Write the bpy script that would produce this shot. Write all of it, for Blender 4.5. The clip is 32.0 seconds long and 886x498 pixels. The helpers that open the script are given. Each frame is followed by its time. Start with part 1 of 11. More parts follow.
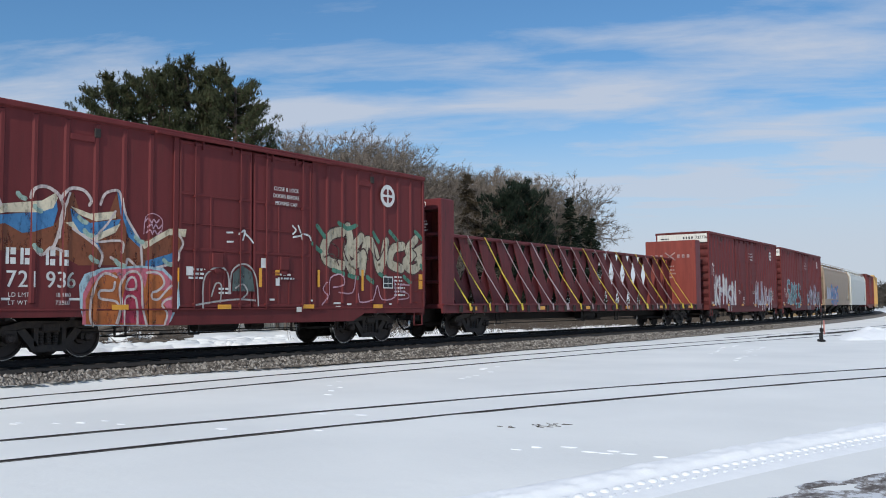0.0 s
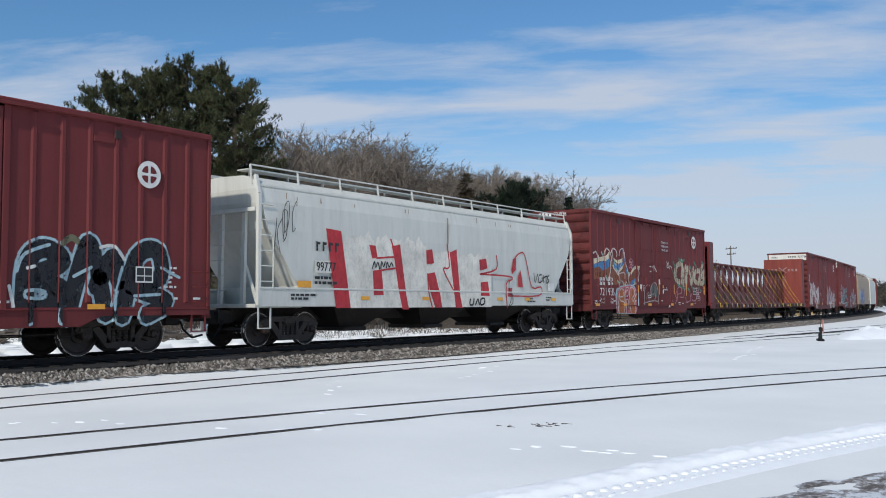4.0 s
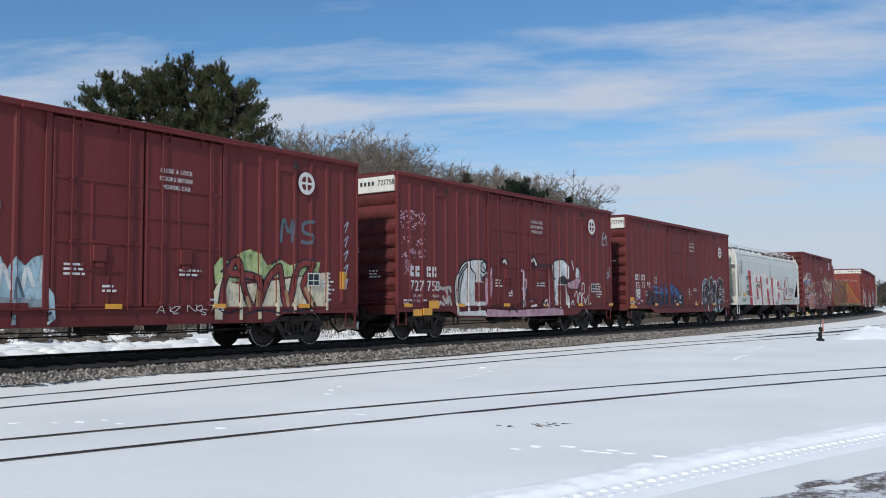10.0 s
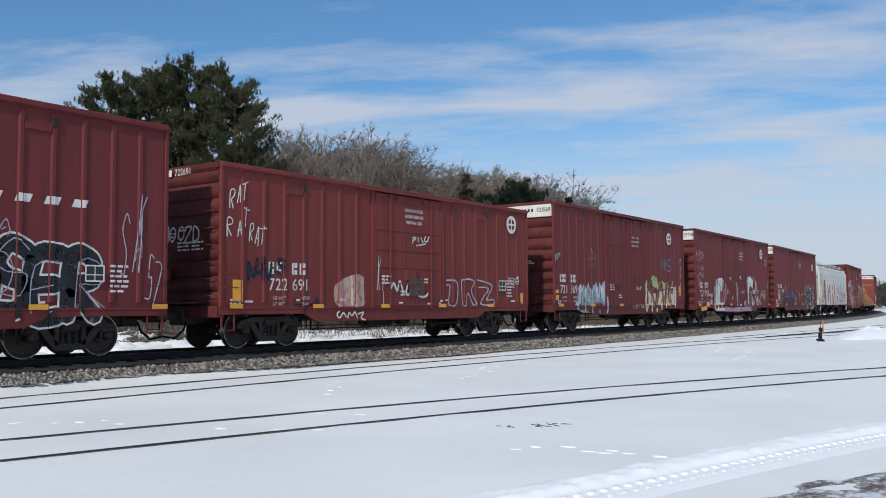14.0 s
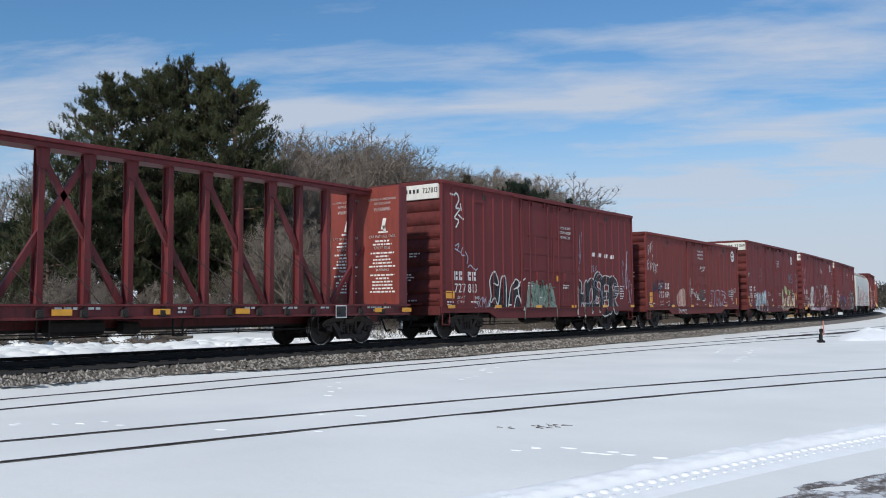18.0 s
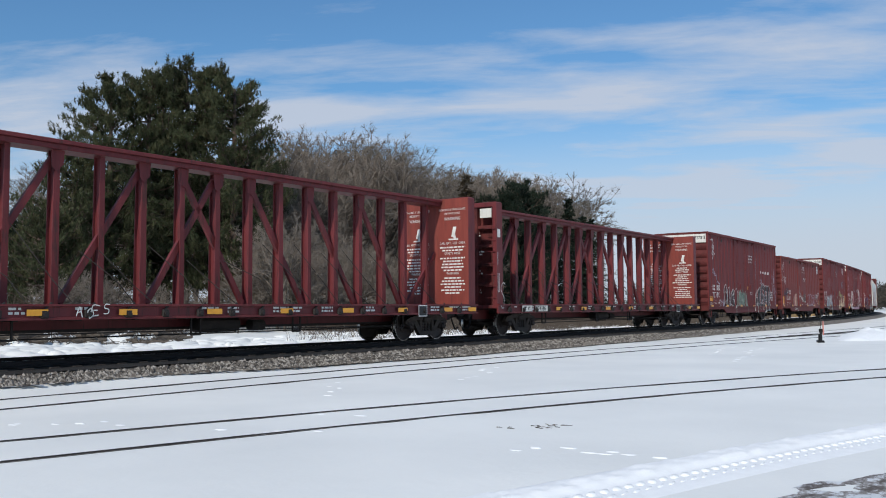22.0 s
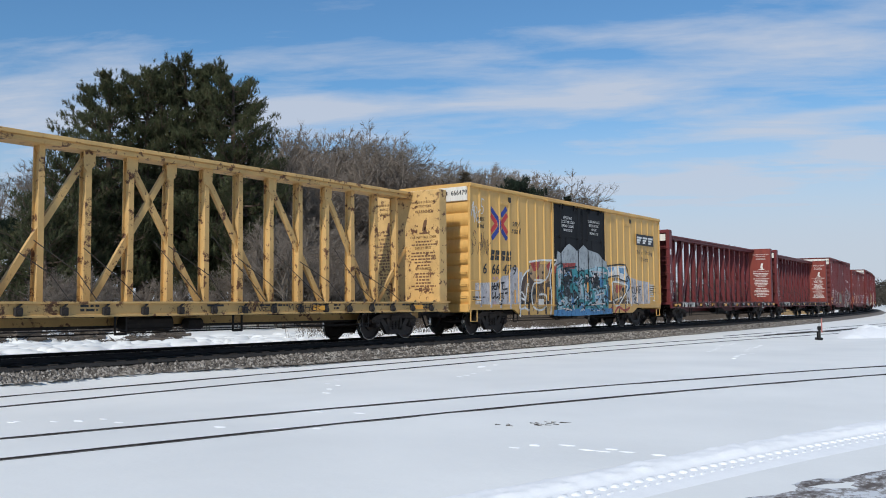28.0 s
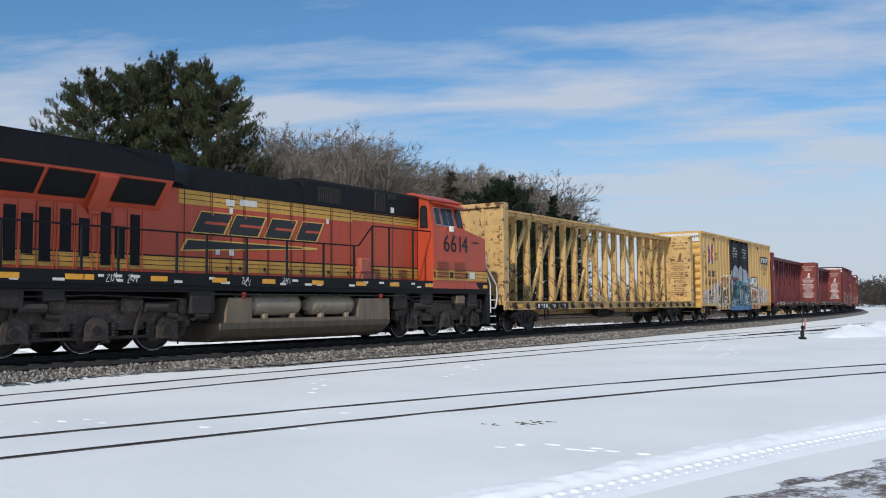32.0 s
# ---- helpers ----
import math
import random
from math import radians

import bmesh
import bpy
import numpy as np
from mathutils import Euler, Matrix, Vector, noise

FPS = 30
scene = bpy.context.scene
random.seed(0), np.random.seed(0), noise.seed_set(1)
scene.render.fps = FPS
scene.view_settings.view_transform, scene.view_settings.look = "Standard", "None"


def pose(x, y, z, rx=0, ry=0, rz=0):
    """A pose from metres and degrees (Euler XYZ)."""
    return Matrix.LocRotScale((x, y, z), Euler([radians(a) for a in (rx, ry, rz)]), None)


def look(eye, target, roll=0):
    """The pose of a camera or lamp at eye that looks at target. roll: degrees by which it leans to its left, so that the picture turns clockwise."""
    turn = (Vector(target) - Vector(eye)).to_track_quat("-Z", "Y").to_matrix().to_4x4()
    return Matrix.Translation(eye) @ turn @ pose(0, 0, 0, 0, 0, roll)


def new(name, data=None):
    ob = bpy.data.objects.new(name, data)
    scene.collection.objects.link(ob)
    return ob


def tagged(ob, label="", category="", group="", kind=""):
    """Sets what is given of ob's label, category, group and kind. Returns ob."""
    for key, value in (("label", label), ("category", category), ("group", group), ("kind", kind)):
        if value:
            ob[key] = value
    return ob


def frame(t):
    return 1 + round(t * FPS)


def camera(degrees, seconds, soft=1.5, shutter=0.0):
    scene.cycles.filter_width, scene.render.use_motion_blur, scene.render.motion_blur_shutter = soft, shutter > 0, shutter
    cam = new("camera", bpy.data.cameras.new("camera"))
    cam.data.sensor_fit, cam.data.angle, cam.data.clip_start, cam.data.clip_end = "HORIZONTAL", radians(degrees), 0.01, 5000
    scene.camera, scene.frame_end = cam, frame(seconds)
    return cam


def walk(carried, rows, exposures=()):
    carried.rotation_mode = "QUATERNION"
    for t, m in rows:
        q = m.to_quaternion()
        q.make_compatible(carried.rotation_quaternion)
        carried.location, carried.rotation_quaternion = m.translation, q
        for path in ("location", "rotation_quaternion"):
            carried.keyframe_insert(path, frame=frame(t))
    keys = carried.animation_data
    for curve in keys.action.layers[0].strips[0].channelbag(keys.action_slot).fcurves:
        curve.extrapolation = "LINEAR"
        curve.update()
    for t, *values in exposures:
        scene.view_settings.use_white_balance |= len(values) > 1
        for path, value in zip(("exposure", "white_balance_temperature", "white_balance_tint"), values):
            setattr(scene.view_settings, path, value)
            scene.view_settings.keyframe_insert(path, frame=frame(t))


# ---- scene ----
from mathutils import geometry

cam = camera(52.9, 32.0, soft=1.0)

# ---- the camera: held by hand at one spot, turning a little ----
EYE, YAW, PITCH, ROLL = (0.0, 0.0, 1.019), 36.117, 3.733, -0.39
SWAY = ((0, 0.056, 0.055), (0.5, 0.056, 0.050), (1, 0.056, 0.052), (1.5, 0.057, 0.054), (2, 0.056, 0.040), (2.5, 0.039, 0.018), (3, 0.014, 0.008), (3.5, 0.000, 0.006), (5.5, 0.056, 0.049), (6, 0.050, 0.047), (6.5, 0.038, 0.043), (7, 0.024, 0.029), (7.5, 0.009, 0.012), (8, 0.003, 0.006), (8.5, 0.002, 0.003), (9, 0.000, -0.002), (9.5, 0.000, -0.003), (10, 0.003, 0.008), (10.5, 0.009, 0.029), (11, 0.013, 0.043), (11.5, 0.013, 0.047), (12, 0.013, 0.049), (12.5, 0.013, 0.049), (13, 0.014, 0.049), (13.5, 0.011, 0.040), (14, 0.005, 0.029), (14.5, 0.013, 0.043), (16.5, 0.044, 0.105), (17, 0.047, 0.110), (17.5, 0.042, 0.110), (18, 0.031, 0.105), (18.5, 0.019, 0.097), (19, 0.013, 0.089), (19.5, 0.014, 0.081), (20, 0.014, 0.081), (20.5, 0.016, 0.094), (21, 0.016, 0.100), (21.5, 0.005, 0.102), (22, 0.006, 0.108), (22.5, 0.024, 0.111), (23, 0.024, 0.107), (23.5, 0.013, 0.088), (24, 0.006, 0.052), (24.5, -0.006, 0.017), (25, -0.020, 0.002), (25.5, -0.025, 0.000), (27.5, -0.043, -0.019), (28, -0.071, -0.060), (28.5, -0.102, -0.104), (29, -0.122, -0.124), (29.5, -0.122, -0.104), (30, -0.118, -0.066), (30.5, -0.122, -0.048), (31, -0.130, -0.049), (31.5, -0.191, -0.042), (32, -0.971, -0.092))


def aim(dyaw, dpitch):
    y, p = radians(YAW + dyaw), radians(PITCH + dpitch)
    way = Vector((math.cos(y) * math.cos(p), math.sin(y) * math.cos(p), math.sin(p)))
    return look(EYE, Vector(EYE) + way, ROLL)


walk(cam, [(t, aim(a, b)) for t, a, b in SWAY])

# ---- light: a hazy winter sun and a blue sky with thin cloud ----
SUN_AZ, SUN_EL = 194.0, 37.0      # degrees from +x towards +y; the way to the sun
scene.view_settings.exposure = 0.0
sun = new("sun", bpy.data.lights.new("sun", "SUN"))
sun.data.energy, sun.data.angle, sun.data.color = 3.05, radians(1.5), (1.0, 0.95, 0.87)
to_sun = Vector((math.cos(radians(SUN_AZ)) * math.cos(radians(SUN_EL)), math.sin(radians(SUN_AZ)) * math.cos(radians(SUN_EL)), math.sin(radians(SUN_EL))))
sun.matrix_world = look(to_sun * 100, (0, 0, 0))

world = bpy.data.worlds.new("winter_sky")
scene.world = world
world.use_nodes = True


def sky_nodes():
    nt = world.node_tree
    nt.nodes.clear()
    n, ln = nt.nodes.new, nt.links.new
    out, bg = n("ShaderNodeOutputWorld"), n("ShaderNodeBackground")
    sky = n("ShaderNodeTexSky")
    sky.sky_type, sky.sun_disc = "NISHITA", False
    sky.sun_elevation, sky.sun_rotation = radians(SUN_EL), radians(90.0 - SUN_AZ)
    sky.air_density, sky.dust_density, sky.ozone_density = 1.0, 0.6, 1.6
    tc = n("ShaderNodeTexCoord")
    sep = n("ShaderNodeSeparateXYZ")
    ln(tc.outputs["Generated"], sep.inputs[0])
    # the cloud layer lies on a flat plane high above: direction divided by its height
    zz = n("ShaderNodeMath"); zz.operation = "MAXIMUM"; zz.inputs[1].default_value = 0.02
    ln(sep.outputs[2], zz.inputs[0])
    z2 = n("ShaderNodeMath"); z2.operation = "ADD"; z2.inputs[1].default_value = 0.10
    ln(zz.outputs[0], z2.inputs[0])
    dx = n("ShaderNodeMath"); dx.operation = "DIVIDE"
    dy = n("ShaderNodeMath"); dy.operation = "DIVIDE"
    ln(sep.outputs[0], dx.inputs[0]); ln(z2.outputs[0], dx.inputs[1])
    ln(sep.outputs[1], dy.inputs[0]); ln(z2.outputs[0], dy.inputs[1])
    comb = n("ShaderNodeCombineXYZ")
    ln(dx.outputs[0], comb.inputs[0]); ln(dy.outputs[0], comb.inputs[1])
    turn = n("ShaderNodeMapping")
    turn.inputs["Rotation"].default_value = (0, 0, radians(-118))
    ln(comb.outputs[0], turn.inputs[0])
    mp = n("ShaderNodeMapping")
    mp.inputs["Scale"].default_value = (0.55, 1.3, 1.0)
    mp.inputs["Location"].default_value = (0.9, 0.4, 0.0)
    ln(turn.outputs[0], mp.inputs[0])
    big = n("ShaderNodeTexNoise"); big.inputs["Scale"].default_value = 0.75; big.inputs["Detail"].default_value = 4; big.inputs["Distortion"].default_value = 0.2
    fine = n("ShaderNodeTexNoise"); fine.inputs["Scale"].default_value = 3.0; fine.inputs["Detail"].default_value = 8; fine.inputs["Roughness"].default_value = 0.60; fine.inputs["Distortion"].default_value = 0.25
    ln(mp.outputs[0], big.inputs["Vector"]); ln(mp.outputs[0], fine.inputs["Vector"])
    add = n("ShaderNodeMath"); add.operation = "MULTIPLY_ADD"; add.inputs[1].default_value = 0.65
    ln(fine.outputs[0], add.inputs[0]); ln(big.outputs[0], add.inputs[2])
    # denser in a belt at middle height, thin in the upper sky away from the track's end
    up = n("ShaderNodeMapRange"); up.interpolation_type = "SMOOTHSTEP"
    up.inputs[1].default_value, up.inputs[2].default_value, up.inputs[3].default_value, up.inputs[4].default_value = 0.20, 0.27, 0.11, 0.0
    ln(sep.outputs[2], up.inputs[0])
    dn = n("ShaderNodeMapRange"); dn.interpolation_type = "SMOOTHSTEP"
    dn.inputs[1].default_value, dn.inputs[2].default_value, dn.inputs[3].default_value, dn.inputs[4].default_value = 0.40, 0.90, -0.10, -0.02
    ln(sep.outputs[0], dn.inputs[0])
    a2 = n("ShaderNodeMath"); a2.operation = "ADD"
    ln(up.outputs[0], a2.inputs[0]); ln(dn.outputs[0], a2.inputs[1])
    a3 = n("ShaderNodeMath"); a3.operation = "ADD"
    ln(add.outputs[0], a3.inputs[0]); ln(a2.outputs[0], a3.inputs[1])
    ramp = n("ShaderNodeValToRGB")
    ramp.color_ramp.elements[0].position, ramp.color_ramp.elements[1].position = 0.745, 1.06
    ramp.color_ramp.elements[0].color, ramp.color_ramp.elements[1].color = (0.0, 0.0, 0.0, 1), (0.85, 0.85, 0.85, 1)
    ln(a3.outputs[0], ramp.inputs[0])
    # haze: more white low over the horizon
    hz = n("ShaderNodeMapRange"); hz.inputs[1].default_value, hz.inputs[2].default_value = 0.05, 0.24
    hz.inputs[3].default_value, hz.inputs[4].default_value = 0.90, 0.0; hz.interpolation_type = "SMOOTHSTEP"
    ln(sep.outputs[2], hz.inputs[0])
    mx = n("ShaderNodeMath"); mx.operation = "MAXIMUM"
    ln(ramp.outputs[0], mx.inputs[0]); ln(hz.outputs[0], mx.inputs[1])
    mix = n("ShaderNodeMix"); mix.data_type = "RGBA"
    hue = n("ShaderNodeMix"); hue.data_type = "RGBA"; hue.blend_type = "MULTIPLY"; hue.inputs[0].default_value = 1.0
    hue.inputs[7].default_value = (0.62, 0.95, 1.17, 1)
    ln(sky.outputs[0], hue.inputs[6])
    ln(mx.outputs[0], mix.inputs[0]); ln(hue.outputs[2], mix.inputs[6])
    mix.inputs[7].default_value = (5.5, 6.0, 7.0, 1)
    ln(mix.outputs[2], bg.inputs[0])
    bg.inputs[1].default_value = 0.10
    ln(bg.outputs[0], out.inputs[0])


sky_nodes()


# ---- materials ----
def mat(name, base, rough=0.6, metal=0.0, vary=0.25, scale=1.5, dirt=None, dirt_amt=0.35, dirt_at=(0.52, 0.75), streak=False, grain=40.0, bump=0.15, dist=0.01, spec=0.5):
    """A surface with variation at two scales, an uneven film of dirt or rust, and fine relief."""
    m = bpy.data.materials.new(name)
    m.use_nodes = True
    nt = m.node_tree
    n, ln = nt.nodes.new, nt.links.new
    bs = nt.nodes["Principled BSDF"]
    tc = n("ShaderNodeTexCoord")
    mp = n("ShaderNodeMapping")
    ln(tc.outputs["Object"], mp.inputs[0])
    mp.inputs["Scale"].default_value = (3.0, 3.0, 0.35) if streak else (1, 1, 1)
    a = n("ShaderNodeTexNoise"); a.inputs["Scale"].default_value = scale; a.inputs["Detail"].default_value = 6; a.inputs["Roughness"].default_value = 0.62
    b = n("ShaderNodeTexNoise"); b.inputs["Scale"].default_value = grain; b.inputs["Detail"].default_value = 3
    ln(mp.outputs[0], a.inputs["Vector"]); ln(tc.outputs["Object"], b.inputs["Vector"])
    dk = tuple(c * (1 - vary) for c in base) + (1,)
    lt = tuple(min(1.0, c * (1 + vary * 0.7)) for c in base) + (1,)
    r = n("ShaderNodeValToRGB")
    r.color_ramp.elements[0].position, r.color_ramp.elements[1].position = 0.3, 0.72
    r.color_ramp.elements[0].color, r.color_ramp.elements[1].color = dk, lt
    sm = n("ShaderNodeMath"); sm.operation = "MULTIPLY_ADD"; sm.inputs[1].default_value = 0.25; sm.inputs[2].default_value = -0.125
    ad = n("ShaderNodeMath"); ad.operation = "ADD"
    ln(b.outputs[0], sm.inputs[0]); ln(a.outputs[0], ad.inputs[0]); ln(sm.outputs[0], ad.inputs[1]); ln(ad.outputs[0], r.inputs[0])
    col = r.outputs[0]
    if dirt:
        d = n("ShaderNodeTexNoise"); d.inputs["Scale"].default_value = scale * 2.7; d.inputs["Detail"].default_value = 8; d.inputs["Roughness"].default_value = 0.7
        ln(mp.outputs[0], d.inputs["Vector"])
        dr = n("ShaderNodeMapRange"); dr.inputs[1].default_value, dr.inputs[2].default_value = dirt_at
        dr.inputs[3].default_value, dr.inputs[4].default_value = 0.0, dirt_amt
        ln(d.outputs[0], dr.inputs[0])
        mx = n("ShaderNodeMix"); mx.data_type = "RGBA"
        ln(dr.outputs[0], mx.inputs[0]); ln(col, mx.inputs[6]); mx.inputs[7].default_value = (*dirt, 1)
        col = mx.outputs[2]
    ln(col, bs.inputs["Base Color"])
    rr = n("ShaderNodeMapRange"); rr.inputs[3].default_value, rr.inputs[4].default_value = max(0.02, rough - 0.12), min(1.0, rough + 0.12)
    ln(a.outputs[0], rr.inputs[0]); ln(rr.outputs[0], bs.inputs["Roughness"])
    bs.inputs["Metallic"].default_value = metal
    bs.inputs["Specular IOR Level"].default_value = spec
    if bump:
        bp = n("ShaderNodeBump"); bp.inputs["Strength"].default_value = bump; bp.inputs["Distance"].default_value = dist
        ln(b.outputs[0], bp.inputs["Height"]); ln(bp.outputs[0], bs.inputs["Normal"])
    return m


OXIDE = (0.152, 0.031, 0.031)
red = mat("oxide_red_paint", OXIDE, 0.62, vary=0.16, scale=0.8, dirt=(0.085, 0.03, 0.026), dirt_amt=0.55, streak=True, spec=0.2)
red_b = mat("faded_oxide_paint", (0.185, 0.038, 0.033), 0.62, vary=0.2, scale=0.9, dirt=(0.095, 0.036, 0.03), dirt_amt=0.5, streak=True, spec=0.2)
# oxide red darkened and blotched near-black, for end walls and outer bulkhead faces
red_end = mat("blotched_dark_oxide_paint", (0.125, 0.031, 0.029), 0.7, vary=0.3, scale=0.9, dirt=(0.022, 0.015, 0.014), dirt_amt=0.8, dirt_at=(0.48, 0.72), spec=0.15)
red_c = mat("dark_maroon_paint", (0.150, 0.030, 0.032), 0.5, vary=0.25, scale=1.2, dirt=(0.05, 0.026, 0.022), dirt_amt=0.8, dirt_at=(0.54, 0.66), streak=True, spec=0.25)
faded_red = mat("sun_faded_oxide_paint", (0.225, 0.050, 0.038), 0.6, vary=0.22, scale=1.0, dirt=(0.09, 0.035, 0.028), dirt_amt=0.7, streak=True, spec=0.2)
yellow = mat("railcar_yellow_paint", (0.64, 0.375, 0.115), 0.5, vary=0.13, scale=0.7, dirt=(0.36, 0.20, 0.07), dirt_amt=0.35, streak=True, spec=0.35)
yellow_b = mat("worn_yellow_paint", (0.58, 0.37, 0.145), 0.6, vary=0.2, scale=1.3, dirt=(0.10, 0.042, 0.025), dirt_amt=0.95, dirt_at=(0.555, 0.60), streak=False, spec=0.3)
white_p = mat("white_enamel_panel", (0.70, 0.67, 0.60), 0.5, vary=0.1, dirt=(0.38, 0.32, 0.26), dirt_amt=0.6, streak=True)
grey_p = mat("pale_grey_paint", (0.62, 0.615, 0.56), 0.5, vary=0.08, scale=0.8, dirt=(0.33, 0.31, 0.27), dirt_amt=0.35, streak=True, spec=0.35)
tan_p = mat("tan_paint", (0.36, 0.27, 0.19), 0.6, vary=0.2, dirt=(0.25, 0.14, 0.08), dirt_amt=0.6, streak=True)
under = mat("grimy_underframe_steel", (0.024, 0.018, 0.015), 0.75, vary=0.45, scale=3, dirt=(0.075, 0.055, 0.04), dirt_amt=0.6, bump=0.3)
truck_m = mat("rusty_cast_steel", (0.048, 0.036, 0.029), 0.78, vary=0.4, scale=4, dirt=(0.11, 0.075, 0.05), dirt_amt=0.6, bump=0.35)
wheel_m = mat("brown_wheel_steel", (0.052, 0.038, 0.032), 0.6, metal=0.3, vary=0.35, scale=6, dirt=(0.09, 0.055, 0.035), dirt_amt=0.5)
shine_m = mat("polished_steel", (0.55, 0.53, 0.50), 0.28, metal=1.0, vary=0.2, scale=5, bump=0.05)
railside_m = mat("rusty_rail_steel", (0.022, 0.016, 0.014), 0.8, vary=0.4, scale=3, dirt=(0.05, 0.03, 0.02), dirt_amt=0.5)
black_p = mat("black_paint", (0.0075, 0.0075, 0.0085), 0.6, vary=0.3, scale=1.2, dirt=(0.03, 0.027, 0.025), dirt_amt=0.4, streak=True, spec=0.22)
orange_p = mat("locomotive_orange_paint", (0.50, 0.068, 0.026), 0.42, vary=0.13, scale=0.9, dirt=(0.22, 0.06, 0.035), dirt_amt=0.45, streak=True)
gold_p = mat("golden_yellow_paint", (0.62, 0.32, 0.05), 0.45, vary=0.12, dirt=(0.25, 0.14, 0.04), dirt_amt=0.4, streak=True)
tank_m = mat("dusty_fuel_tank_paint", (0.20, 0.145, 0.095), 0.7, vary=0.3, scale=1.6, dirt=(0.27, 0.24, 0.2), dirt_amt=0.55, streak=True)
cyl_m = mat("dusty_air_reservoir_paint", (0.30, 0.235, 0.165), 0.6, vary=0.2, scale=2, dirt=(0.10, 0.085, 0.07), dirt_amt=0.6, streak=True)
letter_w = mat("white_lettering", (0.72, 0.70, 0.66), 0.6, vary=0.15, scale=5, bump=0)
letter_k = mat("black_lettering", (0.02, 0.02, 0.022), 0.6, vary=0.2, scale=5, bump=0)
decal_y = mat("amber_reflective_tape", (0.80, 0.36, 0.03), 0.35, vary=0.12, scale=6, bump=0)
glass_m = mat("dark_cab_glass", (0.02, 0.025, 0.03), 0.08, vary=0.1, bump=0)
ballast_m = mat("limestone_ballast", (0.20, 0.175, 0.15), 0.9, vary=0.5, scale=14, dirt=(0.12, 0.10, 0.085), dirt_amt=0.8, grain=90, bump=0.5, dist=0.03)
black_bed_m = mat("near_black_ballast", (0.022, 0.020, 0.019), 0.85, vary=0.5, scale=9, grain=70, bump=0.5, dist=0.03)
tie_m = mat("creosoted_tie_wood", (0.035, 0.028, 0.023), 0.85, vary=0.4, scale=5, bump=0.3)
bark_m = mat("grey_brown_bark", (0.125, 0.103, 0.083), 0.9, vary=0.35, scale=6, bump=0.4)
twig_m = mat("bare_twigs", (0.205, 0.168, 0.135), 0.9, vary=0.3, scale=0.4, bump=0)
pinebark_m = mat("pine_bark", (0.11, 0.075, 0.055), 0.9, vary=0.4, scale=5, bump=0.4)
needle_m = mat("pine_needles", (0.066, 0.075, 0.036), 0.75, vary=0.5, scale=0.5, dirt=(0.13, 0.095, 0.045), dirt_amt=0.8, bump=0, spec=0.2)
spruce_m = mat("spruce_needles", (0.020, 0.032, 0.020), 0.75, vary=0.5, scale=0.7, bump=0, spec=0.2)
larch_m = mat("thin_brown_needles", (0.075, 0.058, 0.036), 0.8, vary=0.4, scale=0.7, bump=0, spec=0.2)
far_m = mat("distant_bare_woods", (0.085, 0.075, 0.062), 0.9, vary=0.5, scale=0.05, bump=0, spec=0.1)
brush_m = mat("dry_brush", (0.105, 0.082, 0.063), 0.9, vary=0.4, scale=2, bump=0)
grass_m = mat("dry_winter_grass", (0.36, 0.25, 0.12), 0.9, vary=0.35, scale=0.5, bump=0)


def paint_mat(name, c, rough=0.55, wear=0.55):
    """Sprayed or brushed paint, rubbed thin in flecks and streaks so that the coat below shows."""
    m = mat(name, c, rough, vary=0.26, scale=1.6, grain=18, bump=0, spec=0.3)
    if wear:
        nt = m.node_tree
        tc, a, r = nt.nodes.new("ShaderNodeTexCoord"), nt.nodes.new("ShaderNodeTexNoise"), nt.nodes.new("ShaderNodeMapRange")
        mp = nt.nodes.new("ShaderNodeMapping")
        mp.inputs["Scale"].default_value = (1.6, 1.0, 0.7)
        a.inputs["Scale"].default_value, a.inputs["Detail"].default_value, a.inputs["Roughness"].default_value = 4.5, 9, 0.72
        r.inputs[1].default_value, r.inputs[2].default_value, r.inputs[3].default_value, r.inputs[4].default_value = 0.36, 0.50, 1.0 - wear, 1.0
        nt.links.new(tc.outputs["Object"], mp.inputs[0])
        nt.links.new(mp.outputs[0], a.inputs["Vector"])
        nt.links.new(a.outputs[0], r.inputs[0])
        nt.links.new(r.outputs[0], nt.nodes["Principled BSDF"].inputs["Alpha"])
    return m


def snow_material():
    m = bpy.data.materials.new("wind_packed_snow")
    m.use_nodes = True
    nt = m.node_tree
    n, ln = nt.nodes.new, nt.links.new
    bs = nt.nodes["Principled BSDF"]
    tc = n("ShaderNodeTexCoord")
    a = n("ShaderNodeTexNoise"); a.inputs["Scale"].default_value = 0.35; a.inputs["Detail"].default_value = 6
    b = n("ShaderNodeTexNoise"); b.inputs["Scale"].default_value = 5.0; b.inputs["Detail"].default_value = 8; b.inputs["Roughness"].default_value = 0.62
    ln(tc.outputs["Object"], a.inputs["Vector"]); ln(tc.outputs["Object"], b.inputs["Vector"])
    r = n("ShaderNodeValToRGB")
    r.color_ramp.elements[0].position, r.color_ramp.elements[1].position = 0.3, 0.7
    r.color_ramp.elements[0].color, r.color_ramp.elements[1].color = (0.80, 0.80, 0.77, 1), (0.90, 0.895, 0.855, 1)
    ln(a.outputs[0], r.inputs[0])
    ln(r.outputs[0], bs.inputs["Base Color"])
    bs.inputs["Roughness"].default_value = 0.75
    bs.inputs["Specular IOR Level"].default_value = 0.25
    bp = n("ShaderNodeBump"); bp.inputs["Strength"].default_value = 0.25; bp.inputs["Distance"].default_value = 0.03
    ln(b.outputs[0], bp.inputs["Height"]); ln(bp.outputs[0], bs.inputs["Normal"])
    return m


snow_m = snow_material()


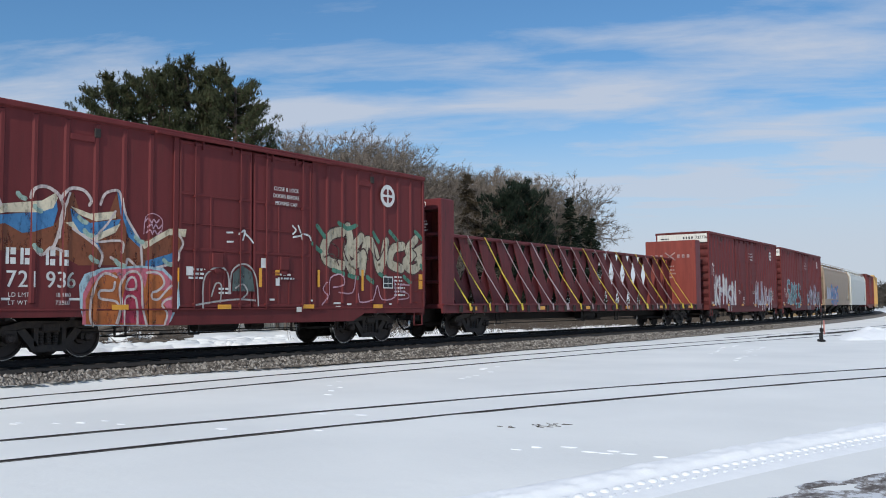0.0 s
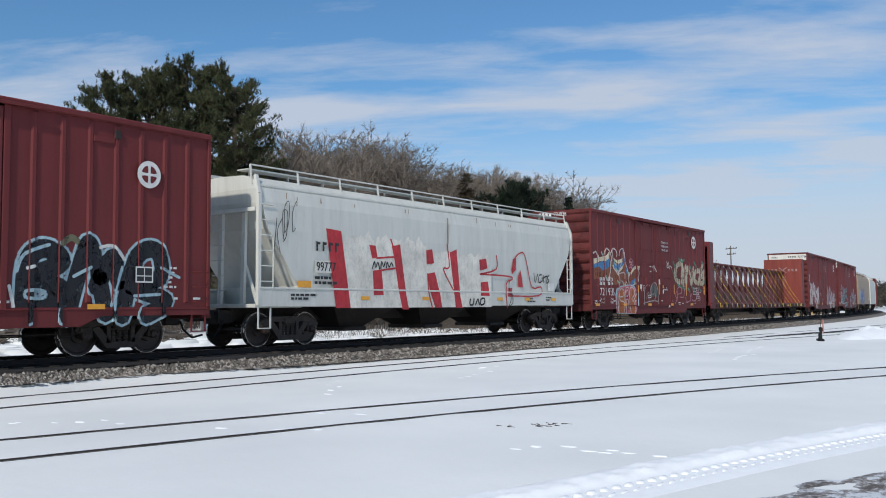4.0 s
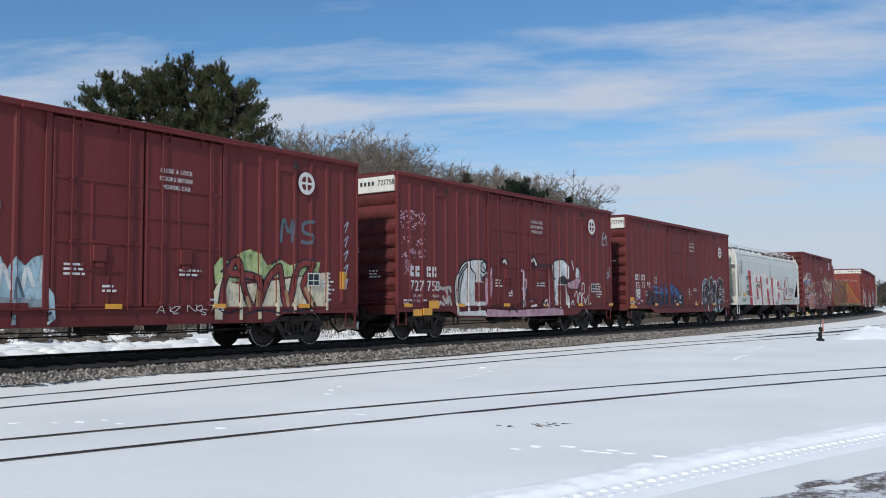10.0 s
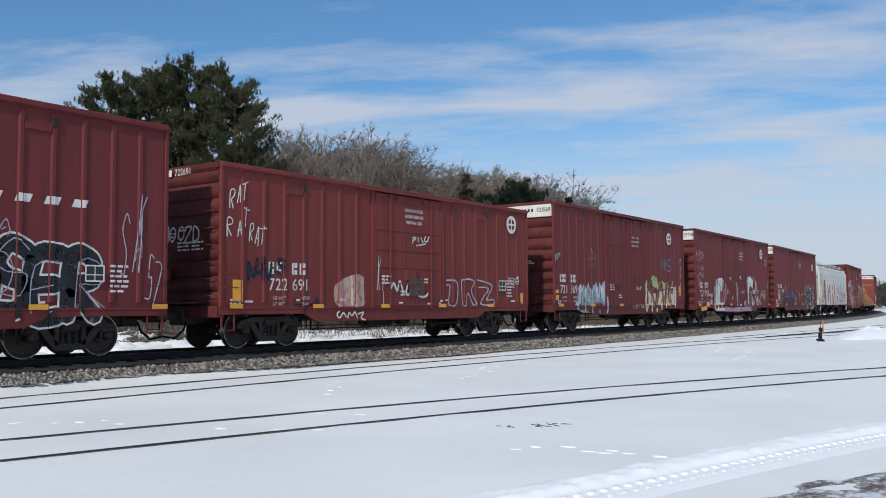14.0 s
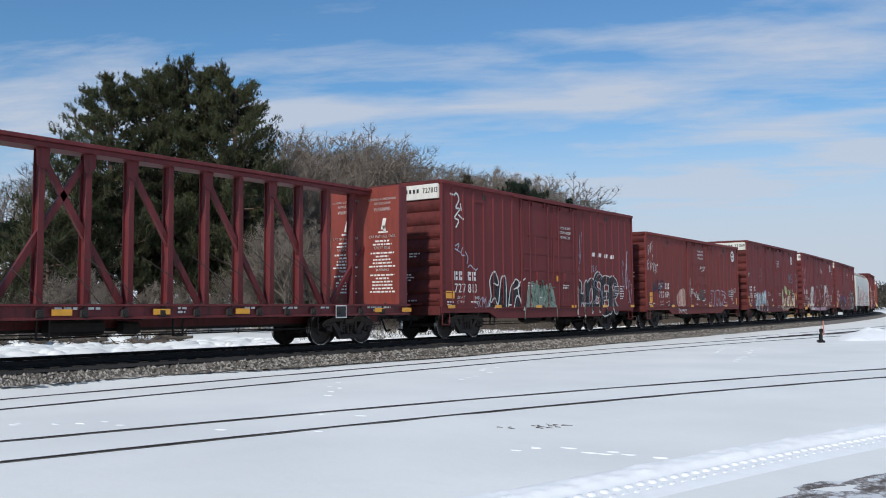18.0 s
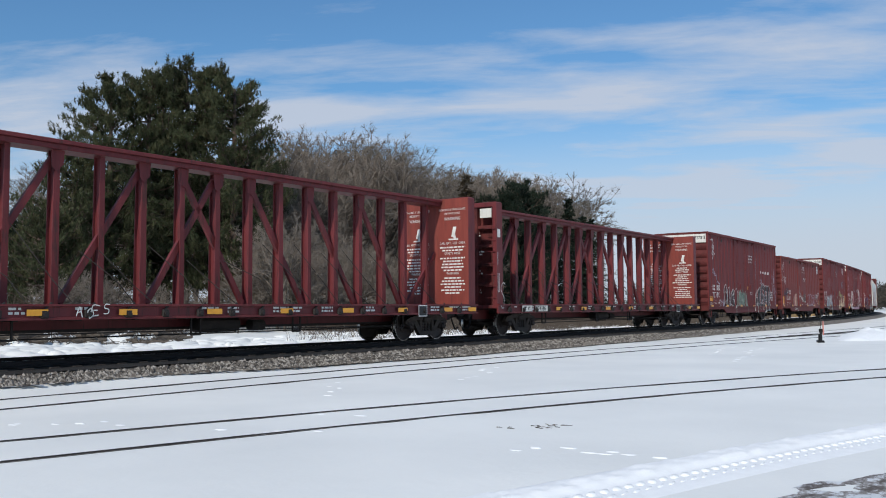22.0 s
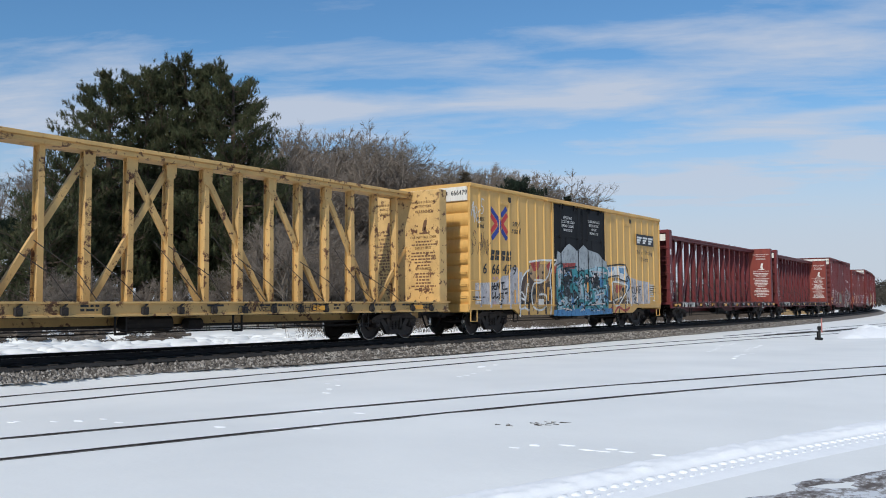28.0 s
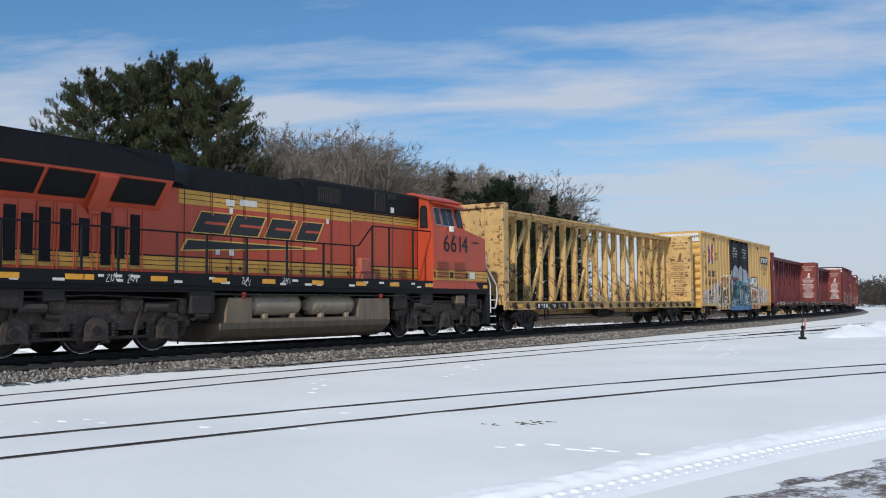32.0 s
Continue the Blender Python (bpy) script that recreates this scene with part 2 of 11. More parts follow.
# ---- mesh kit ----
class Kit:
    """Collects faces of one mesh; each face may take the mesh's first, second or third material."""

    def __init__(self):
        self.v, self.f, self.m = [], [], []

    def face(self, pts, mi=0):
        i = len(self.v)
        self.v.extend(tuple(p) for p in pts)
        self.f.append(tuple(range(i, i + len(pts))))
        self.m.append(mi)

    def faces(self, verts, faces, mi=0):
        i = len(self.v)
        self.v.extend(tuple(p) for p in verts)
        for f in faces:
            self.f.append(tuple(i + k for k in f))
            self.m.append(mi)
        return self

    def box(self, x0, x1, y0, y1, z0, z1, mi=0, c=0.0):
        """A box, with its edges chamfered by c."""
        if c <= 0:
            v = [(x, y, z) for x in (x0, x1) for y in (y0, y1) for z in (z0, z1)]
            return self.faces(v, [(0, 1, 3, 2), (4, 6, 7, 5), (0, 4, 5, 1), (2, 3, 7, 6), (0, 2, 6, 4), (1, 5, 7, 3)], mi)
        c = min(c, (x1 - x0) * 0.45, (y1 - y0) * 0.45, (z1 - z0) * 0.45)
        lo, hi, v = (x0, y0, z0), (x1, y1, z1), []
        for sx in (0, 1):
            for sy in (0, 1):
                for sz in (0, 1):
                    p = [hi[0] if sx else lo[0], hi[1] if sy else lo[1], hi[2] if sz else lo[2]]
                    d = [-c if s else c for s in (sx, sy, sz)]
                    for k in range(3):
                        v.append(tuple(p[j] + (0 if j == k else d[j]) for j in range(3)))
        q = lambda sx, sy, sz, k: (sx * 4 + sy * 2 + sz) * 3 + k
        f = []
        for k in range(3):
            a, b = [j for j in range(3) if j != k]
            for s in (0, 1):
                def corner(i, j):
                    t = [0, 0, 0]
                    t[k], t[a], t[b] = s, i, j
                    return q(*t, k)
                f.append((corner(0, 0), corner(1, 0), corner(1, 1), corner(0, 1)))
            for i in (0, 1):
                for j in (0, 1):
                    def edge(e, kk):
                        t = [0, 0, 0]
                        t[k], t[a], t[b] = e, i, j
                        return q(*t, kk)
                    f.append((edge(0, a), edge(1, a), edge(1, b), edge(0, b)))
        for i in range(8):
            f.append((i * 3, i * 3 + 1, i * 3 + 2))
        return self.faces(v, f, mi)

    def bar(self, p, q, w, h=None, mi=0):
        """A square or flat bar from p to q."""
        p, q = Vector(p), Vector(q)
        h = h or w
        d = (q - p).normalized()
        up = Vector((0, 0, 1)) if abs(d.z) < 0.9 else Vector((0, 1, 0))
        s = d.cross(up).normalized()
        u = s.cross(d).normalized()
        v = [e + s * a * w / 2 + u * b * h / 2 for e in (p, q) for a, b in ((-1, -1), (1, -1), (1, 1), (-1, 1))]
        return self.faces(v, [(0, 3, 2, 1), (4, 5, 6, 7), (0, 1, 5, 4), (1, 2, 6, 5), (2, 3, 7, 6), (3, 0, 4, 7)], mi)

    def rod(self, p, q, r, n=8, mi=0, r2=None, caps=True):
        p, q = Vector(p), Vector(q)
        r2 = r if r2 is None else r2
        d = (q - p).normalized()
        up = Vector((0, 0, 1)) if abs(d.z) < 0.9 else Vector((0, 1, 0))
        s = d.cross(up).normalized()
        u = s.cross(d)
        ring = [(math.cos(2 * math.pi * i / n), math.sin(2 * math.pi * i / n)) for i in range(n)]
        v = [p + (s * a + u * b) * r for a, b in ring] + [q + (s * a + u * b) * r2 for a, b in ring]
        f = [(i, (i + 1) % n, n + (i + 1) % n, n + i) for i in range(n)]
        if caps:
            f += [tuple(range(n - 1, -1, -1)), tuple(range(n, 2 * n))]
        return self.faces(v, f, mi)

    def path(self, pts, r, n=6, mi=0):
        for a, b in zip(pts, pts[1:]):
            self.rod(a, b, r, n, mi)
        return self

    def lathe(self, prof, n=28, axis_y=True, mis=None):
        """Turns a profile of (radius, y) round the y axis."""
        v, f = [], []
        for r, y in prof:
            for i in range(n):
                a = 2 * math.pi * i / n
                v.append((r * math.cos(a), y, r * math.sin(a)))
        base = len(self.v)
        self.v.extend(v)
        for k in range(len(prof) - 1):
            for i in range(n):
                j = (i + 1) % n
                self.f.append((base + k * n + i, base + k * n + j, base + (k + 1) * n + j, base + (k + 1) * n + i))
                self.m.append(mis[k] if mis else 0)
        return self

    def slab(self, outline, y0, y1, mi=0):
        """An outline in x and z, drawn out from y0 to y1."""
        n = len(outline)
        v = [(x, y0, z) for x, z in outline] + [(x, y1, z) for x, z in outline]
        f = [tuple(range(n)), tuple(range(2 * n - 1, n - 1, -1))] + [(i + n, (i + 1) % n + n, (i + 1) % n, i) for i in range(n)]
        return self.faces(v, f, mi)

    def section(self, outline, x0, x1, mi=0):
        """An outline in y and z, drawn out from x0 to x1."""
        n = len(outline)
        v = [(x0, y, z) for y, z in outline] + [(x1, y, z) for y, z in outline]
        f = [tuple(range(n)), tuple(range(2 * n - 1, n - 1, -1))] + [(i + n, (i + 1) % n + n, (i + 1) % n, i) for i in range(n)]
        return self.faces(v, f, mi)

    def mesh(self, name, mats, smooth=False):
        me = bpy.data.meshes.new(name)
        me.from_pydata(self.v, [], self.f)
        for m in mats if isinstance(mats, (list, tuple)) else [mats]:
            me.materials.append(m)
        me.polygons.foreach_set("material_index", self.m)
        if smooth:
            me.polygons.foreach_set("use_smooth", [True] * len(self.f))
        bm = bmesh.new()
        bm.from_mesh(me)
        bmesh.ops.recalc_face_normals(bm, faces=bm.faces)
        bm.to_mesh(me)
        bm.free()
        me.update()
        return me


def part(name, kit, mats, parent, label="", m=None, smooth=False, kind=""):
    ob = new(name, kit if isinstance(kit, bpy.types.Mesh) else kit.mesh(name, mats, smooth))
    ob.parent = parent
    if m is not None:
        ob.matrix_basis = m
    return tagged(ob, label=label, kind=kind)


def thing(name, label, category, group="", m=None, kind=""):
    ob = new(name)
    ob.empty_display_size = 0.3
    if m is not None:
        ob.matrix_basis = m
    return tagged(ob, label, category, group, kind)


# ---- letters: the built-in font's signs as triangles ----
GLYPHS = {}


def load_glyphs(signs):
    cu = bpy.data.curves.new("sign", "FONT")
    ob = new("sign", cu)
    for ch in signs:
        cu.body = ch + "."
        cu.size = 1.0
        dg = bpy.context.evaluated_depsgraph_get()
        dg.update()
        me = ob.evaluated_get(dg).to_mesh()
        me.calc_loop_triangles()
        vs = [v.co.copy() for v in me.vertices]
        tris = [[(vs[i].x, vs[i].y) for i in t.vertices] for t in me.loop_triangles]
        # the full stop that follows gives the advance; leave its triangles out
        dot = max(x for t in tris for x, _ in t)
        keep = [t for t in tris if max(x for x, _ in t) < dot - 0.13 or max(y for _, y in t) > 0.2]
        right = max((x for t in keep for x, _ in t), default=0.3)
        GLYPHS[ch] = (keep, right + 0.07)
    bpy.data.objects.remove(ob)
    bpy.data.curves.remove(cu)


load_glyphs("ABCDEFGHIKLMNOPRSTUVWXYZ0123456789abdefghilnorstuwxy&")


def text_polys(s, x, z, h, wide=1.0, slant=0.0, bold=0.0, gap=0.0):
    """Convex polygons of a line of text whose capitals are h high, from x, on the base line z."""
    k, out = h / 0.69, []
    for ch in s:
        if ch == " " or ch not in GLYPHS:
            x += 0.35 * k * wide
            continue
        tris, adv = GLYPHS[ch]
        for t in tris:
            out.append([(x + (px + slant * py) * k * wide, z + py * k) for px, py in t])
        if bold:
            for t in tris:
                out.append([(x + bold * h + (px + slant * py) * k * wide, z + py * k) for px, py in t])
        x += (adv + gap) * k * wide
    return out


def text_width(s, h, wide=1.0, gap=0.0):
    return sum(0.35 if c == " " else GLYPHS[c][1] + gap for c in s) * h / 0.69 * wide


def bar_poly(x, z, w, h, slant=0.0):
    return [(x, z), (x + w, z), (x + w + slant * h, z + h), (x + slant * h, z + h)]


def small_print(x, z, w, rows, h=0.05, step=0.1, seed=1):
    """Lines too small to read, as plain bars."""
    rg, out = random.Random(seed), []
    for r in range(rows):
        px, end = x, x + w * rg.uniform(0.6, 1.0)
        while px < end:
            ww = rg.uniform(0.06, 0.2)
            out.append(bar_poly(px, z - r * step, min(ww, end - px), h))
            px += ww + 0.04
    return out


def clip_x(poly, a, b):
    for lim, sg in ((a, 1), (b, -1)):
        res = []
        for (x0, z0), (x1, z1) in zip(poly, poly[1:] + poly[:1]):
            in0, in1 = (x0 - lim) * sg >= 0, (x1 - lim) * sg >= 0
            if in0:
                res.append((x0, z0))
            if in0 != in1:
                t = (lim - x0) / (x1 - x0)
                res.append((lim, z0 + t * (z1 - z0)))
        poly = res
        if len(poly) < 3:
            return []
    return poly


def paint(name, polys, material, parent, profile, side=-1, lift=0.004, label="", kind="", even=False):
    """Paint on a car's side: polygons in x and z, laid on the steps of the wall. profile: (x0, x1, depth) stretches."""
    k = Kit()
    for i, poly in enumerate(polys):
        coat = lift if even else lift + 0.00022 * (i % 11)     # each stroke lies over the one before
        lo, hi = min(p[0] for p in poly), max(p[0] for p in poly)
        last = None
        for a, b, y in profile:
            if b <= lo or a >= hi:
                continue
            c = clip_x(list(poly), a, b) if lo < a or hi > b else poly
            if not c:
                continue
            k.face([(x, side * (y + coat), z) for x, z in c])
            # the coat runs on over the step from one stretch of wall to the next
            cut = [z for x, z in c if abs(x - a) < 1e-6]
            if last is not None and len(cut) > 1 and abs(last - y) > 1e-4:
                k.face([(a, side * (last + coat), min(cut)), (a, side * (last + coat), max(cut)), (a, side * (y + coat), max(cut)), (a, side * (y + coat), min(cut))])
            last = y
    return part(name, k, material, parent, label, kind=kind or ("stuff" if name in ("small_stencil", "weight_stencil", "door_notice", "graffiti_tag", "road_number", "owner_mark", "inspection_lines") else ""))


def stroke(pts, w, round_ends=True):
    """Convex pieces of a brush stroke along pts."""
    out = []
    for i, ((x0, z0), (x1, z1)) in enumerate(zip(pts, pts[1:])):
        d = math.hypot(x1 - x0, z1 - z0) or 1e-6
        nx, nz = -(z1 - z0) / d * w / 2, (x1 - x0) / d * w / 2
        out.append([(x0 + nx, z0 + nz), (x0 - nx, z0 - nz), (x1 - nx, z1 - nz), (x1 + nx, z1 + nz)])
    if round_ends and w > 0.02:
        for x, z in pts if w > 0.1 else (pts[0], pts[-1]):
            out.append([(x + math.cos(a) * w / 2, z + math.sin(a) * w / 2) for a in (math.pi * j / 4 for j in range(8))])
    return out


def blob(cx, cz, rx, rz, seed=0, n=18, rough=0.15, turn=0.0):
    rg = random.Random(seed)
    ph = [(rg.uniform(0, 6.28), rg.uniform(0.3, 1)) for _ in range(4)]
    pts = []
    for i in range(n):
        a = 2 * math.pi * i / n
        r = 1 + rough * sum(w * math.sin((k + 2) * a + p) for k, (p, w) in enumerate(ph)) / 2
        x, z = rx * r * math.cos(a), rz * r * math.sin(a)
        pts.append((cx + x * math.cos(turn) - z * math.sin(turn), cz + x * math.sin(turn) + z * math.cos(turn)))
    return [[(cx, cz), pts[i], pts[(i + 1) % n]] for i in range(n)]


# ---- the main line: straight, then a long bend to the left ----
BEND = ((-400, 0.0), (19.3, 0.0), (38.6, 0.00119), (57.9, 0.00137), (77.2, 0.00173), (96.5, 0.00092), (125.5, 0.00149), (154, 0.00145), (250, 0.0014), (700, 0.0014))
TRACK_Y = 18.844
DS = 0.5
_s = np.arange(-330, 520, DS)
_k = np.interp(_s, [b[0] for b in BEND], [b[1] for b in BEND])
_h = np.concatenate([[0], np.cumsum((_k[1:] + _k[:-1]) / 2 * DS)])
_x = np.concatenate([[0], np.cumsum(np.cos((_h[1:] + _h[:-1]) / 2) * DS)]) + _s[0]
_y = np.concatenate([[0], np.cumsum(np.sin((_h[1:] + _h[:-1]) / 2) * DS)]) + TRACK_Y


def rail_at(s, lat=0.0, z=0.0):
    """A point of the main line s metres along it, lat metres to its left."""
    x, y, h = np.interp(s, _s, _x), np.interp(s, _s, _y), np.interp(s, _s, _h)
    return Vector((x - math.sin(h) * lat, y + math.cos(h) * lat, z))


def lat_of(x, y):
    return y - float(np.interp(x, _x, _y))


def smooth(a, b, t):
    t = min(1.0, max(0.0, (t - a) / (b - a)))
    return t * t * (3 - 2 * t)


# the two snowed-in sidings, which swing away from the main line
def siding_1(x):
    d = max(0.0, x - 10)
    return (14.15 - 0.0023 * d * d) if d < 40 else 14.15 - 0.0023 * 1600 - 0.184 * (d - 40)


def siding_2(x):
    d = x - 4.93
    if d < 0:
        return 9.43 - 0.235 * d
    return 9.43 - 0.235 * d - 0.006 * d * d if d < 26 else 9.43 - 0.235 * 26 - 0.006 * 676 - 0.547 * (d - 26)


RAIL_TOP = -0.444


def ground_z(x, y):
    l = lat_of(x, y)
    z = -0.46 + 0.14 * smooth(-4.4, -2.9, l) * (1 - smooth(8, 22, x))
    far = smooth(2.5, 5, l)
    z += far * 0.08
    z += 0.030 * noise.noise(Vector((x * 0.25, y * 0.25, 0))) * (1 - smooth(-5.5, -4.5, l) * (1 - far))
    z += far * (0.12 * noise.noise(Vector((x * 0.12, y * 0.16, 4))) * smooth(4, 9, l) + 0.7 * smooth(8, 30, l))
    # the snow lies flatter between the rails of the sidings
    near_rail = min(abs(y - siding_1(x)), abs(y - siding_2(x)))
    w = 1 - smooth(1.0, 2.2, near_rail)
    if w > 0 and l < -3.2:
        z += w * (-0.46 + 0.010 * noise.noise(Vector((x * 0.9, y * 0.9, 9))) - z)
    return z


def graded(lo, hi, near_lo, near_hi, step):
    a = list(np.arange(near_lo, near_hi + 1e-6, step))
    d, p = step, near_hi
    while p < hi:
        d *= 1.25
        p += d
        a.append(min(p, hi))
    d, p = step, near_lo
    while p > lo:
        d *= 1.25
        p -= d
        a.insert(0, max(p, lo))
    return a


def build_ground():
    xs, ys = graded(-2500, 2500, -6, 62, 0.4), graded(-2500, 2500, 0.0, 40, 0.4)
    v = [(x, y, ground_z(x, y)) for y in ys for x in xs]
    n = len(xs)
    f = [(j * n + i, j * n + i + 1, (j + 1) * n + i + 1, (j + 1) * n + i) for j in range(len(ys) - 1) for i in range(n - 1)]
    k = Kit().faces(v, f)
    ob = new("ground", k.mesh("ground", snow_m, smooth=True))
    tagged(ob, "flat field of wind-packed white snow beside the tracks", "snow field", kind="structure")


build_ground()


def toe_lat(s):
    """Where the ballast of the main line meets the snow."""
    return -2.78 - 0.10 * smooth(8, 20, s) - 0.08 * math.sin(s * 0.9)


def build_main_line():
    line = tagged(new("railway_track"), "main line of two steel rails on dark ties and grey ballast", "railway track", kind="structure")
    bed, dark = Kit(), Kit()
    st = [s for s in np.arange(-140, 430, 1.0)]
    prof_n = []
    for s in st:
        toe = toe_lat(s) if s < 60 else -2.9
        row = []
        for l, z in ((toe - 0.5, -0.62), (toe, -0.43 + 0.1 * (1 - smooth(8, 22, s))), ((toe - 2.2) / 2, -0.275), (-2.2, -0.185), (1.95, -0.185), (3.4, -0.5)):
            j = noise.noise(Vector((s * 0.7, l, 2))) * 0.05
            row.append(rail_at(s, l + j, z + j * 0.4))
        prof_n.append(row)
    m = 6
    bed.faces([p for r in prof_n for p in r], [(i * m + j, (i + 1) * m + j, (i + 1) * m + j + 1, i * m + j + 1) for i in range(len(st) - 1) for j in range(m - 1)])
    part("ballast_bed", bed, ballast_m, line, "grey crushed limestone ballast shoulder", kind="stuff")
    # near-black layer over the bed, reaching out past the tie ends
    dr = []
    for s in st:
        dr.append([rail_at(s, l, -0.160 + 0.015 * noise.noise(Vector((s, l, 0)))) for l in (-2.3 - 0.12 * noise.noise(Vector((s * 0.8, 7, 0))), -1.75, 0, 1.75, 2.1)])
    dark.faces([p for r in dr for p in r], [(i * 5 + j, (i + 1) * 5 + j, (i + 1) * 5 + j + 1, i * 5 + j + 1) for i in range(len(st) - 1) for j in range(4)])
    part("oiled_ballast", dark, black_bed_m, line, "black ballast between and beside the rails", kind="stuff")
    # ties
    tie = Kit().box(-0.11, 0.11, -1.3, 1.3, -0.17, 0.0, c=0.012).mesh("tie", tie_m)
    s = -14.0
    while s < 130:
        p = rail_at(s, 0, -0.135)
        h = float(np.interp(s, _s, _h))
        ob = part("tie", tie, None, line, m=Matrix.Translation(p) @ Matrix.Rotation(h + random.uniform(-0.01, 0.01), 4, "Z"))
        s += 0.54
    for lat in (-0.753, 0.753):
        k = Kit()
        out = [(-0.07, -0.13), (0.07, -0.13), (0.07, -0.115), (0.012, -0.10), (0.012, -0.045), (0.036, -0.035), (0.036, -0.006), (0.028, 0.0), (-0.028, 0.0), (-0.036, -0.006), (-0.036, -0.035), (-0.012, -0.045), (-0.012, -0.10), (-0.07, -0.115)]
        pts = [(s, rail_at(s, lat)) for s in np.concatenate([np.arange(-200, 60, 4.0), np.arange(60, 440, 3.0)])]
        v = []
        for s, p in pts:
            h = float(np.interp(s, _s, _h))
            nx, ny = -math.sin(h), math.cos(h)
            v += [(p.x + nx * a, p.y + ny * a, b) for a, b in out]
        n = len(out)
        k.faces(v, [])
        for i in range(len(pts) - 1):
            for j in range(n):
                k.f.append((i * n + j, i * n + (j + 1) % n, (i + 1) * n + (j + 1) % n, (i + 1) * n + j))
                k.m.append(1 if j in (6, 7, 8) else 0)
        part("rail", k, [railside_m, shine_m], line, "steel rail with a polished head")


build_main_line()


def build_siding(fn, x0, x1, label):
    line = tagged(new("railway_track"), label, "railway track", kind="structure")
    for side in (-0.753, 0.753):
        k, v = Kit(), []
        xs = np.arange(x0, x1, 0.75)
        out = [(-0.037, -0.16), (0.037, -0.16), (0.037, -0.008), (0.027, 0.0), (-0.027, 0.0), (-0.037, -0.008)]
        n = len(out)
        for x in xs:
            dy = (fn(x + 0.1) - fn(x - 0.1)) / 0.2
            q = math.hypot(1, dy)
            nx, ny = -dy / q, 1 / q
            for a, b in out:
                v.append((x + nx * (side + a), fn(x) + ny * (side + a), RAIL_TOP + b))
        k.faces(v, [(i * n + j, i * n + (j + 1) % n, (i + 1) * n + (j + 1) % n, (i + 1) * n + j) for i in range(len(xs) - 1) for j in range(n)])
        part("rail", k, railside_m, line)
        # the flange-way, a narrow dark trench that the wind keeps open along each rail
        g, w = Kit(), []
        for x in xs:
            dy = (fn(x + 0.1) - fn(x - 0.1)) / 0.2
            q = math.hypot(1, dy)
            nx, ny = -dy / q, 1 / q
            for a in (-0.052, -0.037):
                aa = a - 0.006 * (0.5 + 0.5 * noise.noise(Vector((x * 1.7, side, 0)))) if a < -0.05 else a
                w.append((x + nx * (side + aa), fn(x) + ny * (side + aa), ground_z(x, fn(x) + side) + 0.008))
        g.faces(w, [(i * 2, i * 2 + 1, (i + 1) * 2 + 1, (i + 1) * 2) for i in range(len(xs) - 1)])
        part("rust_stain", g, rust_snow_m, line, "dirty snow melted back along the rail", kind="stuff")


rust_snow_m = mat("dirty_melting_snow", (0.30, 0.27, 0.25), 0.85, vary=0.5, scale=2.5, dirt=(0.65, 0.66, 0.68), dirt_amt=0.9, bump=0.2)
build_siding(siding_1, -40, 120, "siding with rail heads showing through the snow")
build_siding(siding_2, -40, 60, "siding curving away, its rail heads just above the snow")


# ---- trees ----
def needle_cluster(rg, c, size, n, out, w0=0.10, w1=0.20):
    for _ in range(n):
        d = Vector((rg.gauss(0, 1), rg.gauss(0, 1), rg.gauss(0.25, 0.8))).normalized()
        s = d.cross(Vector((rg.gauss(0, 1), rg.gauss(0, 1), rg.gauss(0, 1)))).normalized()
        o = c + d * size * rg.uniform(0, 0.35)
        ln, w = size * rg.uniform(0.6, 1.1), size * rg.uniform(w0, w1)
        out.face([o - s * w * 0.4, o + s * w * 0.4, o + d * ln * 0.6 + s * w * 0.7, o + d * ln, o + d * ln * 0.6 - s * w * 0.7])


def needle_tuft(rg, c, way, size, n, out):
    """A shoot's end: long fine needles fanning out round its way."""
    for _ in range(n):
        d = (way + Vector((rg.gauss(0, 0.55), rg.gauss(0, 0.55), rg.gauss(0, 0.45)))).normalized()
        s = d.orthogonal().normalized()
        s.rotate(Matrix.Rotation(rg.uniform(0, 3.14), 3, d))
        o = c - way * size * rg.uniform(0.0, 0.9)
        ln, w = size * rg.uniform(0.6, 1.0), size * rg.uniform(0.05, 0.085)
        out.face([o - s * w, o + s * w, o + d * ln])


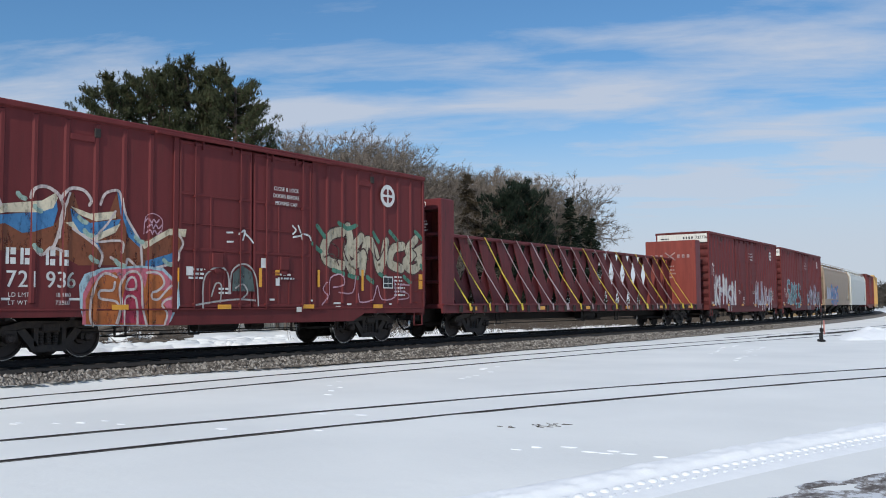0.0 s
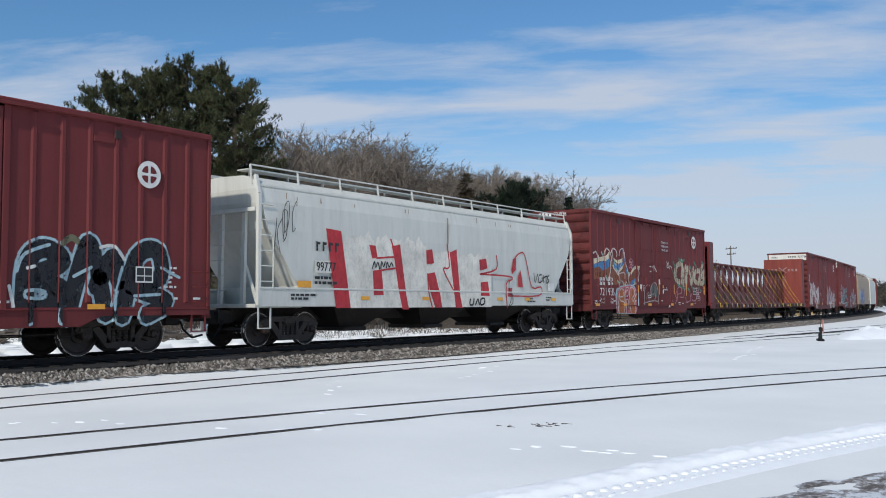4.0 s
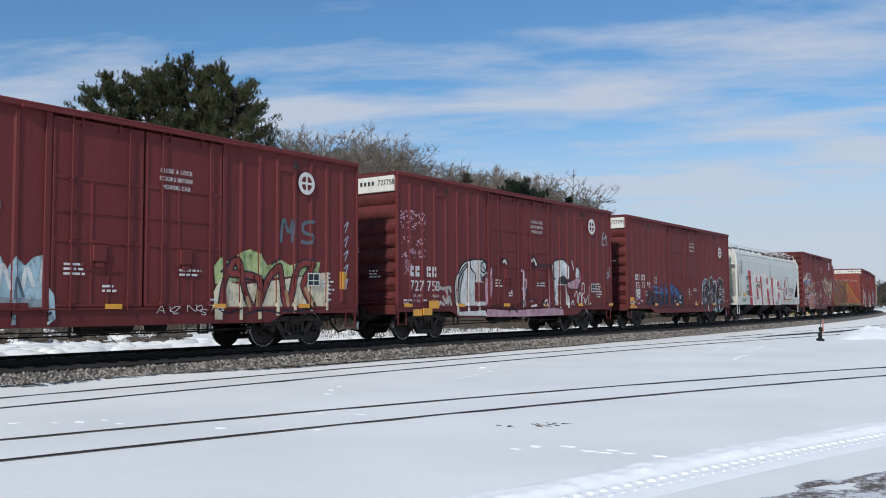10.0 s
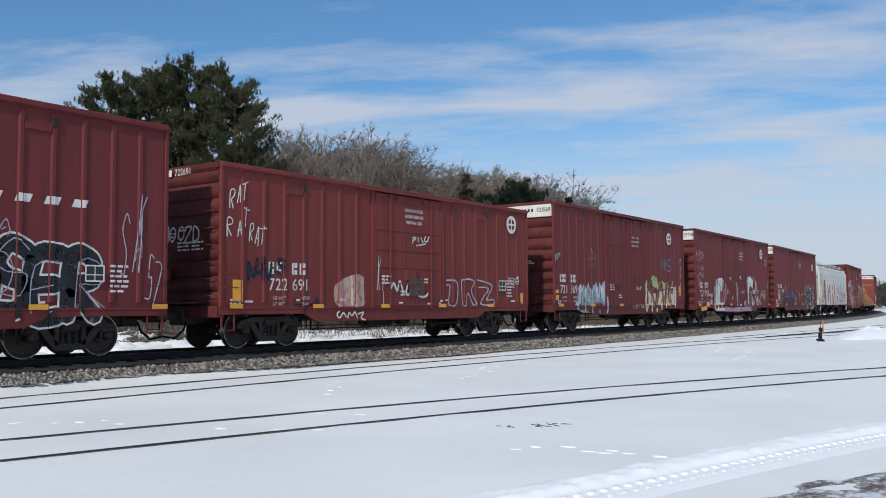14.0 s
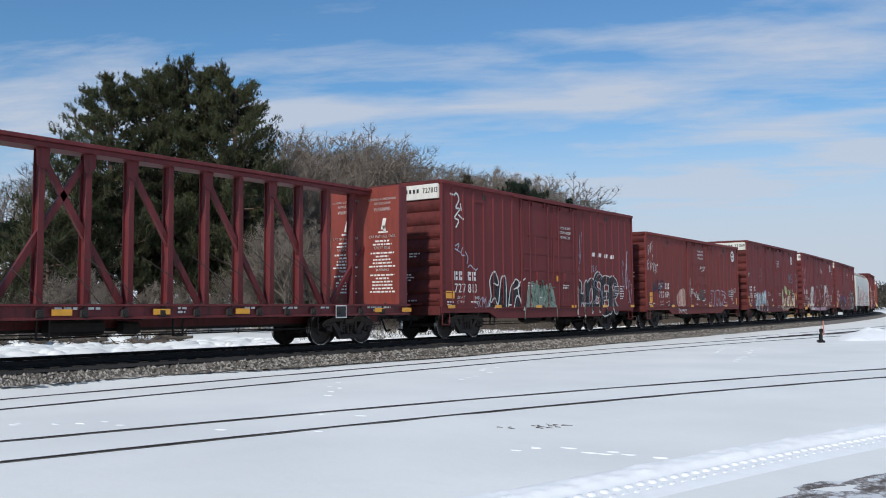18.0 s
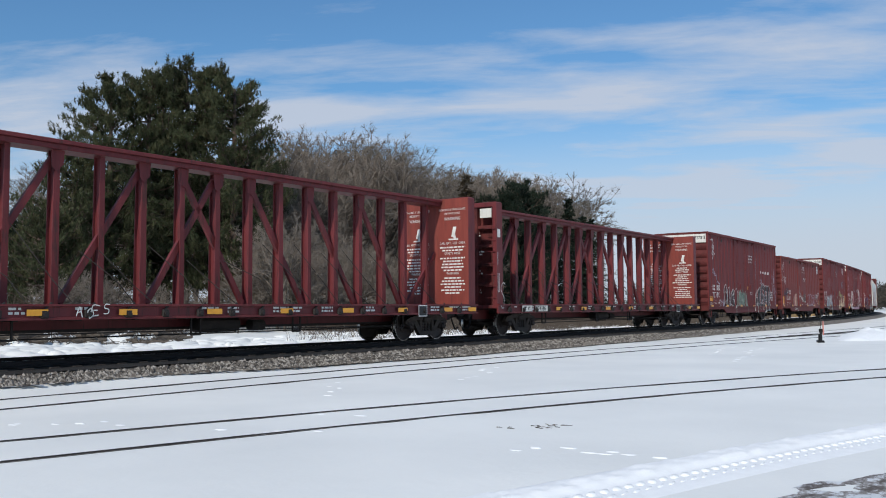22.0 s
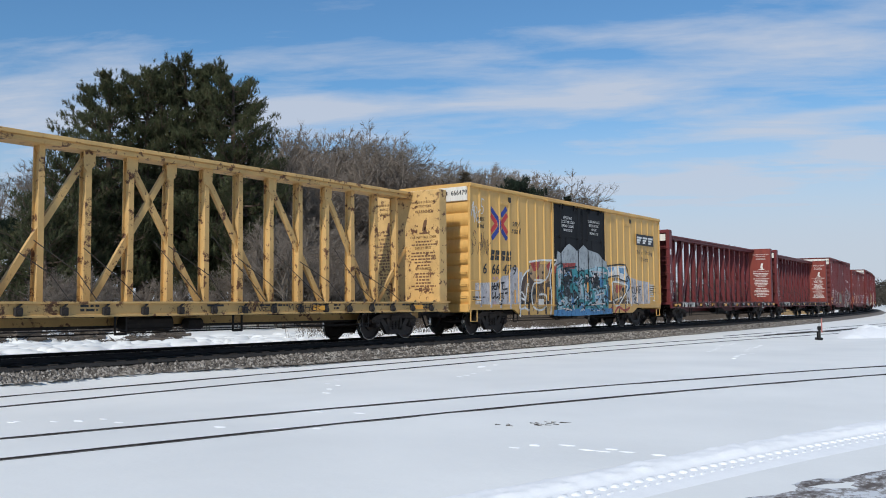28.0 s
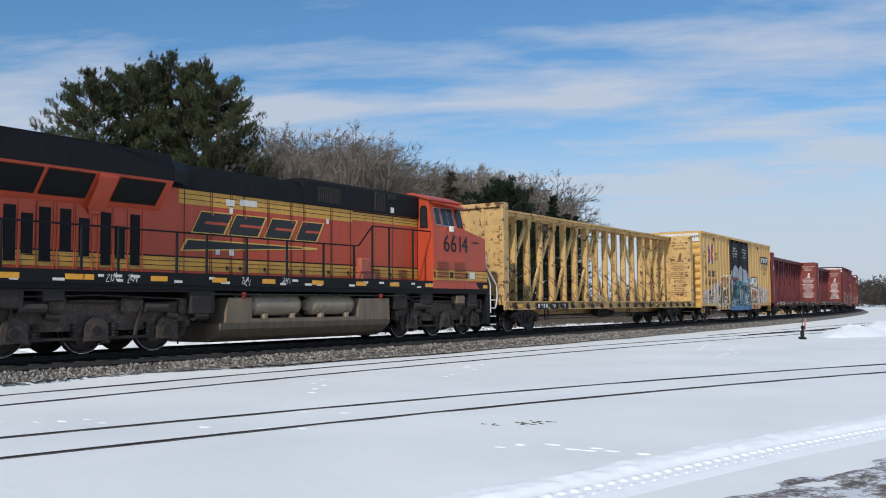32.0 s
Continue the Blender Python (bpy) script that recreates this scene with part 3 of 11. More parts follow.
def pine(seed, h, spread, lo=0.12, clusters=700):
    """An old open-grown pine: a swept trunk, limbs in loose tiers, each ending in sprays of needle tufts."""
    rg = random.Random(seed)
    wood, crown = Kit(), Kit()
    up = Vector((0, 0, 1))
    top = Vector((rg.uniform(-0.6, 0.6), rg.uniform(-0.6, 0.6), h * 0.93))
    mid = top * 0.5 + Vector((rg.uniform(-0.5, 0.5), rg.uniform(-0.5, 0.5), 0))
    wood.rod((0, 0, -0.6), mid, h * 0.020, 9, r2=h * 0.014)
    wood.rod(mid, top, h * 0.014, 8, r2=h * 0.004)
    limbs = int(40 + h)
    tufts = max(4, int(clusters * 4.6 / (limbs * 7)))
    for i in range(limbs):
        f = lo + (1 - lo) * (i + rg.random()) / limbs
        a = i * 2.4 + rg.uniform(-0.5, 0.5)
        env = math.sin(math.pi * min(1.0, (f - lo * 0.4) / (1.0 - lo * 0.4)) ** 0.75) ** 0.6
        r = spread * env * rg.uniform(0.70, 1.10) + 0.5
        b = (mid * (f / 0.5) if f < 0.5 else mid.lerp(top, (f - 0.5) / 0.5))
        out = Vector((math.cos(a), math.sin(a), 0))
        side = Vector((-math.sin(a), math.cos(a), 0))
        lift = rg.uniform(0.15, 0.60) + 0.9 * max(0.0, f - 0.6)
        pts = [b + out * r * t + up * (r * lift * t * t - 0.10 * r * t) for t in (0.0, 0.35, 0.7, 1.0)]
        w = 0.035 + 0.011 * r
        for q in range(3):
            wood.rod(pts[q], pts[q + 1], w * (1 - 0.28 * q), 5, r2=w * (1 - 0.28 * (q + 1)), caps=False)
        for j in range(7):
            t = 0.30 + 0.70 * (j + rg.random()) / 7
            q = min(2, int(t / 0.35)) if t < 0.7 else 2
            base = pts[q].lerp(pts[q + 1], min(1.0, (t - (0, 0.35, 0.7)[q]) / (0.35, 0.35, 0.3)[q]))
            way = (out * rg.uniform(0.4, 1.0) + side * (0.9 if j % 2 else -0.9) * rg.uniform(0.3, 1.1) * (1.1 - t * 0.6) + up * rg.uniform(0.15, 1.0)).normalized()
            ln = (0.35 + 0.30 * r) * rg.uniform(0.7, 1.2)
            tip = base + way * ln
            wood.rod(base, tip, 0.022, 4, r2=0.008, caps=False)
            for n in range(tufts):
                g = 0.25 + 0.78 * (n + rg.random()) / tufts
                c = base.lerp(tip, g) + Vector((rg.gauss(0, 0.16), rg.gauss(0, 0.16), rg.gauss(0.07, 0.10)))
                d = (way * 0.6 + Vector((rg.gauss(0, 0.4), rg.gauss(0, 0.4), rg.uniform(0.6, 1.5)))).normalized()
                needle_tuft(rg, c, d, rg.uniform(0.18, 0.31), 15, crown)
    return wood, crown


def spruce(seed, h, spread, clusters=500):
    rg = random.Random(seed)
    wood, crown = Kit(), Kit()
    wood.rod((0, 0, -0.5), (0, 0, h * 0.97), h * 0.018, 8, r2=0.02)
    levels = int(h * 4.2)
    for i in range(levels):
        f = 0.05 + 0.95 * i / levels
        r = spread * (1 - f) ** 0.85 * rg.uniform(0.75, 1.15) + 0.12
        for j in range(4):
            a = rg.uniform(0, 6.283)
            rr = r * rg.uniform(0.7, 1.1)
            out = Vector((math.cos(a), math.sin(a), 0))
            b = Vector((0, 0, f * h + 0.1))
            tip = b + out * rr + Vector((0, 0, -0.25 * rr))
            wood.rod(b, tip, 0.03, 4, r2=0.01, caps=False)
            for t in np.linspace(0.2, 1.0, max(3, int(3 + rr * 3))):
                for sd in (-1, 1):
                    way = (out * 0.8 + Vector((-out.y, out.x, 0)) * sd * rg.uniform(0.3, 1.0) + Vector((0, 0, rg.uniform(-0.4, 0.15)))).normalized()
                    needle_tuft(rg, b.lerp(tip, float(t)) + way * 0.18, way, rg.uniform(0.3, 0.48), 9, crown)
    return wood, crown


def bare_tree(seed, h, spread=0.5, levels=5, trunks=1):
    """A leafless broadleaf tree: crooked limbs that fork five times into a haze of fine twigs."""
    rg = random.Random(seed)
    wood, twigs = Kit(), Kit()
    forks = {5: 5, 4: 5, 3: 4, 2: 5, 1: 5}

    def grow(p, d, ln, r, lv):
        if lv == 0:
            for _ in range(5):
                e = (d + Vector((rg.gauss(0, 0.65), rg.gauss(0, 0.65), rg.gauss(0.15, 0.5)))).normalized()
                s = e.orthogonal().normalized() * 0.008
                twigs.face([p - s, p + s, p + e * ln * rg.uniform(0.5, 1.0)])
            return
        k = wood if lv > 2 else twigs
        n = 6 if lv > 3 else (4 if lv > 2 else 3)
        pts, dd = [p], d
        segs = 3 if lv > 2 else 2
        for q in range(segs):
            dd = (dd + Vector((rg.gauss(0, 0.12), rg.gauss(0, 0.12), rg.gauss(0.06, 0.08)))).normalized()
            pts.append(pts[-1] + dd * ln / segs)
            k.rod(pts[-2], pts[-1], r * (1 - 0.35 * q / segs), n, r2=r * (1 - 0.35 * (q + 1) / segs), caps=False)
        for i in range(forks[lv]):
            t = rg.uniform(0.35, 1.0) * segs if i else segs - 0.001
            q = min(segs - 1, int(t))
            start = pts[q].lerp(pts[q + 1], t - q)
            tilt = rg.uniform(0.30, 0.85) * (0.5 + spread)
            s = dd.orthogonal().normalized()
            s.rotate(Matrix.Rotation(rg.uniform(0, 6.283), 3, dd))
            nd = (dd * math.cos(tilt) + s * math.sin(tilt) + Vector((0, 0, 0.05))).normalized()
            grow(start, nd, ln * (rg.uniform(0.60, 0.85) if lv > 2 else rg.uniform(0.45, 0.62)), max(0.008, r * rg.uniform(0.45, 0.62)), lv - 1)

    for t in range(trunks):
        lean = Vector((rg.gauss(0, 0.12), rg.gauss(0, 0.12), 1)).normalized()
        grow(Vector((rg.gauss(0, 0.3) * (trunks > 1), rg.gauss(0, 0.3) * (trunks > 1), -0.4)), lean, h * 0.32, h * 0.013, levels)
    return wood, twigs


def place_tree(name, kits, mats, x, y, label, group, turn=0.0):
    ob = thing(name, label, "tree", group, pose(x, y, ground_z(x, y), rz=turn))
    part("trunk", kits[0], mats[0], ob)
    part("crown", kits[1], mats[1], ob)
    return ob


def at_az(az, dist):
    return dist * math.cos(radians(az)), dist * math.sin(radians(az))


def build_trees():
    # the clump of old pines
    for i, (az, d, h, sp, n) in enumerate(((60.4, 50, 6.0, 1.8, 500), (58.7, 52, 9.6, 2.1, 700), (56.7, 53, 14.3, 2.4, 1250), (54.9, 54, 15.2, 2.8, 1350), (52.5, 54, 16.1, 2.9, 1600), (50.6, 55, 15.7, 2.8, 1400), (49.3, 53, 14.9, 2.4, 1200), (53.4, 57, 15.4, 3.6, 1300))):
        x, y = at_az(az, d)
        place_tree("pine_tree", pine(10 + i, h, sp, 0.10, n), (pinebark_m, needle_m), x, y, "tall dark green pine with a broad ragged crown", "pine clump behind the track", i * 61)
    # bare broadleaf trees behind and beside them
    kinds = [bare_tree(40 + i, (11.5, 10.5, 12.0, 9.5, 11.0)[i], (0.6, 0.8, 0.55, 0.8, 0.7)[i], 5, (1, 2, 1, 2, 1)[i]) for i in range(5)]
    meshes = [(w.mesh("trunk", bark_m), t.mesh("crown", twig_m)) for w, t in kinds]
    rg = random.Random(5)
    spots = [(58.5, 70), (54, 64), (50, 64), (48.3, 60), (46.8, 66), (45.2, 60), (44.2, 68), (43.2, 62), (42.0, 68), (41.0, 62), (40.2, 72), (39.3, 66), (38.4, 76), (37.4, 70), (36.6, 80), (35.7, 74), (34.7, 84), (33.8, 78), (33.0, 88), (32.0, 92), (31.2, 84), (30.3, 96), (29.4, 90), (28.9, 104), (28.2, 110), (51.5, 75), (47.4, 74), (43.6, 78), (40.6, 80), (37.9, 84), (35.2, 90), (32.6, 96), (30.0, 102)]
    spots += [(a + rg.uniform(-0.5, 0.5), d + rg.uniform(5, 12)) for a, d in spots] + [(rg.uniform(44, 64), rg.uniform(66, 84)) for _ in range(10)]
    for i, (az, d) in enumerate(q for q in spots if q[0] > 29.5):
        x, y = at_az(az, d)
        ob = thing("bare_tree", "leafless grey-brown tree with fine bare twigs", "tree", "bare trees behind the track", pose(x, y, ground_z(x, y), rz=rg.uniform(0, 360)))
        rise = float(np.interp(az, (26.1, 28.3, 29.0, 31.1, 34.4, 36.6, 38.4, 40.4, 41.5, 46.0, 48.5, 52.0), (0.092, 0.120, 0.139, 0.159, 0.158, 0.155, 0.166, 0.178, 0.196, 0.193, 0.180, 0.16)))
        tall = 1.4 + d * rise * rg.uniform(0.88, 1.07) - ground_z(x, y) - 0.5
        sc = tall / max(v.co.z for v in meshes[i % 5][1].vertices)
        ob.scale = (sc, sc, sc)
        w, t = meshes[i % 5]
        part("trunk", w, None, ob)
        part("crown", t, None, ob)
    # young growth standing before the pines and between the trunks
    for i in range(46):
        az = rg.uniform(36, 48) if i < 34 else rg.uniform(48, 60)
        d = float(np.interp(az, (36, 46, 60), (62, 50, 41))) + rg.uniform(-3, 5)
        x, y = at_az(az, d)
        ob = thing("bare_sapling", "thin leafless grey-brown sapling among brush", "tree", "young bare trees behind the track", pose(x, y, ground_z(x, y), rz=rg.uniform(0, 360)))
        w, t = meshes[(i * 3) % 5]
        sc = (rg.uniform(3.2, 7.0) if az < 48 else rg.uniform(1.8, 3.4)) / max(v.co.z for v in t.vertices)
        ob.scale = (sc, sc, sc)
        part("trunk", w, None, ob)
        part("crown", t, None, ob)
    # dark conifers in front of them, and one at the end of the row
    for i, (az, d, h, sp) in enumerate(((34.6, 70, 11.6, 2.6), (26.7, 86, 9.6, 2.0), (27.2, 87, 9.9, 1.9), (28.0, 84, 11.3, 2.0), (36.3, 74, 11.4, 2.2))):
        x, y = at_az(az, d)
        place_tree("spruce_tree", spruce(70 + i, h, sp), (pinebark_m, spruce_m if i in (1, 2, 3) else larch_m), x, y, "dark green pointed spruce" if i in (1, 2, 3) else "brown-green pointed conifer, its needles thin", "conifers behind the track", i * 40)
    for i, (az, d, h, sp) in enumerate(((32.6, 72, 10.4, 2.2), (31.7, 72, 11.4, 2.3), (30.9, 74, 10.9, 2.3), (30.0, 78, 10.3, 2.0), (63.0, 55, 5.4, 2.2))):
        x, y = at_az(az, d)
        place_tree("pine_tree", pine(90 + i, h, sp, 0.06, 900), (pinebark_m, spruce_m), x, y, "dark green bushy pine", "conifers behind the track", i * 40)


build_trees()


def build_far_woods():
    # distant belt of woods along the horizon
    rg = random.Random(8)
    k = Kit()
    for i in range(3600):
        az = rg.uniform(-14, 24) if i < 2000 else rg.uniform(24, 100)
        d = rg.uniform(330, 420)
        x, y = at_az(az, d)
        hgt = rg.uniform(7, 13) * (0.75 + 0.35 * noise.noise(Vector((az * 0.6, 0, 0))))
        for _ in range(20 if az < 14 else 13 if az < 24 else 6):
            c = Vector((x + rg.gauss(0, 1.8), y + rg.gauss(0, 1.8), rg.uniform(0.05, 1.0) * hgt))
            needle_cluster(rg, c, rg.uniform(0.8, 1.7), 3, k, 0.10, 0.18)
    ob = new("far_woods", k.mesh("far_woods", far_m))
    tagged(ob, "distant dark belt of woods along the horizon", "woods", kind="stuff")
    g = Kit()
    for i in range(8200):
        az, d = (rg.uniform(4, 24), rg.uniform(120, 330)) if i < 5200 else (rg.uniform(5, 12.5), rg.uniform(230, 330))
        x, y = at_az(az, d)
        if lat_of(x, y) < 6 and x < 370:
            continue
        z = ground_z(x, y)
        a, w, hh = rg.uniform(0, 3.14), rg.uniform(0.4, 1.3), rg.uniform(0.5, 1.2)
        g.face([(x - math.cos(a) * w, y - math.sin(a) * w, z - 0.1), (x + math.cos(a) * w, y + math.sin(a) * w, z - 0.1), (x + rg.uniform(-0.6, 0.6), y, z + hh)])
    tagged(new("dry_grass", g.mesh("dry_grass", grass_m)), "tan dry grass standing out of the far snow", "grass", kind="stuff")


build_far_woods()


def build_brush():
    """A low thicket of leafless stems along the far side of the line."""
    rg = random.Random(21)
    k = Kit()
    for i in range(4300):
        x = rg.uniform(0, 100) if i < 2100 else rg.uniform(100, 230) if i < 3000 else rg.uniform(42, 115)
        near = float(np.interp(x, (0, 30, 60), (9.0, 7.5, 5.5)))
        l = rg.uniform(near, 14) if i % 3 == 0 else rg.uniform(14, 27)
        if i >= 3000:
            l = rg.uniform(8.5, 14)
        y = float(np.interp(x, _x, _y)) + l
        az = math.degrees(math.atan2(y, x))
        if 45.0 < az < 66.0 and l < (18.6 if az < 52 else 15.0):
            continue
        z = ground_z(x, y)
        tall = (0.55 if i < 3000 and l < 14 else 0.8 if l < 14 else 1.35) * (1.0 + 0.6 * noise.noise(Vector((x * 0.2, 0, 0))))
        for _ in range(rg.randint(10, 16)):
            b = Vector((x + rg.gauss(0, 0.3), y + rg.gauss(0, 0.3), z - 0.1))
            e = b + Vector((rg.gauss(0, 0.45), rg.gauss(0, 0.45), 1.0)) * rg.uniform(0.4, 1.3) * tall
            k.rod(b, e, rg.uniform(0.008, 0.018), 3, r2=0.004, caps=False)
            if l > 14:
                m = b.lerp(e, rg.uniform(0.3, 0.7))
                for q in range(2):
                    s = Vector((rg.gauss(0, 0.008), rg.gauss(0, 0.008), 0))
                    k.face([m - s, m + s, m + Vector((rg.gauss(0, 0.35), rg.gauss(0, 0.35), rg.uniform(0.1, 0.6)))])
    tagged(new("brush", k.mesh("brush", brush_m)), "brown leafless brush standing in snow", "brush", kind="stuff")


build_brush()


def build_brush_pile():
    """Cut logs and branches heaped along the edge of the wood, half under snow."""
    a, b = Vector((*at_az(65.0, 37.0), 0)), Vector((*at_az(52.8, 39.5), 0))
    d = (b - a).normalized()
    n = Vector((-d.y, d.x, 0))
    rg = random.Random(33)

    def top(u, v):
        p = a.lerp(b, u) + n * v
        lump = 0.62 + 0.75 * noise.noise(Vector((u * 9.0, v * 0.9, 3.0)))
        return p, ground_z(p.x, p.y), max(0.0, lump) * 0.62 * max(0.0, 1 - (v / 1.3) ** 2) * smooth(0, 0.06, u) * (1 - smooth(0.92, 1, u))

    pile = thing("brush_pile", "low heap of cut logs and branches under snow", "brush pile")
    s, nu, nv = Kit(), 90, 16
    g = []
    for i in range(nu + 1):
        for j in range(nv + 1):
            p, z, h = top(i / nu, -1.35 + 2.7 * j / nv)
            g.append((p.x, p.y, z - 0.05 + h + 0.06 * noise.noise(Vector((p.x * 3.1, p.y * 3.1, 1.0)))))
    w = nv + 1
    s.faces(g, [(i * w + j, (i + 1) * w + j, (i + 1) * w + j + 1, i * w + j + 1) for i in range(nu) for j in range(nv)])
    part("snow_cover", s, snow_m, pile, "lumpy snow")
    for i in range(46):
        p, z, h = top(rg.random(), rg.uniform(-1.1, 0.1))
        q = Vector((d.x, d.y, 0)) * rg.choice((-1, 1)) + n * rg.gauss(0, 0.5) + Vector((0, 0, rg.gauss(0.06, 0.14)))
        q.normalize()
        ln, r = rg.uniform(0.5, 1.7), rg.uniform(0.05, 0.13)
        c = Vector((p.x, p.y, z + h * rg.uniform(0.55, 1.0) + 0.02))
        part("log", Kit().rod(c - q * ln / 2, c + q * ln / 2, r, 8, r2=r * 0.8), bark_m, pile)
    t = Kit()
    for i in range(900):
        p, z, h = top(rg.random(), rg.uniform(-1.3, 1.0))
        c = Vector((p.x, p.y, z + h * 0.7))
        e = c + Vector((rg.gauss(0, 0.5), rg.gauss(0, 0.4), rg.uniform(0.0, 0.55)))
        t.rod(c, e, rg.uniform(0.008, 0.02), 3, r2=0.004, caps=False)
    part("twigs", t, brush_m, pile, "tangled bare branches", kind="stuff")


build_brush_pile()


def build_panel_fence():
    """A low pale fence of flat panels between posts, at the edge of the wood."""
    a, b = Vector((*at_az(51.3, 47.5), 0)), Vector((*at_az(45.6, 52.0), 0))
    n = 8
    rz = math.degrees(math.atan2(b.y - a.y, b.x - a.x))
    step = (b - a).length / n
    z = ground_z(*a.lerp(b, 0.5).to_2d())
    fence = thing("panel_fence", "low pale grey fence of flat panels in snow", "fence", m=pose(a.x, a.y, z, rz=rz))
    for i in range(n):
        part("panel", Kit().box(i * step + 0.05, (i + 1) * step - 0.05, -0.02, 0.02, -0.3, 0.80 + 0.02 * (i % 3), c=0.006), white_p, fence)
    for i in range(n + 1):
        part("post", Kit().box(i * step - 0.045, i * step + 0.045, -0.045, 0.045, -0.4, 0.88, c=0.008), white_p, fence)


build_panel_fence()


def build_far_pole():
    x, y = at_az(18.19, 150)
    pole = thing("utility_pole", "weathered wooden utility pole with two crossarms", "utility pole", m=pose(x, y, ground_z(x, y), rz=60))
    h = 1.019 + 150 * 0.0637 - ground_z(x, y)
    part("post", Kit().rod((0, 0, -0.5), (0, 0, h), 0.13, 10, r2=0.08), bark_m, pole)
    for z, w in ((h - 0.45, 1.25), (h - 1.35, 1.0)):
        arm = part("crossarm", Kit().box(-w, w, -0.17, -0.05, z - 0.06, z + 0.06, c=0.01), bark_m, pole)
        for q in (-w + 0.1, -0.45, 0.45, w - 0.1):
            part("insulator", Kit().rod((q, -0.11, z + 0.06), (q, -0.11, z + 0.24), 0.05, 8, r2=0.03), under, arm)
    x, y = at_az(19.63, 150)
    w, t = bare_tree(47, 9.6, 0.8, 5, 2)
    ob = place_tree("bare_tree", (w, t), (bark_m, twig_m), x, y, "leafless round-crowned tree standing alone", "bare trees behind the track", 20)
    tall = 1.019 + 150 * 0.0589 - ground_z(x, y)
    ob.scale = (tall / max(q.co.z for c in ob.children for q in c.data.vertices),) * 3


build_far_pole()


# ---- running gear, shared by all the cars ----
WHEEL_R = 0.457
SPINNERS = []


def wheelset_mesh(r=WHEEL_R):
    k = Kit()
    for s in (-1, 1):
        prof = [(0.08, s * 0.80), (0.16, s * 0.80), (0.18, s * 0.755), (r - 0.085, s * 0.765), (r - 0.06, s * 0.795), (r - 0.013, s * 0.795), (r - 0.005, s * 0.795), (r, s * 0.78), (r + 0.002, s * 0.72), (r + 0.028, s * 0.70), (r + 0.026, s * 0.675), (r - 0.06, s * 0.675), (r - 0.085, s * 0.70), (0.16, s * 0.69), (0.09, s * 0.66)]
        k.lathe(prof, 30, mis=[0, 0, 0, 0, 0, 1, 1, 1, 0, 1, 0, 0, 0, 0])
        k.lathe([(0.0, s * 1.15), (0.07, s * 1.15), (0.105, s * 1.12), (0.11, s * 0.98), (0.08, s * 0.97), (0.08, s * 0.80)], 14)
        for j in range(3):
            a = j * 2.094
            k.rod((0.05 * math.cos(a), s * 1.14, 0.05 * math.sin(a)), (0.05 * math.cos(a), s * 1.175, 0.05 * math.sin(a)), 0.02, 6)
    k.rod((0, -0.7, 0), (0, 0.7, 0), 0.085, 10)
    return k.mesh("wheelset", [wheel_m, shine_m], smooth=False)


WHEELSET = wheelset_mesh()


def truck_meshes():
    out = {}
    for s in (-1, 1):
        k = Kit()
        y0, y1 = s * 0.93, s * 1.07
        y0, y1 = min(y0, y1), max(y0, y1)
        # arched cast frame round an open window
        k.slab([(-1.12, 0.60), (-1.02, 0.70), (-0.62, 0.80), (0.62, 0.80), (1.02, 0.70), (1.12, 0.60), (1.08, 0.52), (0.60, 0.66), (-0.60, 0.66), (-1.08, 0.52)], y0, y1)
        k.slab([(-1.08, 0.56), (-0.72, 0.60), (-0.70, 0.40), (-0.78, 0.40), (-0.80, 0.52), (-1.02, 0.50)], y0, y1)
        k.slab([(1.08, 0.56), (0.72, 0.60), (0.70, 0.40), (0.78, 0.40), (0.80, 0.52), (1.02, 0.50)], y0, y1)
        k.slab([(-0.72, 0.60), (-0.56, 0.66), (-0.26, 0.30), (0.26, 0.30), (0.56, 0.66), (0.72, 0.60), (0.36, 0.16), (-0.36, 0.16)], y0, y1)
        k.slab([(-0.36, 0.28), (-0.26, 0.28), (-0.26, 0.68), (-0.36, 0.68)], y0, y1)
        k.slab([(0.36, 0.28), (0.26, 0.28), (0.26, 0.68), (0.36, 0.68)], y0, y1)
        for x in (-0.88, 0.88):
            k.box(x - 0.15, x + 0.15, y0 - 0.03, y1 + 0.03, 0.52, 0.63, c=0.02)
        out["frame%d" % s] = k.mesh("side_frame", truck_m)
        sp = Kit()
        for x in (-0.16, 0.0, 0.16):
            pr = [(0.30 + i * 0.028, 0.068 if i % 2 == 0 else 0.05) for i in range(11)]
            for (za, ra), (zb, rb) in zip(pr, pr[1:]):
                sp.rod((x, s * 0.99, za), (x, s * 0.99, zb), ra, 8, r2=rb, caps=False)
        sp.box(-0.24, 0.24, *sorted((s * 0.93, s * 1.05)), 0.56, 0.60)
        out["spring%d" % s] = sp.mesh("spring", truck_m)
    b = Kit()
    b.box(-0.2, 0.2, -1.12, 1.12, 0.58, 0.76, c=0.03)
    b.rod((0, 0, 0.7), (0, 0, 0.9), 0.2, 12)
    for x in (-0.36, 0.36):
        b.rod((x, -0.9, 0.4), (x, 0.9, 0.4), 0.045, 6)
    for x in (-0.40, 0.40):
        for s in (-1, 1):
            b.box(x - 0.05, x + 0.05, s * 0.74 - 0.06, s * 0.74 + 0.06, 0.25, 0.55, c=0.01)
    out["bolster"] = b.mesh("bolster", truck_m)
    return out


TRUCK = truck_meshes()


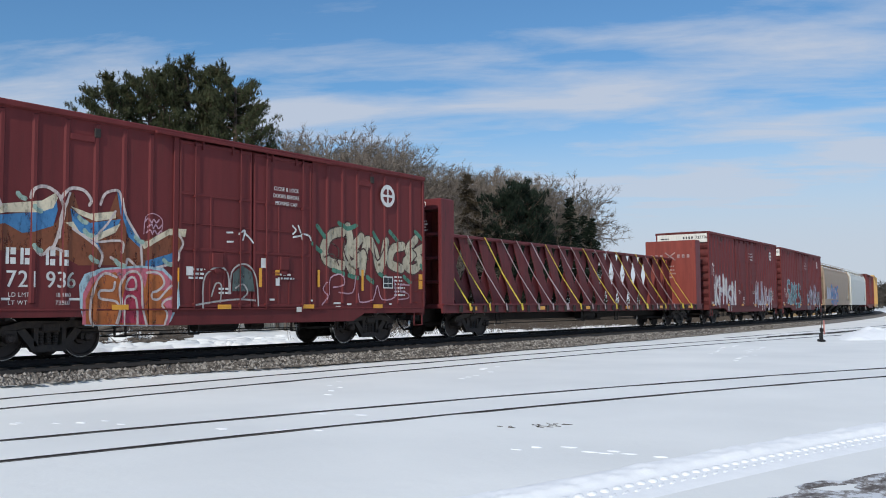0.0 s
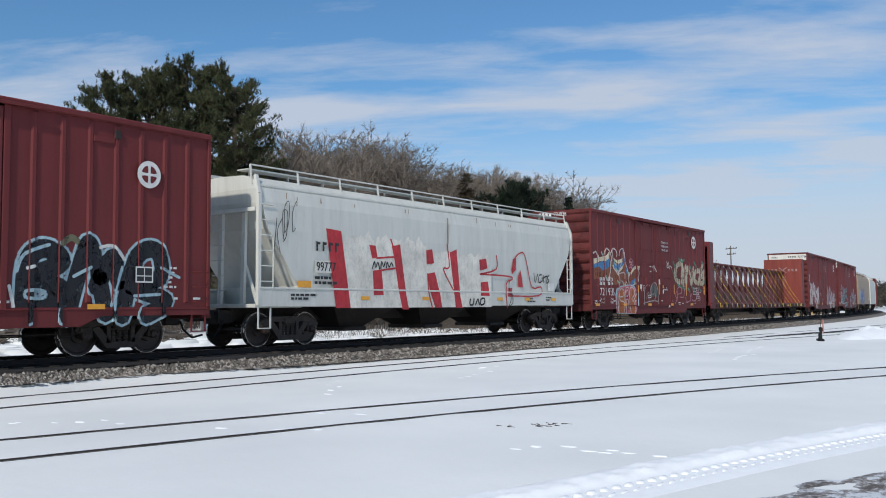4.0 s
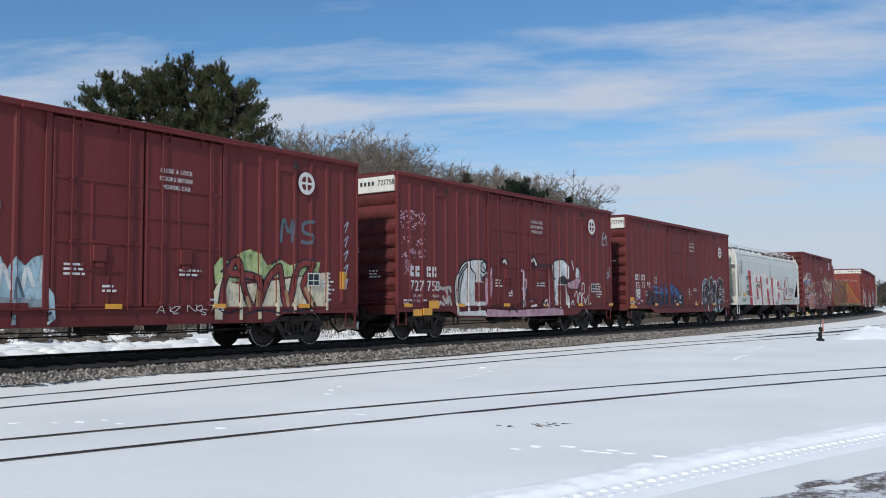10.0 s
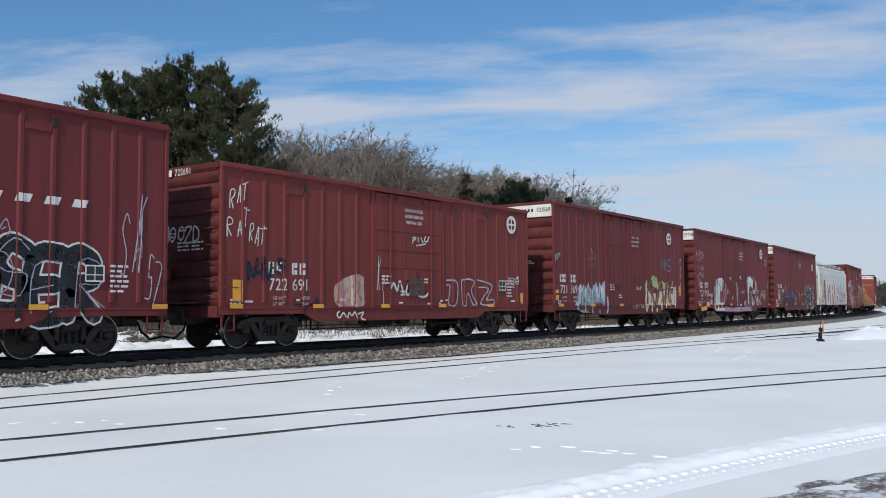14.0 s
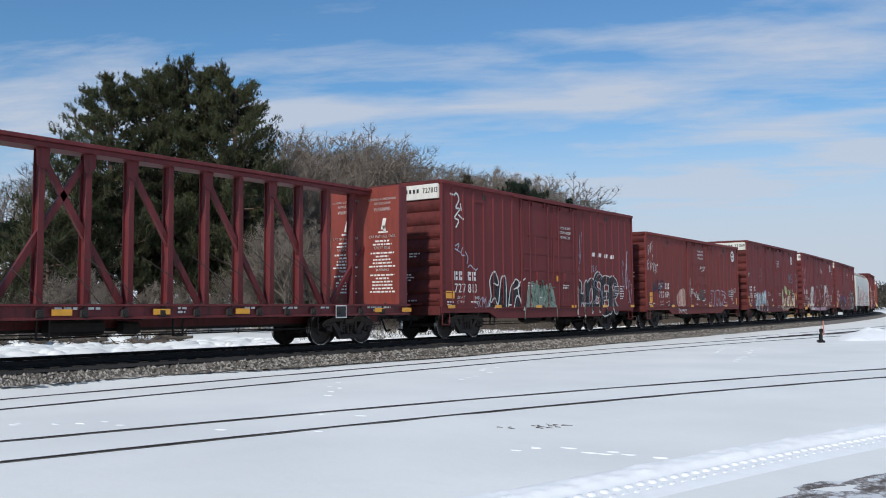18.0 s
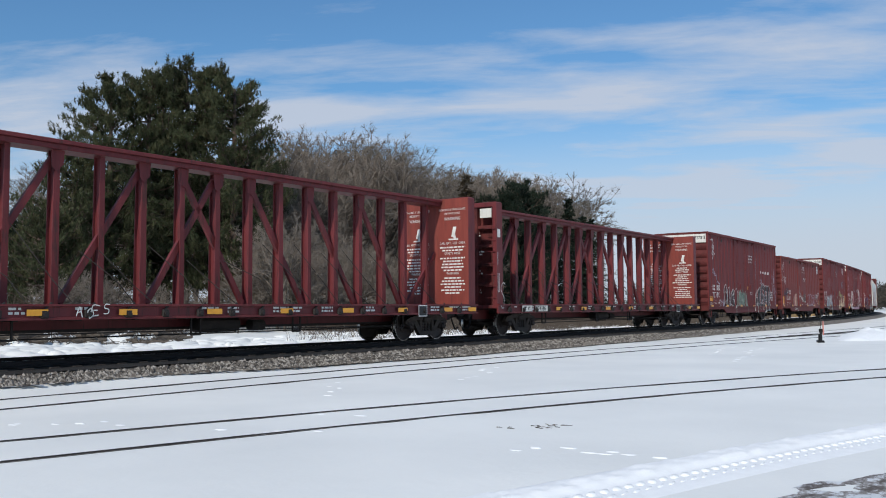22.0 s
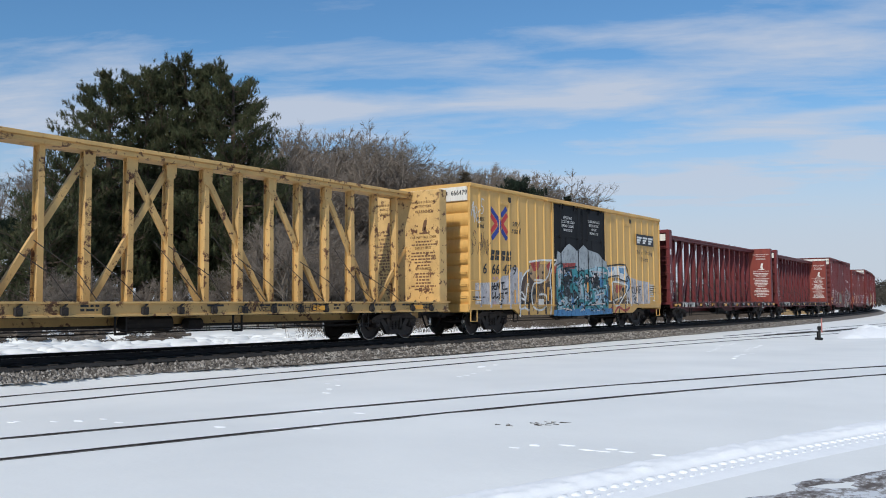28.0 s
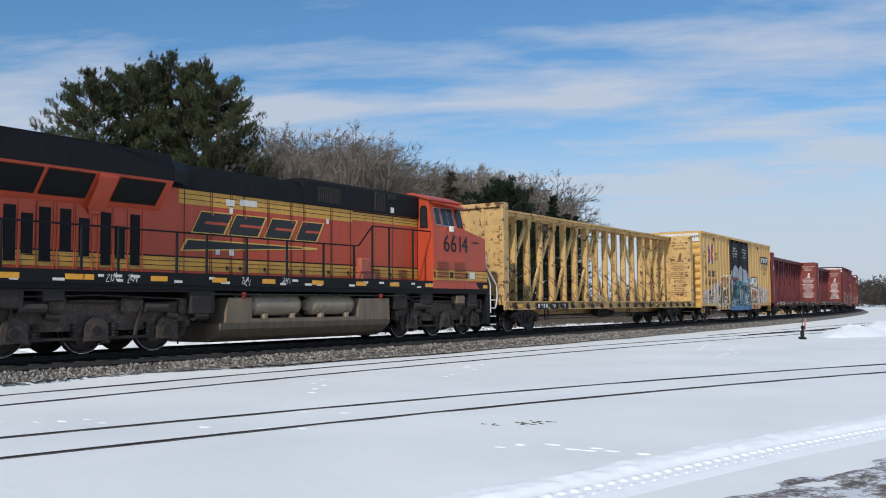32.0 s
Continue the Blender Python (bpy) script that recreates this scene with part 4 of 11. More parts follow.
def add_truck(car, x):
    t = part("truck", TRUCK["bolster"], None, car, m=pose(x, 0, 0))
    for s in (-1, 1):
        part("side_frame", TRUCK["frame%d" % s], None, t)
        part("spring", TRUCK["spring%d" % s], None, t)
    for w in (-0.88, 0.88):
        ob = part("wheelset", WHEELSET, None, t, "turning steel wheels on one axle", m=pose(w, 0, WHEEL_R))
        SPINNERS.append((ob, w, WHEEL_R))
    return t


def add_couplers(car, half, reach=0.75):
    for s in (-1, 1):
        k = Kit()
        k.box(*sorted((s * (half - 0.35), s * (half + 0.12))), -0.28, 0.28, 0.62, 1.0, c=0.03)
        k.box(*sorted((s * half, s * (half + reach - 0.28))), -0.09, 0.09, 0.76, 0.94, c=0.02)
        k.box(*sorted((s * (half + reach - 0.3), s * (half + reach + 0.1))), -0.17, 0.13, 0.70, 0.98, c=0.06)
        part("coupler", k, under, car)
        h = Kit()
        pts = [Vector((s * (half + 0.05), -0.35, 0.72)), Vector((s * (half + 0.15), -0.36, 0.50)), Vector((s * (half + reach * 0.55), -0.36, 0.30)), Vector((s * (half + reach), -0.34, 0.36))]
        h.path(pts, 0.028, 6)
        part("air_hose", h, black_p, car)


CARS = []


def register(car, centre, trucks):
    CARS.append((car, centre, trucks))


def depth_profile(half, ribs, panel, proud, doors=None, door_y=None, rw=0.085):
    """Stretches of a car's side with how far out the wall stands."""
    edges = sorted(ribs)
    out, x = [], -half
    d0, d1 = doors if doors else (9e9, 9e9)
    for r in edges:
        a, b = r - rw / 2, r + rw / 2
        if a > x:
            out.append((x, a, panel))
        out.append((max(a, x), b, proud))
        x = b
    out.append((x, half, panel))
    if doors:
        res = []
        for a, b, y in out:
            if b <= d0 or a >= d1:
                res.append((a, b, y))
                continue
            if a < d0:
                res.append((a, d0, y))
            if b > d1:
                res.append((d1, b, y))
        res.append((d0, d1, door_y))
        out = sorted(res)
    return out


def grab_irons(car, x0, x1, y, z0, z1, n, paint_m, r=0.013):
    k = Kit()
    k.rod((x0, y, 0), (x1, y, 0), r, 6)
    for x in (x0, x1):
        k.rod((x, y, 0), (x, y * 0.93, 0), r, 5)
    me = k.mesh("grab_iron", paint_m)
    for i in range(n):
        part("grab_iron", me, None, car, m=pose(0, 0, z0 + (z1 - z0) * i / max(1, n - 1)))


def end_rungs(car, x, x_in, y0, y1, z0, step, n, paint_m):
    k = Kit()
    k.rod((x, y0, 0), (x, y1, 0), 0.014, 6)
    for yy in (y0, y1):
        k.rod((x, yy, 0), (x_in, yy, 0), 0.012, 5)
    me = k.mesh("rung", paint_m)
    for i in range(n):
        part("rung", me, None, car, m=pose(0, 0, z0 + i * step))


def boxcar(name, label, left, right, H, paint_m, ribs_l=7, ribs_r=7, doors=(-2.25, 0.1, 2.45), white_end=True, door_m=None, roof_m=None, tc=None, group="boxcars of the freight train", detail=True, gate=True):
    L, c = right - left, (left + right) / 2
    half = L / 2
    car = thing(name, label, "boxcar", group)
    W, P = 1.515, 1.546
    d0, dm, d1 = doors
    ribs = [-half + 0.04 + (d0 + half - 0.08) * (i + 1) / (ribs_l + 1) for i in range(ribs_l)] + [d1 + (half - d1 - 0.04) * (i + 1) / (ribs_r + 1) for i in range(ribs_r)]
    z0, z1 = 1.06, H - 0.16
    for s in (-1, 1):
        for a, b in ((-half + 0.02, d0), (d1, half - 0.02)):
            part("side_wall", Kit().box(a, b, *sorted((s * (W - 0.05), s * W)), z0 - 0.05, z1), paint_m, car)
        # pressed posts, their flanks sloping back to the sheet
        y, p = s * (W - 0.004), s * P
        post = Kit().faces([(-0.08, y, z0 + 0.1), (-0.035, p, z0 + 0.12), (0.035, p, z0 + 0.12), (0.08, y, z0 + 0.1), (-0.08, y, z1 - 0.04), (-0.035, p, z1 - 0.06), (0.035, p, z1 - 0.06), (0.08, y, z1 - 0.04)], [(0, 1, 5, 4), (1, 2, 6, 5), (2, 3, 7, 6), (0, 3, 2, 1), (4, 5, 6, 7), (0, 4, 7, 3)]).mesh("post", paint_m)
        for r in ribs:
            part("post", post, None, car, m=pose(r, 0, 0))
        for x in (-half + 0.05, half - 0.05):
            part("corner_post", Kit().box(x - 0.05, x + 0.05, *sorted((s * W, s * (P + 0.01))), z0, z1 + 0.05, c=0.015), paint_m, car)
        for x in (d0 - 0.06, d1 + 0.06):
            part("door_post", Kit().box(x - 0.07, x + 0.07, *sorted((s * W, s * (P + 0.015))), z0 - 0.1, z1 + 0.02, c=0.012), paint_m, car)
        if ribs_l >= 6 and detail:
            # a plain panel with a header and a small grille, near each end of the side
            for a, b in ((ribs[2], ribs[3]), (ribs[ribs_l + 2], ribs[ribs_l + 3])):
                part("panel_header", Kit().box(a + 0.06, b - 0.06, *sorted((s * (W - 0.004), s * (P + 0.004))), z1 - 0.46, z1 - 0.32, c=0.012), paint_m, car)
                part("vent_grille", Kit().box(b - 0.07, b + 0.07, *sorted((s * (W - 0.004), s * (P + 0.02))), z1 - 0.34, z1 - 0.14, c=0.012), under, car)
        t = Kit()
        t.box(-half, half, *sorted((s * 1.38, s * 1.60)), z1, z1 + 0.14, c=0.03)
        t.box(d0 - 0.7, d1 + 0.7, *sorted((s * 1.58, s * 1.66)), z1 - 0.02, z1 + 0.05, c=0.01)
        part("top_chord", t, paint_m, car)
        b = Kit()
        # side sill: shallow over the trucks, deep between them
        b.slab([(-half + 0.02, 1.07), (-half + 0.02, 0.88), (-half + 2.9, 0.88), (-half + 3.4, 0.66), (half - 3.4, 0.66), (half - 2.9, 0.88), (half - 0.02, 0.88), (half - 0.02, 1.07)], *sorted((s * 1.44, s * 1.53)))
        b.box(-half + 0.02, half - 0.02, *sorted((s * 1.40, s * 1.542)), 1.01, 1.05, c=0.008)
        part("side_sill", b, paint_m, car)
        # plug doors: leaves, frames, and locking bars
        for a, e in ((d0, dm), (dm, d1)) if dm is not None else ((d0, d1),):
            w = e - a
            k = Kit()
            k.box(a + 0.02, e - 0.02, *sorted((s * 1.42, s * 1.545)), z0 + 0.02, z1 - 0.05, c=0.012)
            dl = part("door", k, door_m or paint_m, car)
            dz = (z1 - z0) / 4.06
            levels = [z0 + dz * q for q in (0.05, 1.41, 2.02, 2.74, 3.96)]
            for i, z in enumerate(levels):
                h = 0.018 if i == 2 else 0.035
                part("door_rail", Kit().box(a + 0.05, e - 0.05, *sorted((s * 1.54, s * 1.566)), z - h, z + h, c=0.008), door_m or paint_m, dl)
            for x, lo, hi in ((a + 0.07, 0, 4), (e - 0.07, 0, 4), (a + w * 0.42, 1, 3), (a + w * 0.60, 0, 1), (a + w * 0.42, 0, 1)):
                part("door_stile", Kit().box(x - 0.03, x + 0.03, *sorted((s * 1.54, s * 1.562)), levels[lo], levels[hi], c=0.008), door_m or paint_m, dl)
            if detail:
                for x in (a + w * 0.20, a + w * 0.81):
                    q = Kit()
                    q.rod((x, s * 1.598, z0 - 0.05), (x, s * 1.598, z1 - 0.02), 0.015, 6)
                    for fz in (0.02, 0.34, 0.66, 0.97):
                        z = z0 + (z1 - z0) * fz
                        q.box(x - 0.03, x + 0.03, *sorted((s * 1.54, s * 1.615)), z - 0.03, z + 0.03, c=0.008)
                    part("locking_bar", q, door_m or paint_m, dl)
                part("gear_box", Kit().box(a + w * 0.43, a + w * 0.58, *sorted((s * 1.54, s * 1.60)), levels[1] - 0.42, levels[1] - 0.06, c=0.02), door_m or paint_m, dl)
                hnd = Kit()
                hnd.rod((a + w * 0.30, s * 1.60, levels[1] - 0.5), (a + w * 0.66, s * 1.60, levels[1] - 0.5), 0.014, 6)
                hnd.box(a + w * 0.46, a + w * 0.54, *sorted((s * 1.54, s * 1.615)), levels[1] - 0.55, levels[1] - 0.45, c=0.012)
                part("door_handle", hnd, door_m or paint_m, dl)
                for x in (a + w * 0.3, a + w * 0.7):
                    part("door_hanger", Kit().box(x - 0.02, x + 0.02, *sorted((s * 1.54, s * 1.60)), z1 - 0.22, z1 + 0.02, c=0.006), door_m or paint_m, dl)
        r = Kit()
        r.box(d0 - 1.4, d1 + 0.5, *sorted((s * 1.50, s * 1.575)), z0 - 0.05, z0 - 0.01, c=0.008)
        part("door_track", r, paint_m, car)
        if detail:
            grab_irons(car, -half + 0.10, -half + 0.50, s * 1.64, 1.20, 1.9, 3, paint_m)
            grab_irons(car, half - 0.50, half - 0.10, s * 1.64, 1.20, 1.9, 3, paint_m)
            for x in (-half + 0.30, half - 0.30):
                st = Kit()
                for e in (-0.2, 0.2):
                    st.bar((x + e, s * 1.5, 0.9), (x + e, s * 1.5, 0.48), 0.045, 0.02)
                st.bar((x - 0.2, s * 1.5, 0.49), (x + 0.2, s * 1.5, 0.49), 0.05, 0.025)
                part("step", st, paint_m, car)
    # ends: deep horizontal corrugations
    for s in (-1, 1):
        k = Kit()
        n = 9
        v, f = [], []
        zs = np.linspace(z0, z1 + 0.02, n * 8 + 1)
        for i, z in enumerate(zs):
            d = 0.10 * abs(math.sin(math.pi * i / 8)) ** 0.8 - 0.02
            if white_end and z > H - 0.70:
                d = 0.03
            v += [(s * (half - 0.08 + d), -1.48, z), (s * (half - 0.08 + d), 1.48, z)]
        k.faces(v, [(2 * i, 2 * i + 1, 2 * i + 3, 2 * i + 2) for i in range(len(zs) - 1)])
        k.box(*sorted((s * (half - 0.14), s * (half + 0.03))), -1.5, 1.5, z1 - 0.02, z1 + 0.14, c=0.02)
        k.box(*sorted((s * (half - 0.2), s * (half + 0.06))), -1.5, 1.5, 0.80, 1.10, c=0.02)
        # red cars get the darker blotched oxide on their ends
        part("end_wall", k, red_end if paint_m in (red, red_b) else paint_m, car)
        if white_end:
            w = Kit().box(*sorted((s * (half - 0.06), s * (half + 0.035))), -1.46, 1.46, H - 0.64, H - 0.14, c=0.01)
            part("end_panel", w, white_p, car, "white excess-height panel across the end")
        end_rungs(car, s * (half + 0.10), s * (half - 0.04), -1.42, -1.02, 1.35, 0.42, 6, paint_m)
        if s < 0 and detail:
            b = Kit()
            b.box(-half - 0.28, -half - 0.02, 0.3, 0.62, 1.75, 2.1, c=0.03)
            b.rod((-half - 0.34, 0.46, 2.3), (-half - 0.31, 0.46, 2.3), 0.24, 16)
            b.rod((-half - 0.30, 0.46, 2.3), (-half - 0.05, 0.46, 2.3), 0.025, 6)
            b.box(-half - 0.38, -half + 0.0, -0.75, 0.75, 1.16, 1.20, c=0.005)
            part("hand_brake", b, paint_m, car)
    # roof: shallow gable with cross seams
    k = Kit()
    for s in (-1, 1):
        k.faces([(-half, s * 1.52, H - 0.045), (half, s * 1.52, H - 0.045), (half, 0, H - 0.01), (-half, 0, H - 0.01)], [(0, 1, 2, 3)])
        for i in range(13):
            x = -half + 0.1 + (L - 0.2) * i / 12
            k.faces([(x - 0.05, s * 1.53, H - 0.03), (x + 0.05, s * 1.53, H - 0.03), (x + 0.05, 0, H + 0.02), (x - 0.05, 0, H + 0.02)], [(0, 1, 2, 3)])
    for x in (-half, half):
        k.face([(x, -1.52, H - 0.10), (x, 1.52, H - 0.10), (x, 1.52, H - 0.045), (x, 0, H - 0.01), (x, -1.52, H - 0.045)])
    for s in (-1, 1):
        k.face([(-half, s * 1.53, H - 0.10), (half, s * 1.53, H - 0.10), (half, s * 1.53, H - 0.03), (-half, s * 1.53, H - 0.03)])
    k.box(-half, half, -1.40, 1.40, H - 0.2, H - 0.08)
    part("roof", k, roof_m or paint_m, car)
    underframe(car, half)
    add_couplers(car, half)
    t = tc if tc else half - 2.1
    for x in (-t, t):
        add_truck(car, x)
    register(car, c, t)
    car["half"], car["doors"] = half, 0
    prof = depth_profile(half, ribs, W, P, (d0, d1), 1.567, 0.085)
    return car, c, prof


def underframe(car, half, low=0.62):
    k = Kit()
    k.box(-half + 0.2, half - 0.2, -0.24, 0.24, low + 0.05, 1.0)
    k.box(-half + 0.1, half - 0.1, -1.42, 1.42, 0.98, 1.04)
    x = -half + 1.0
    while x < half - 0.8:
        k.box(x - 0.05, x + 0.05, -1.4, 1.4, 0.82, 0.98)
        x += 1.4
    part("underframe", k, under, car)
    r = Kit()
    r.rod((-1.2, -0.75, 0.66), (0.1, -0.75, 0.66), 0.19, 12)
    r.rod((0.7, -0.6, 0.62), (1.15, -0.6, 0.62), 0.15, 10)
    part("air_reservoir", r, under, car)
    b = Kit()
    b.rod((-half + 2.6, -0.5, 0.42), (half - 2.6, -0.45, 0.46), 0.018, 5)
    b.rod((-half + 2.8, -1.1, 0.55), (half - 3.2, -1.1, 0.50), 0.016, 5)
    for x in (-half + 3.6, -1.6, 1.8, half - 3.6):
        b.bar((x, -1.1, 0.9), (x, -1.1, 0.42), 0.04)
        b.bar((x + 0.28, -1.1, 0.9), (x + 0.28, -1.1, 0.42), 0.04)
        b.bar((x, -1.1, 0.43), (x + 0.28, -1.1, 0.43), 0.04)
    part("brake_rigging", b, under, car)


# ---- centre-beam flat cars ----
def centerbeam(name, label, left, right, H, paint_m, mid, group="centre-beam flat cars of the freight train", bulk_w=0.42, post_w=1.0):
    L, c = right - left, (left + right) / 2
    half = L / 2
    car = thing(name, label, "flat car", group)
    k = Kit()
    k.box(-half, half, -1.42, 1.42, 1.02, 1.14, c=0.01)
    k.box(-half + 0.1, half - 0.1, -0.3, 0.3, 0.62, 1.02)
    part("deck", k, paint_m, car)
    for s in (-1, 1):
        b = Kit().section([(s * y, z) for y, z in ((1.43, 0.84), (1.56, 0.84), (1.56, 0.885), (1.50, 0.895), (1.50, 1.115), (1.57, 1.125), (1.57, 1.17), (1.43, 1.17))], -half, half)
        part("side_sill", b, paint_m, car)
        w = Kit()
        w.rod((0, s * 1.48, 0.95), (0, s * 1.62, 0.95), 0.055, 8)
        w.box(-0.09, 0.09, *sorted((s * 1.5, s * 1.58)), 0.87, 1.05, c=0.02)
        w.bar((-0.05, s * 1.54, 1.02), (0.16, s * 1.54, 1.2), 0.035)
        me = w.mesh("winch", under)
        x = -half + 0.7
        while x < half - 0.5:
            part("winch", me, None, car, m=pose(x, 0, 0))
            x += 0.98
    # bulkheads
    for s in (-1, 1):
        xi, xo = s * (half - bulk_w), s * half
        bh = part("bulkhead", Kit().box(*sorted((xi, xi + s * 0.06)), -1.44, 1.44, 1.1, H, c=0.01), faded_red if paint_m is red_c else paint_m, car)
        # outer side of red bulkheads: shade of the recess and grime put into the colour
        outer_paint = red_end if paint_m is red_c else paint_m
        deep = 0.30 if paint_m is yellow_b else 0.064
        part("bulkhead_back", Kit().box(*sorted((xi + s * deep, xi + s * (deep + 0.016))), -1.26, 1.26, 1.12, H - 0.18), outer_paint, bh)
        for y in (-1.36, 1.36):
            part("bulkhead_post", Kit().box(*sorted((xi + s * 0.012, xo)), y - 0.09, y + 0.09, 1.1, H, c=0.02), paint_m, bh)
        part("bulkhead_cap", Kit().box(*sorted((xi + s * 0.02, xo - s * 0.006)), -1.43, 1.43, H - 0.16, H + 0.02, c=0.02), paint_m, bh)
        for z in (1.9, 2.6, 3.3, 4.0):
            part("bulkhead_rail", Kit().box(*sorted((xi + s * 0.05, xo - s * 0.12)), -1.3, 1.3, z - 0.06, z + 0.06, c=0.015), outer_paint, bh)
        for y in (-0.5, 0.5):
            part("bulkhead_rib", Kit().box(*sorted((xi + s * 0.05, xo - s * 0.06)), y - 0.08, y + 0.08, 1.1, H - 0.1, c=0.015), outer_paint, bh)
        end_rungs(car, xo + s * 0.05, xo - s * 0.05, -1.40, -1.0, 1.4, 0.42, 7, paint_m)
    # top chord
    k = Kit()
    k.box(-half + bulk_w, half - bulk_w, -0.36, 0.36, H - 0.12, H - 0.02, c=0.015)
    k.box(-half + bulk_w, half - bulk_w, -0.30, 0.30, H - 0.24, H - 0.12, c=0.01)
    part("top_chord", k, paint_m, car)
    # posts and braces of the centre truss
    step = 1.142
    xs = [mid + (i - 7.5) * step for i in range(16)]
    for i, x in enumerate(xs + [-half + 1.02, half - 1.02]):
        w0, w1 = (0.15, 0.11) if i % 2 == 0 else (0.125, 0.105)
        if i > 15:
            w0, w1 = 0.10, 0.10
        rings = []
        w0, w1 = w0 * post_w, w1 * post_w
        for z, w in ((1.12, w0), (H - 0.2, w1)):
            rings.append([(x - w, -0.135, z), (x + w, -0.135, z), (x + w, -0.112, z), (x + 0.014, -0.112, z), (x + 0.014, 0.112, z), (x + w, 0.112, z), (x + w, 0.135, z), (x - w, 0.135, z), (x - w, 0.112, z), (x - 0.014, 0.112, z), (x - 0.014, -0.112, z), (x - w, -0.112, z)])
        part("post", Kit().faces(rings[0] + rings[1], [(j, (j + 1) % 12, 12 + (j + 1) % 12, 12 + j) for j in range(12)]), paint_m, car)
        if i < 16:
            part("foot_plate", Kit().box(x - 0.24, x + 0.24, -0.2, 0.2, 1.13, 1.18, c=0.01), paint_m, car)

    # braces lean towards the middle and cross there; short ones steady the bulkheads
    def brace(p, q):
        d = 0.18 if q > p else -0.18
        br = part("brace", Kit().bar((p + d, 0.0, 1.2), (q - d * 0.3, 0.0, H - 0.42), 0.10, 0.15), paint_m, car)
        part("gusset", Kit().slab([(q - 0.14, H - 0.62), (q - d * 0.2, H - 0.72), (q + 0.14, H - 0.55), (q + 0.16, H - 0.2), (q - 0.16, H - 0.2)], -0.165, -0.14), paint_m, br)
    for i in (0, 2, 4, 6):
        brace(xs[i], xs[i + 2])
        brace(xs[15 - i], xs[13 - i])
    for s, e in ((-1, xs[0]), (1, xs[15])):
        k = Kit()
        k.bar((s * (half - bulk_w), 0.0, 3.0), (e + s * 0.2, 0.0, 1.2), 0.09, 0.12)
        part("brace", k, paint_m, car)
    underframe(car, half - 0.3, 0.5)
    add_couplers(car, half, 0.5)
    t = half - 2.3
    for x in (-t, t):
        add_truck(car, x)
    register(car, c, t)
    return car, c, [(-half, half, 1.505)]


# ---- covered hopper ----
def hopper(name, label, left, right, paint_m, group="covered hoppers of the freight train", H=4.62, bays=3):
    L, c = right - left, (left + right) / 2
    half = L / 2
    car = thing(name, label, "covered hopper", group)
    k = Kit()
    levels = [(1.10, 1.6, 1.46), (1.45, 1.55, 1.50), (1.62, 1.52, 1.51), (2.2, 1.1, 1.54), (3.1, 0.42, 1.56), (3.8, 0.18, 1.54), (4.15, 0.12, 1.46), (4.30, 0.12, 1.38), (4.45, 0.12, 1.22), (4.52, 0.12, 0.9), (4.55, 0.12, 0.0)]
    rings = []
    for z, inset, w in levels:
        e = half - inset
        xs = list(np.linspace(-e, e, 13))
        rings.append([(x, -w, z) for x in xs] + [(x, w, z) for x in reversed(xs)])
    n = len(rings[0])
    v = [p for r in rings for p in r]
    k.faces(v, [(i * n + j, i * n + (j + 1) % n, (i + 1) * n + (j + 1) % n, (i + 1) * n + j) for i in range(len(levels) - 1) for j in range(n)])
    k.face(rings[0])
    part("body", k, paint_m, car, smooth=False)
    for s in (-1, 1):
        b = Kit()
        b.box(-half + 0.1, half - 0.1, *sorted((s * 1.50, s * 1.56)), 1.06, 1.56, c=0.015)
        b.box(-half + 0.1, half - 0.1, *sorted((s * 1.42, s * 1.58)), 1.52, 1.58, c=0.01)
        part("side_sill", b, paint_m, car)
        t = Kit()
        t.box(-half + 0.15, half - 0.15, *sorted((s * 1.36, s * 1.46)), 4.20, 4.26, c=0.01)
        part("eave_angle", t, paint_m, car)
        for e in (-1, 1):
            p = Kit()
            x = e * (half - 0.12)
            p.bar((x, s * 1.52, 1.1), (x, s * 1.52, 4.0), 0.10, 0.10)
            p.bar((x, s * 1.52, 4.0), (x - e * 0.05, s * 1.34, 4.5), 0.10, 0.08)
            part("corner_post", p, paint_m, car)
            rung = Kit().rod((x - e * 0.02, s * 1.58, 0), (x - e * 0.45, s * 1.58, 0), 0.016, 6).mesh("rung", paint_m)
            for i in range(6):
                part("rung", rung, None, car, m=pose(0, 0, 1.72 + i * 0.40))
            part("ladder_stile", Kit().rod((x - e * 0.45, s * 1.58, 1.55), (x - e * 0.45, s * 1.58, 2.9), 0.018, 6), paint_m, car)
            st = Kit()
            for q in (0.0, 0.42):
                st.bar((x - e * q, s * 1.52, 1.06), (x - e * q, s * 1.52, 0.5), 0.045, 0.02)
            st.bar((x, s * 1.52, 0.51), (x - e * 0.42, s * 1.52, 0.51), 0.05, 0.025)
            part("step", st, paint_m, car)
    for e in (-1, 1):
        p = Kit()
        p.box(*sorted((e * (half - 1.7), e * (half - 0.02))), -1.5, 1.5, 1.04, 1.14, c=0.01)
        for y in (-0.9, 0, 0.9):
            p.bar((e * (half - 0.15), y, 1.1), (e * (half - 0.2), y, 3.6), 0.09, 0.12)
        p.bar((e * (half - 0.1), -1.45, 3.6), (e * (half - 0.1), 1.45, 3.6), 0.1, 0.1)
        p.bar((e * (half - 0.15), -1.45, 1.15), (e * (half - 0.5), -0.4, 2.6), 0.07, 0.07)
        part("end_frame", p, paint_m, car)
        sl = Kit()
        for i in range(5):
            sl.rod((e * (half + 0.02), -0.35, 1.5 + 0.4 * i), (e * (half + 0.02), 0.1, 1.5 + 0.4 * i), 0.014, 5)
        part("ladder", sl, paint_m, car)
    r = Kit()
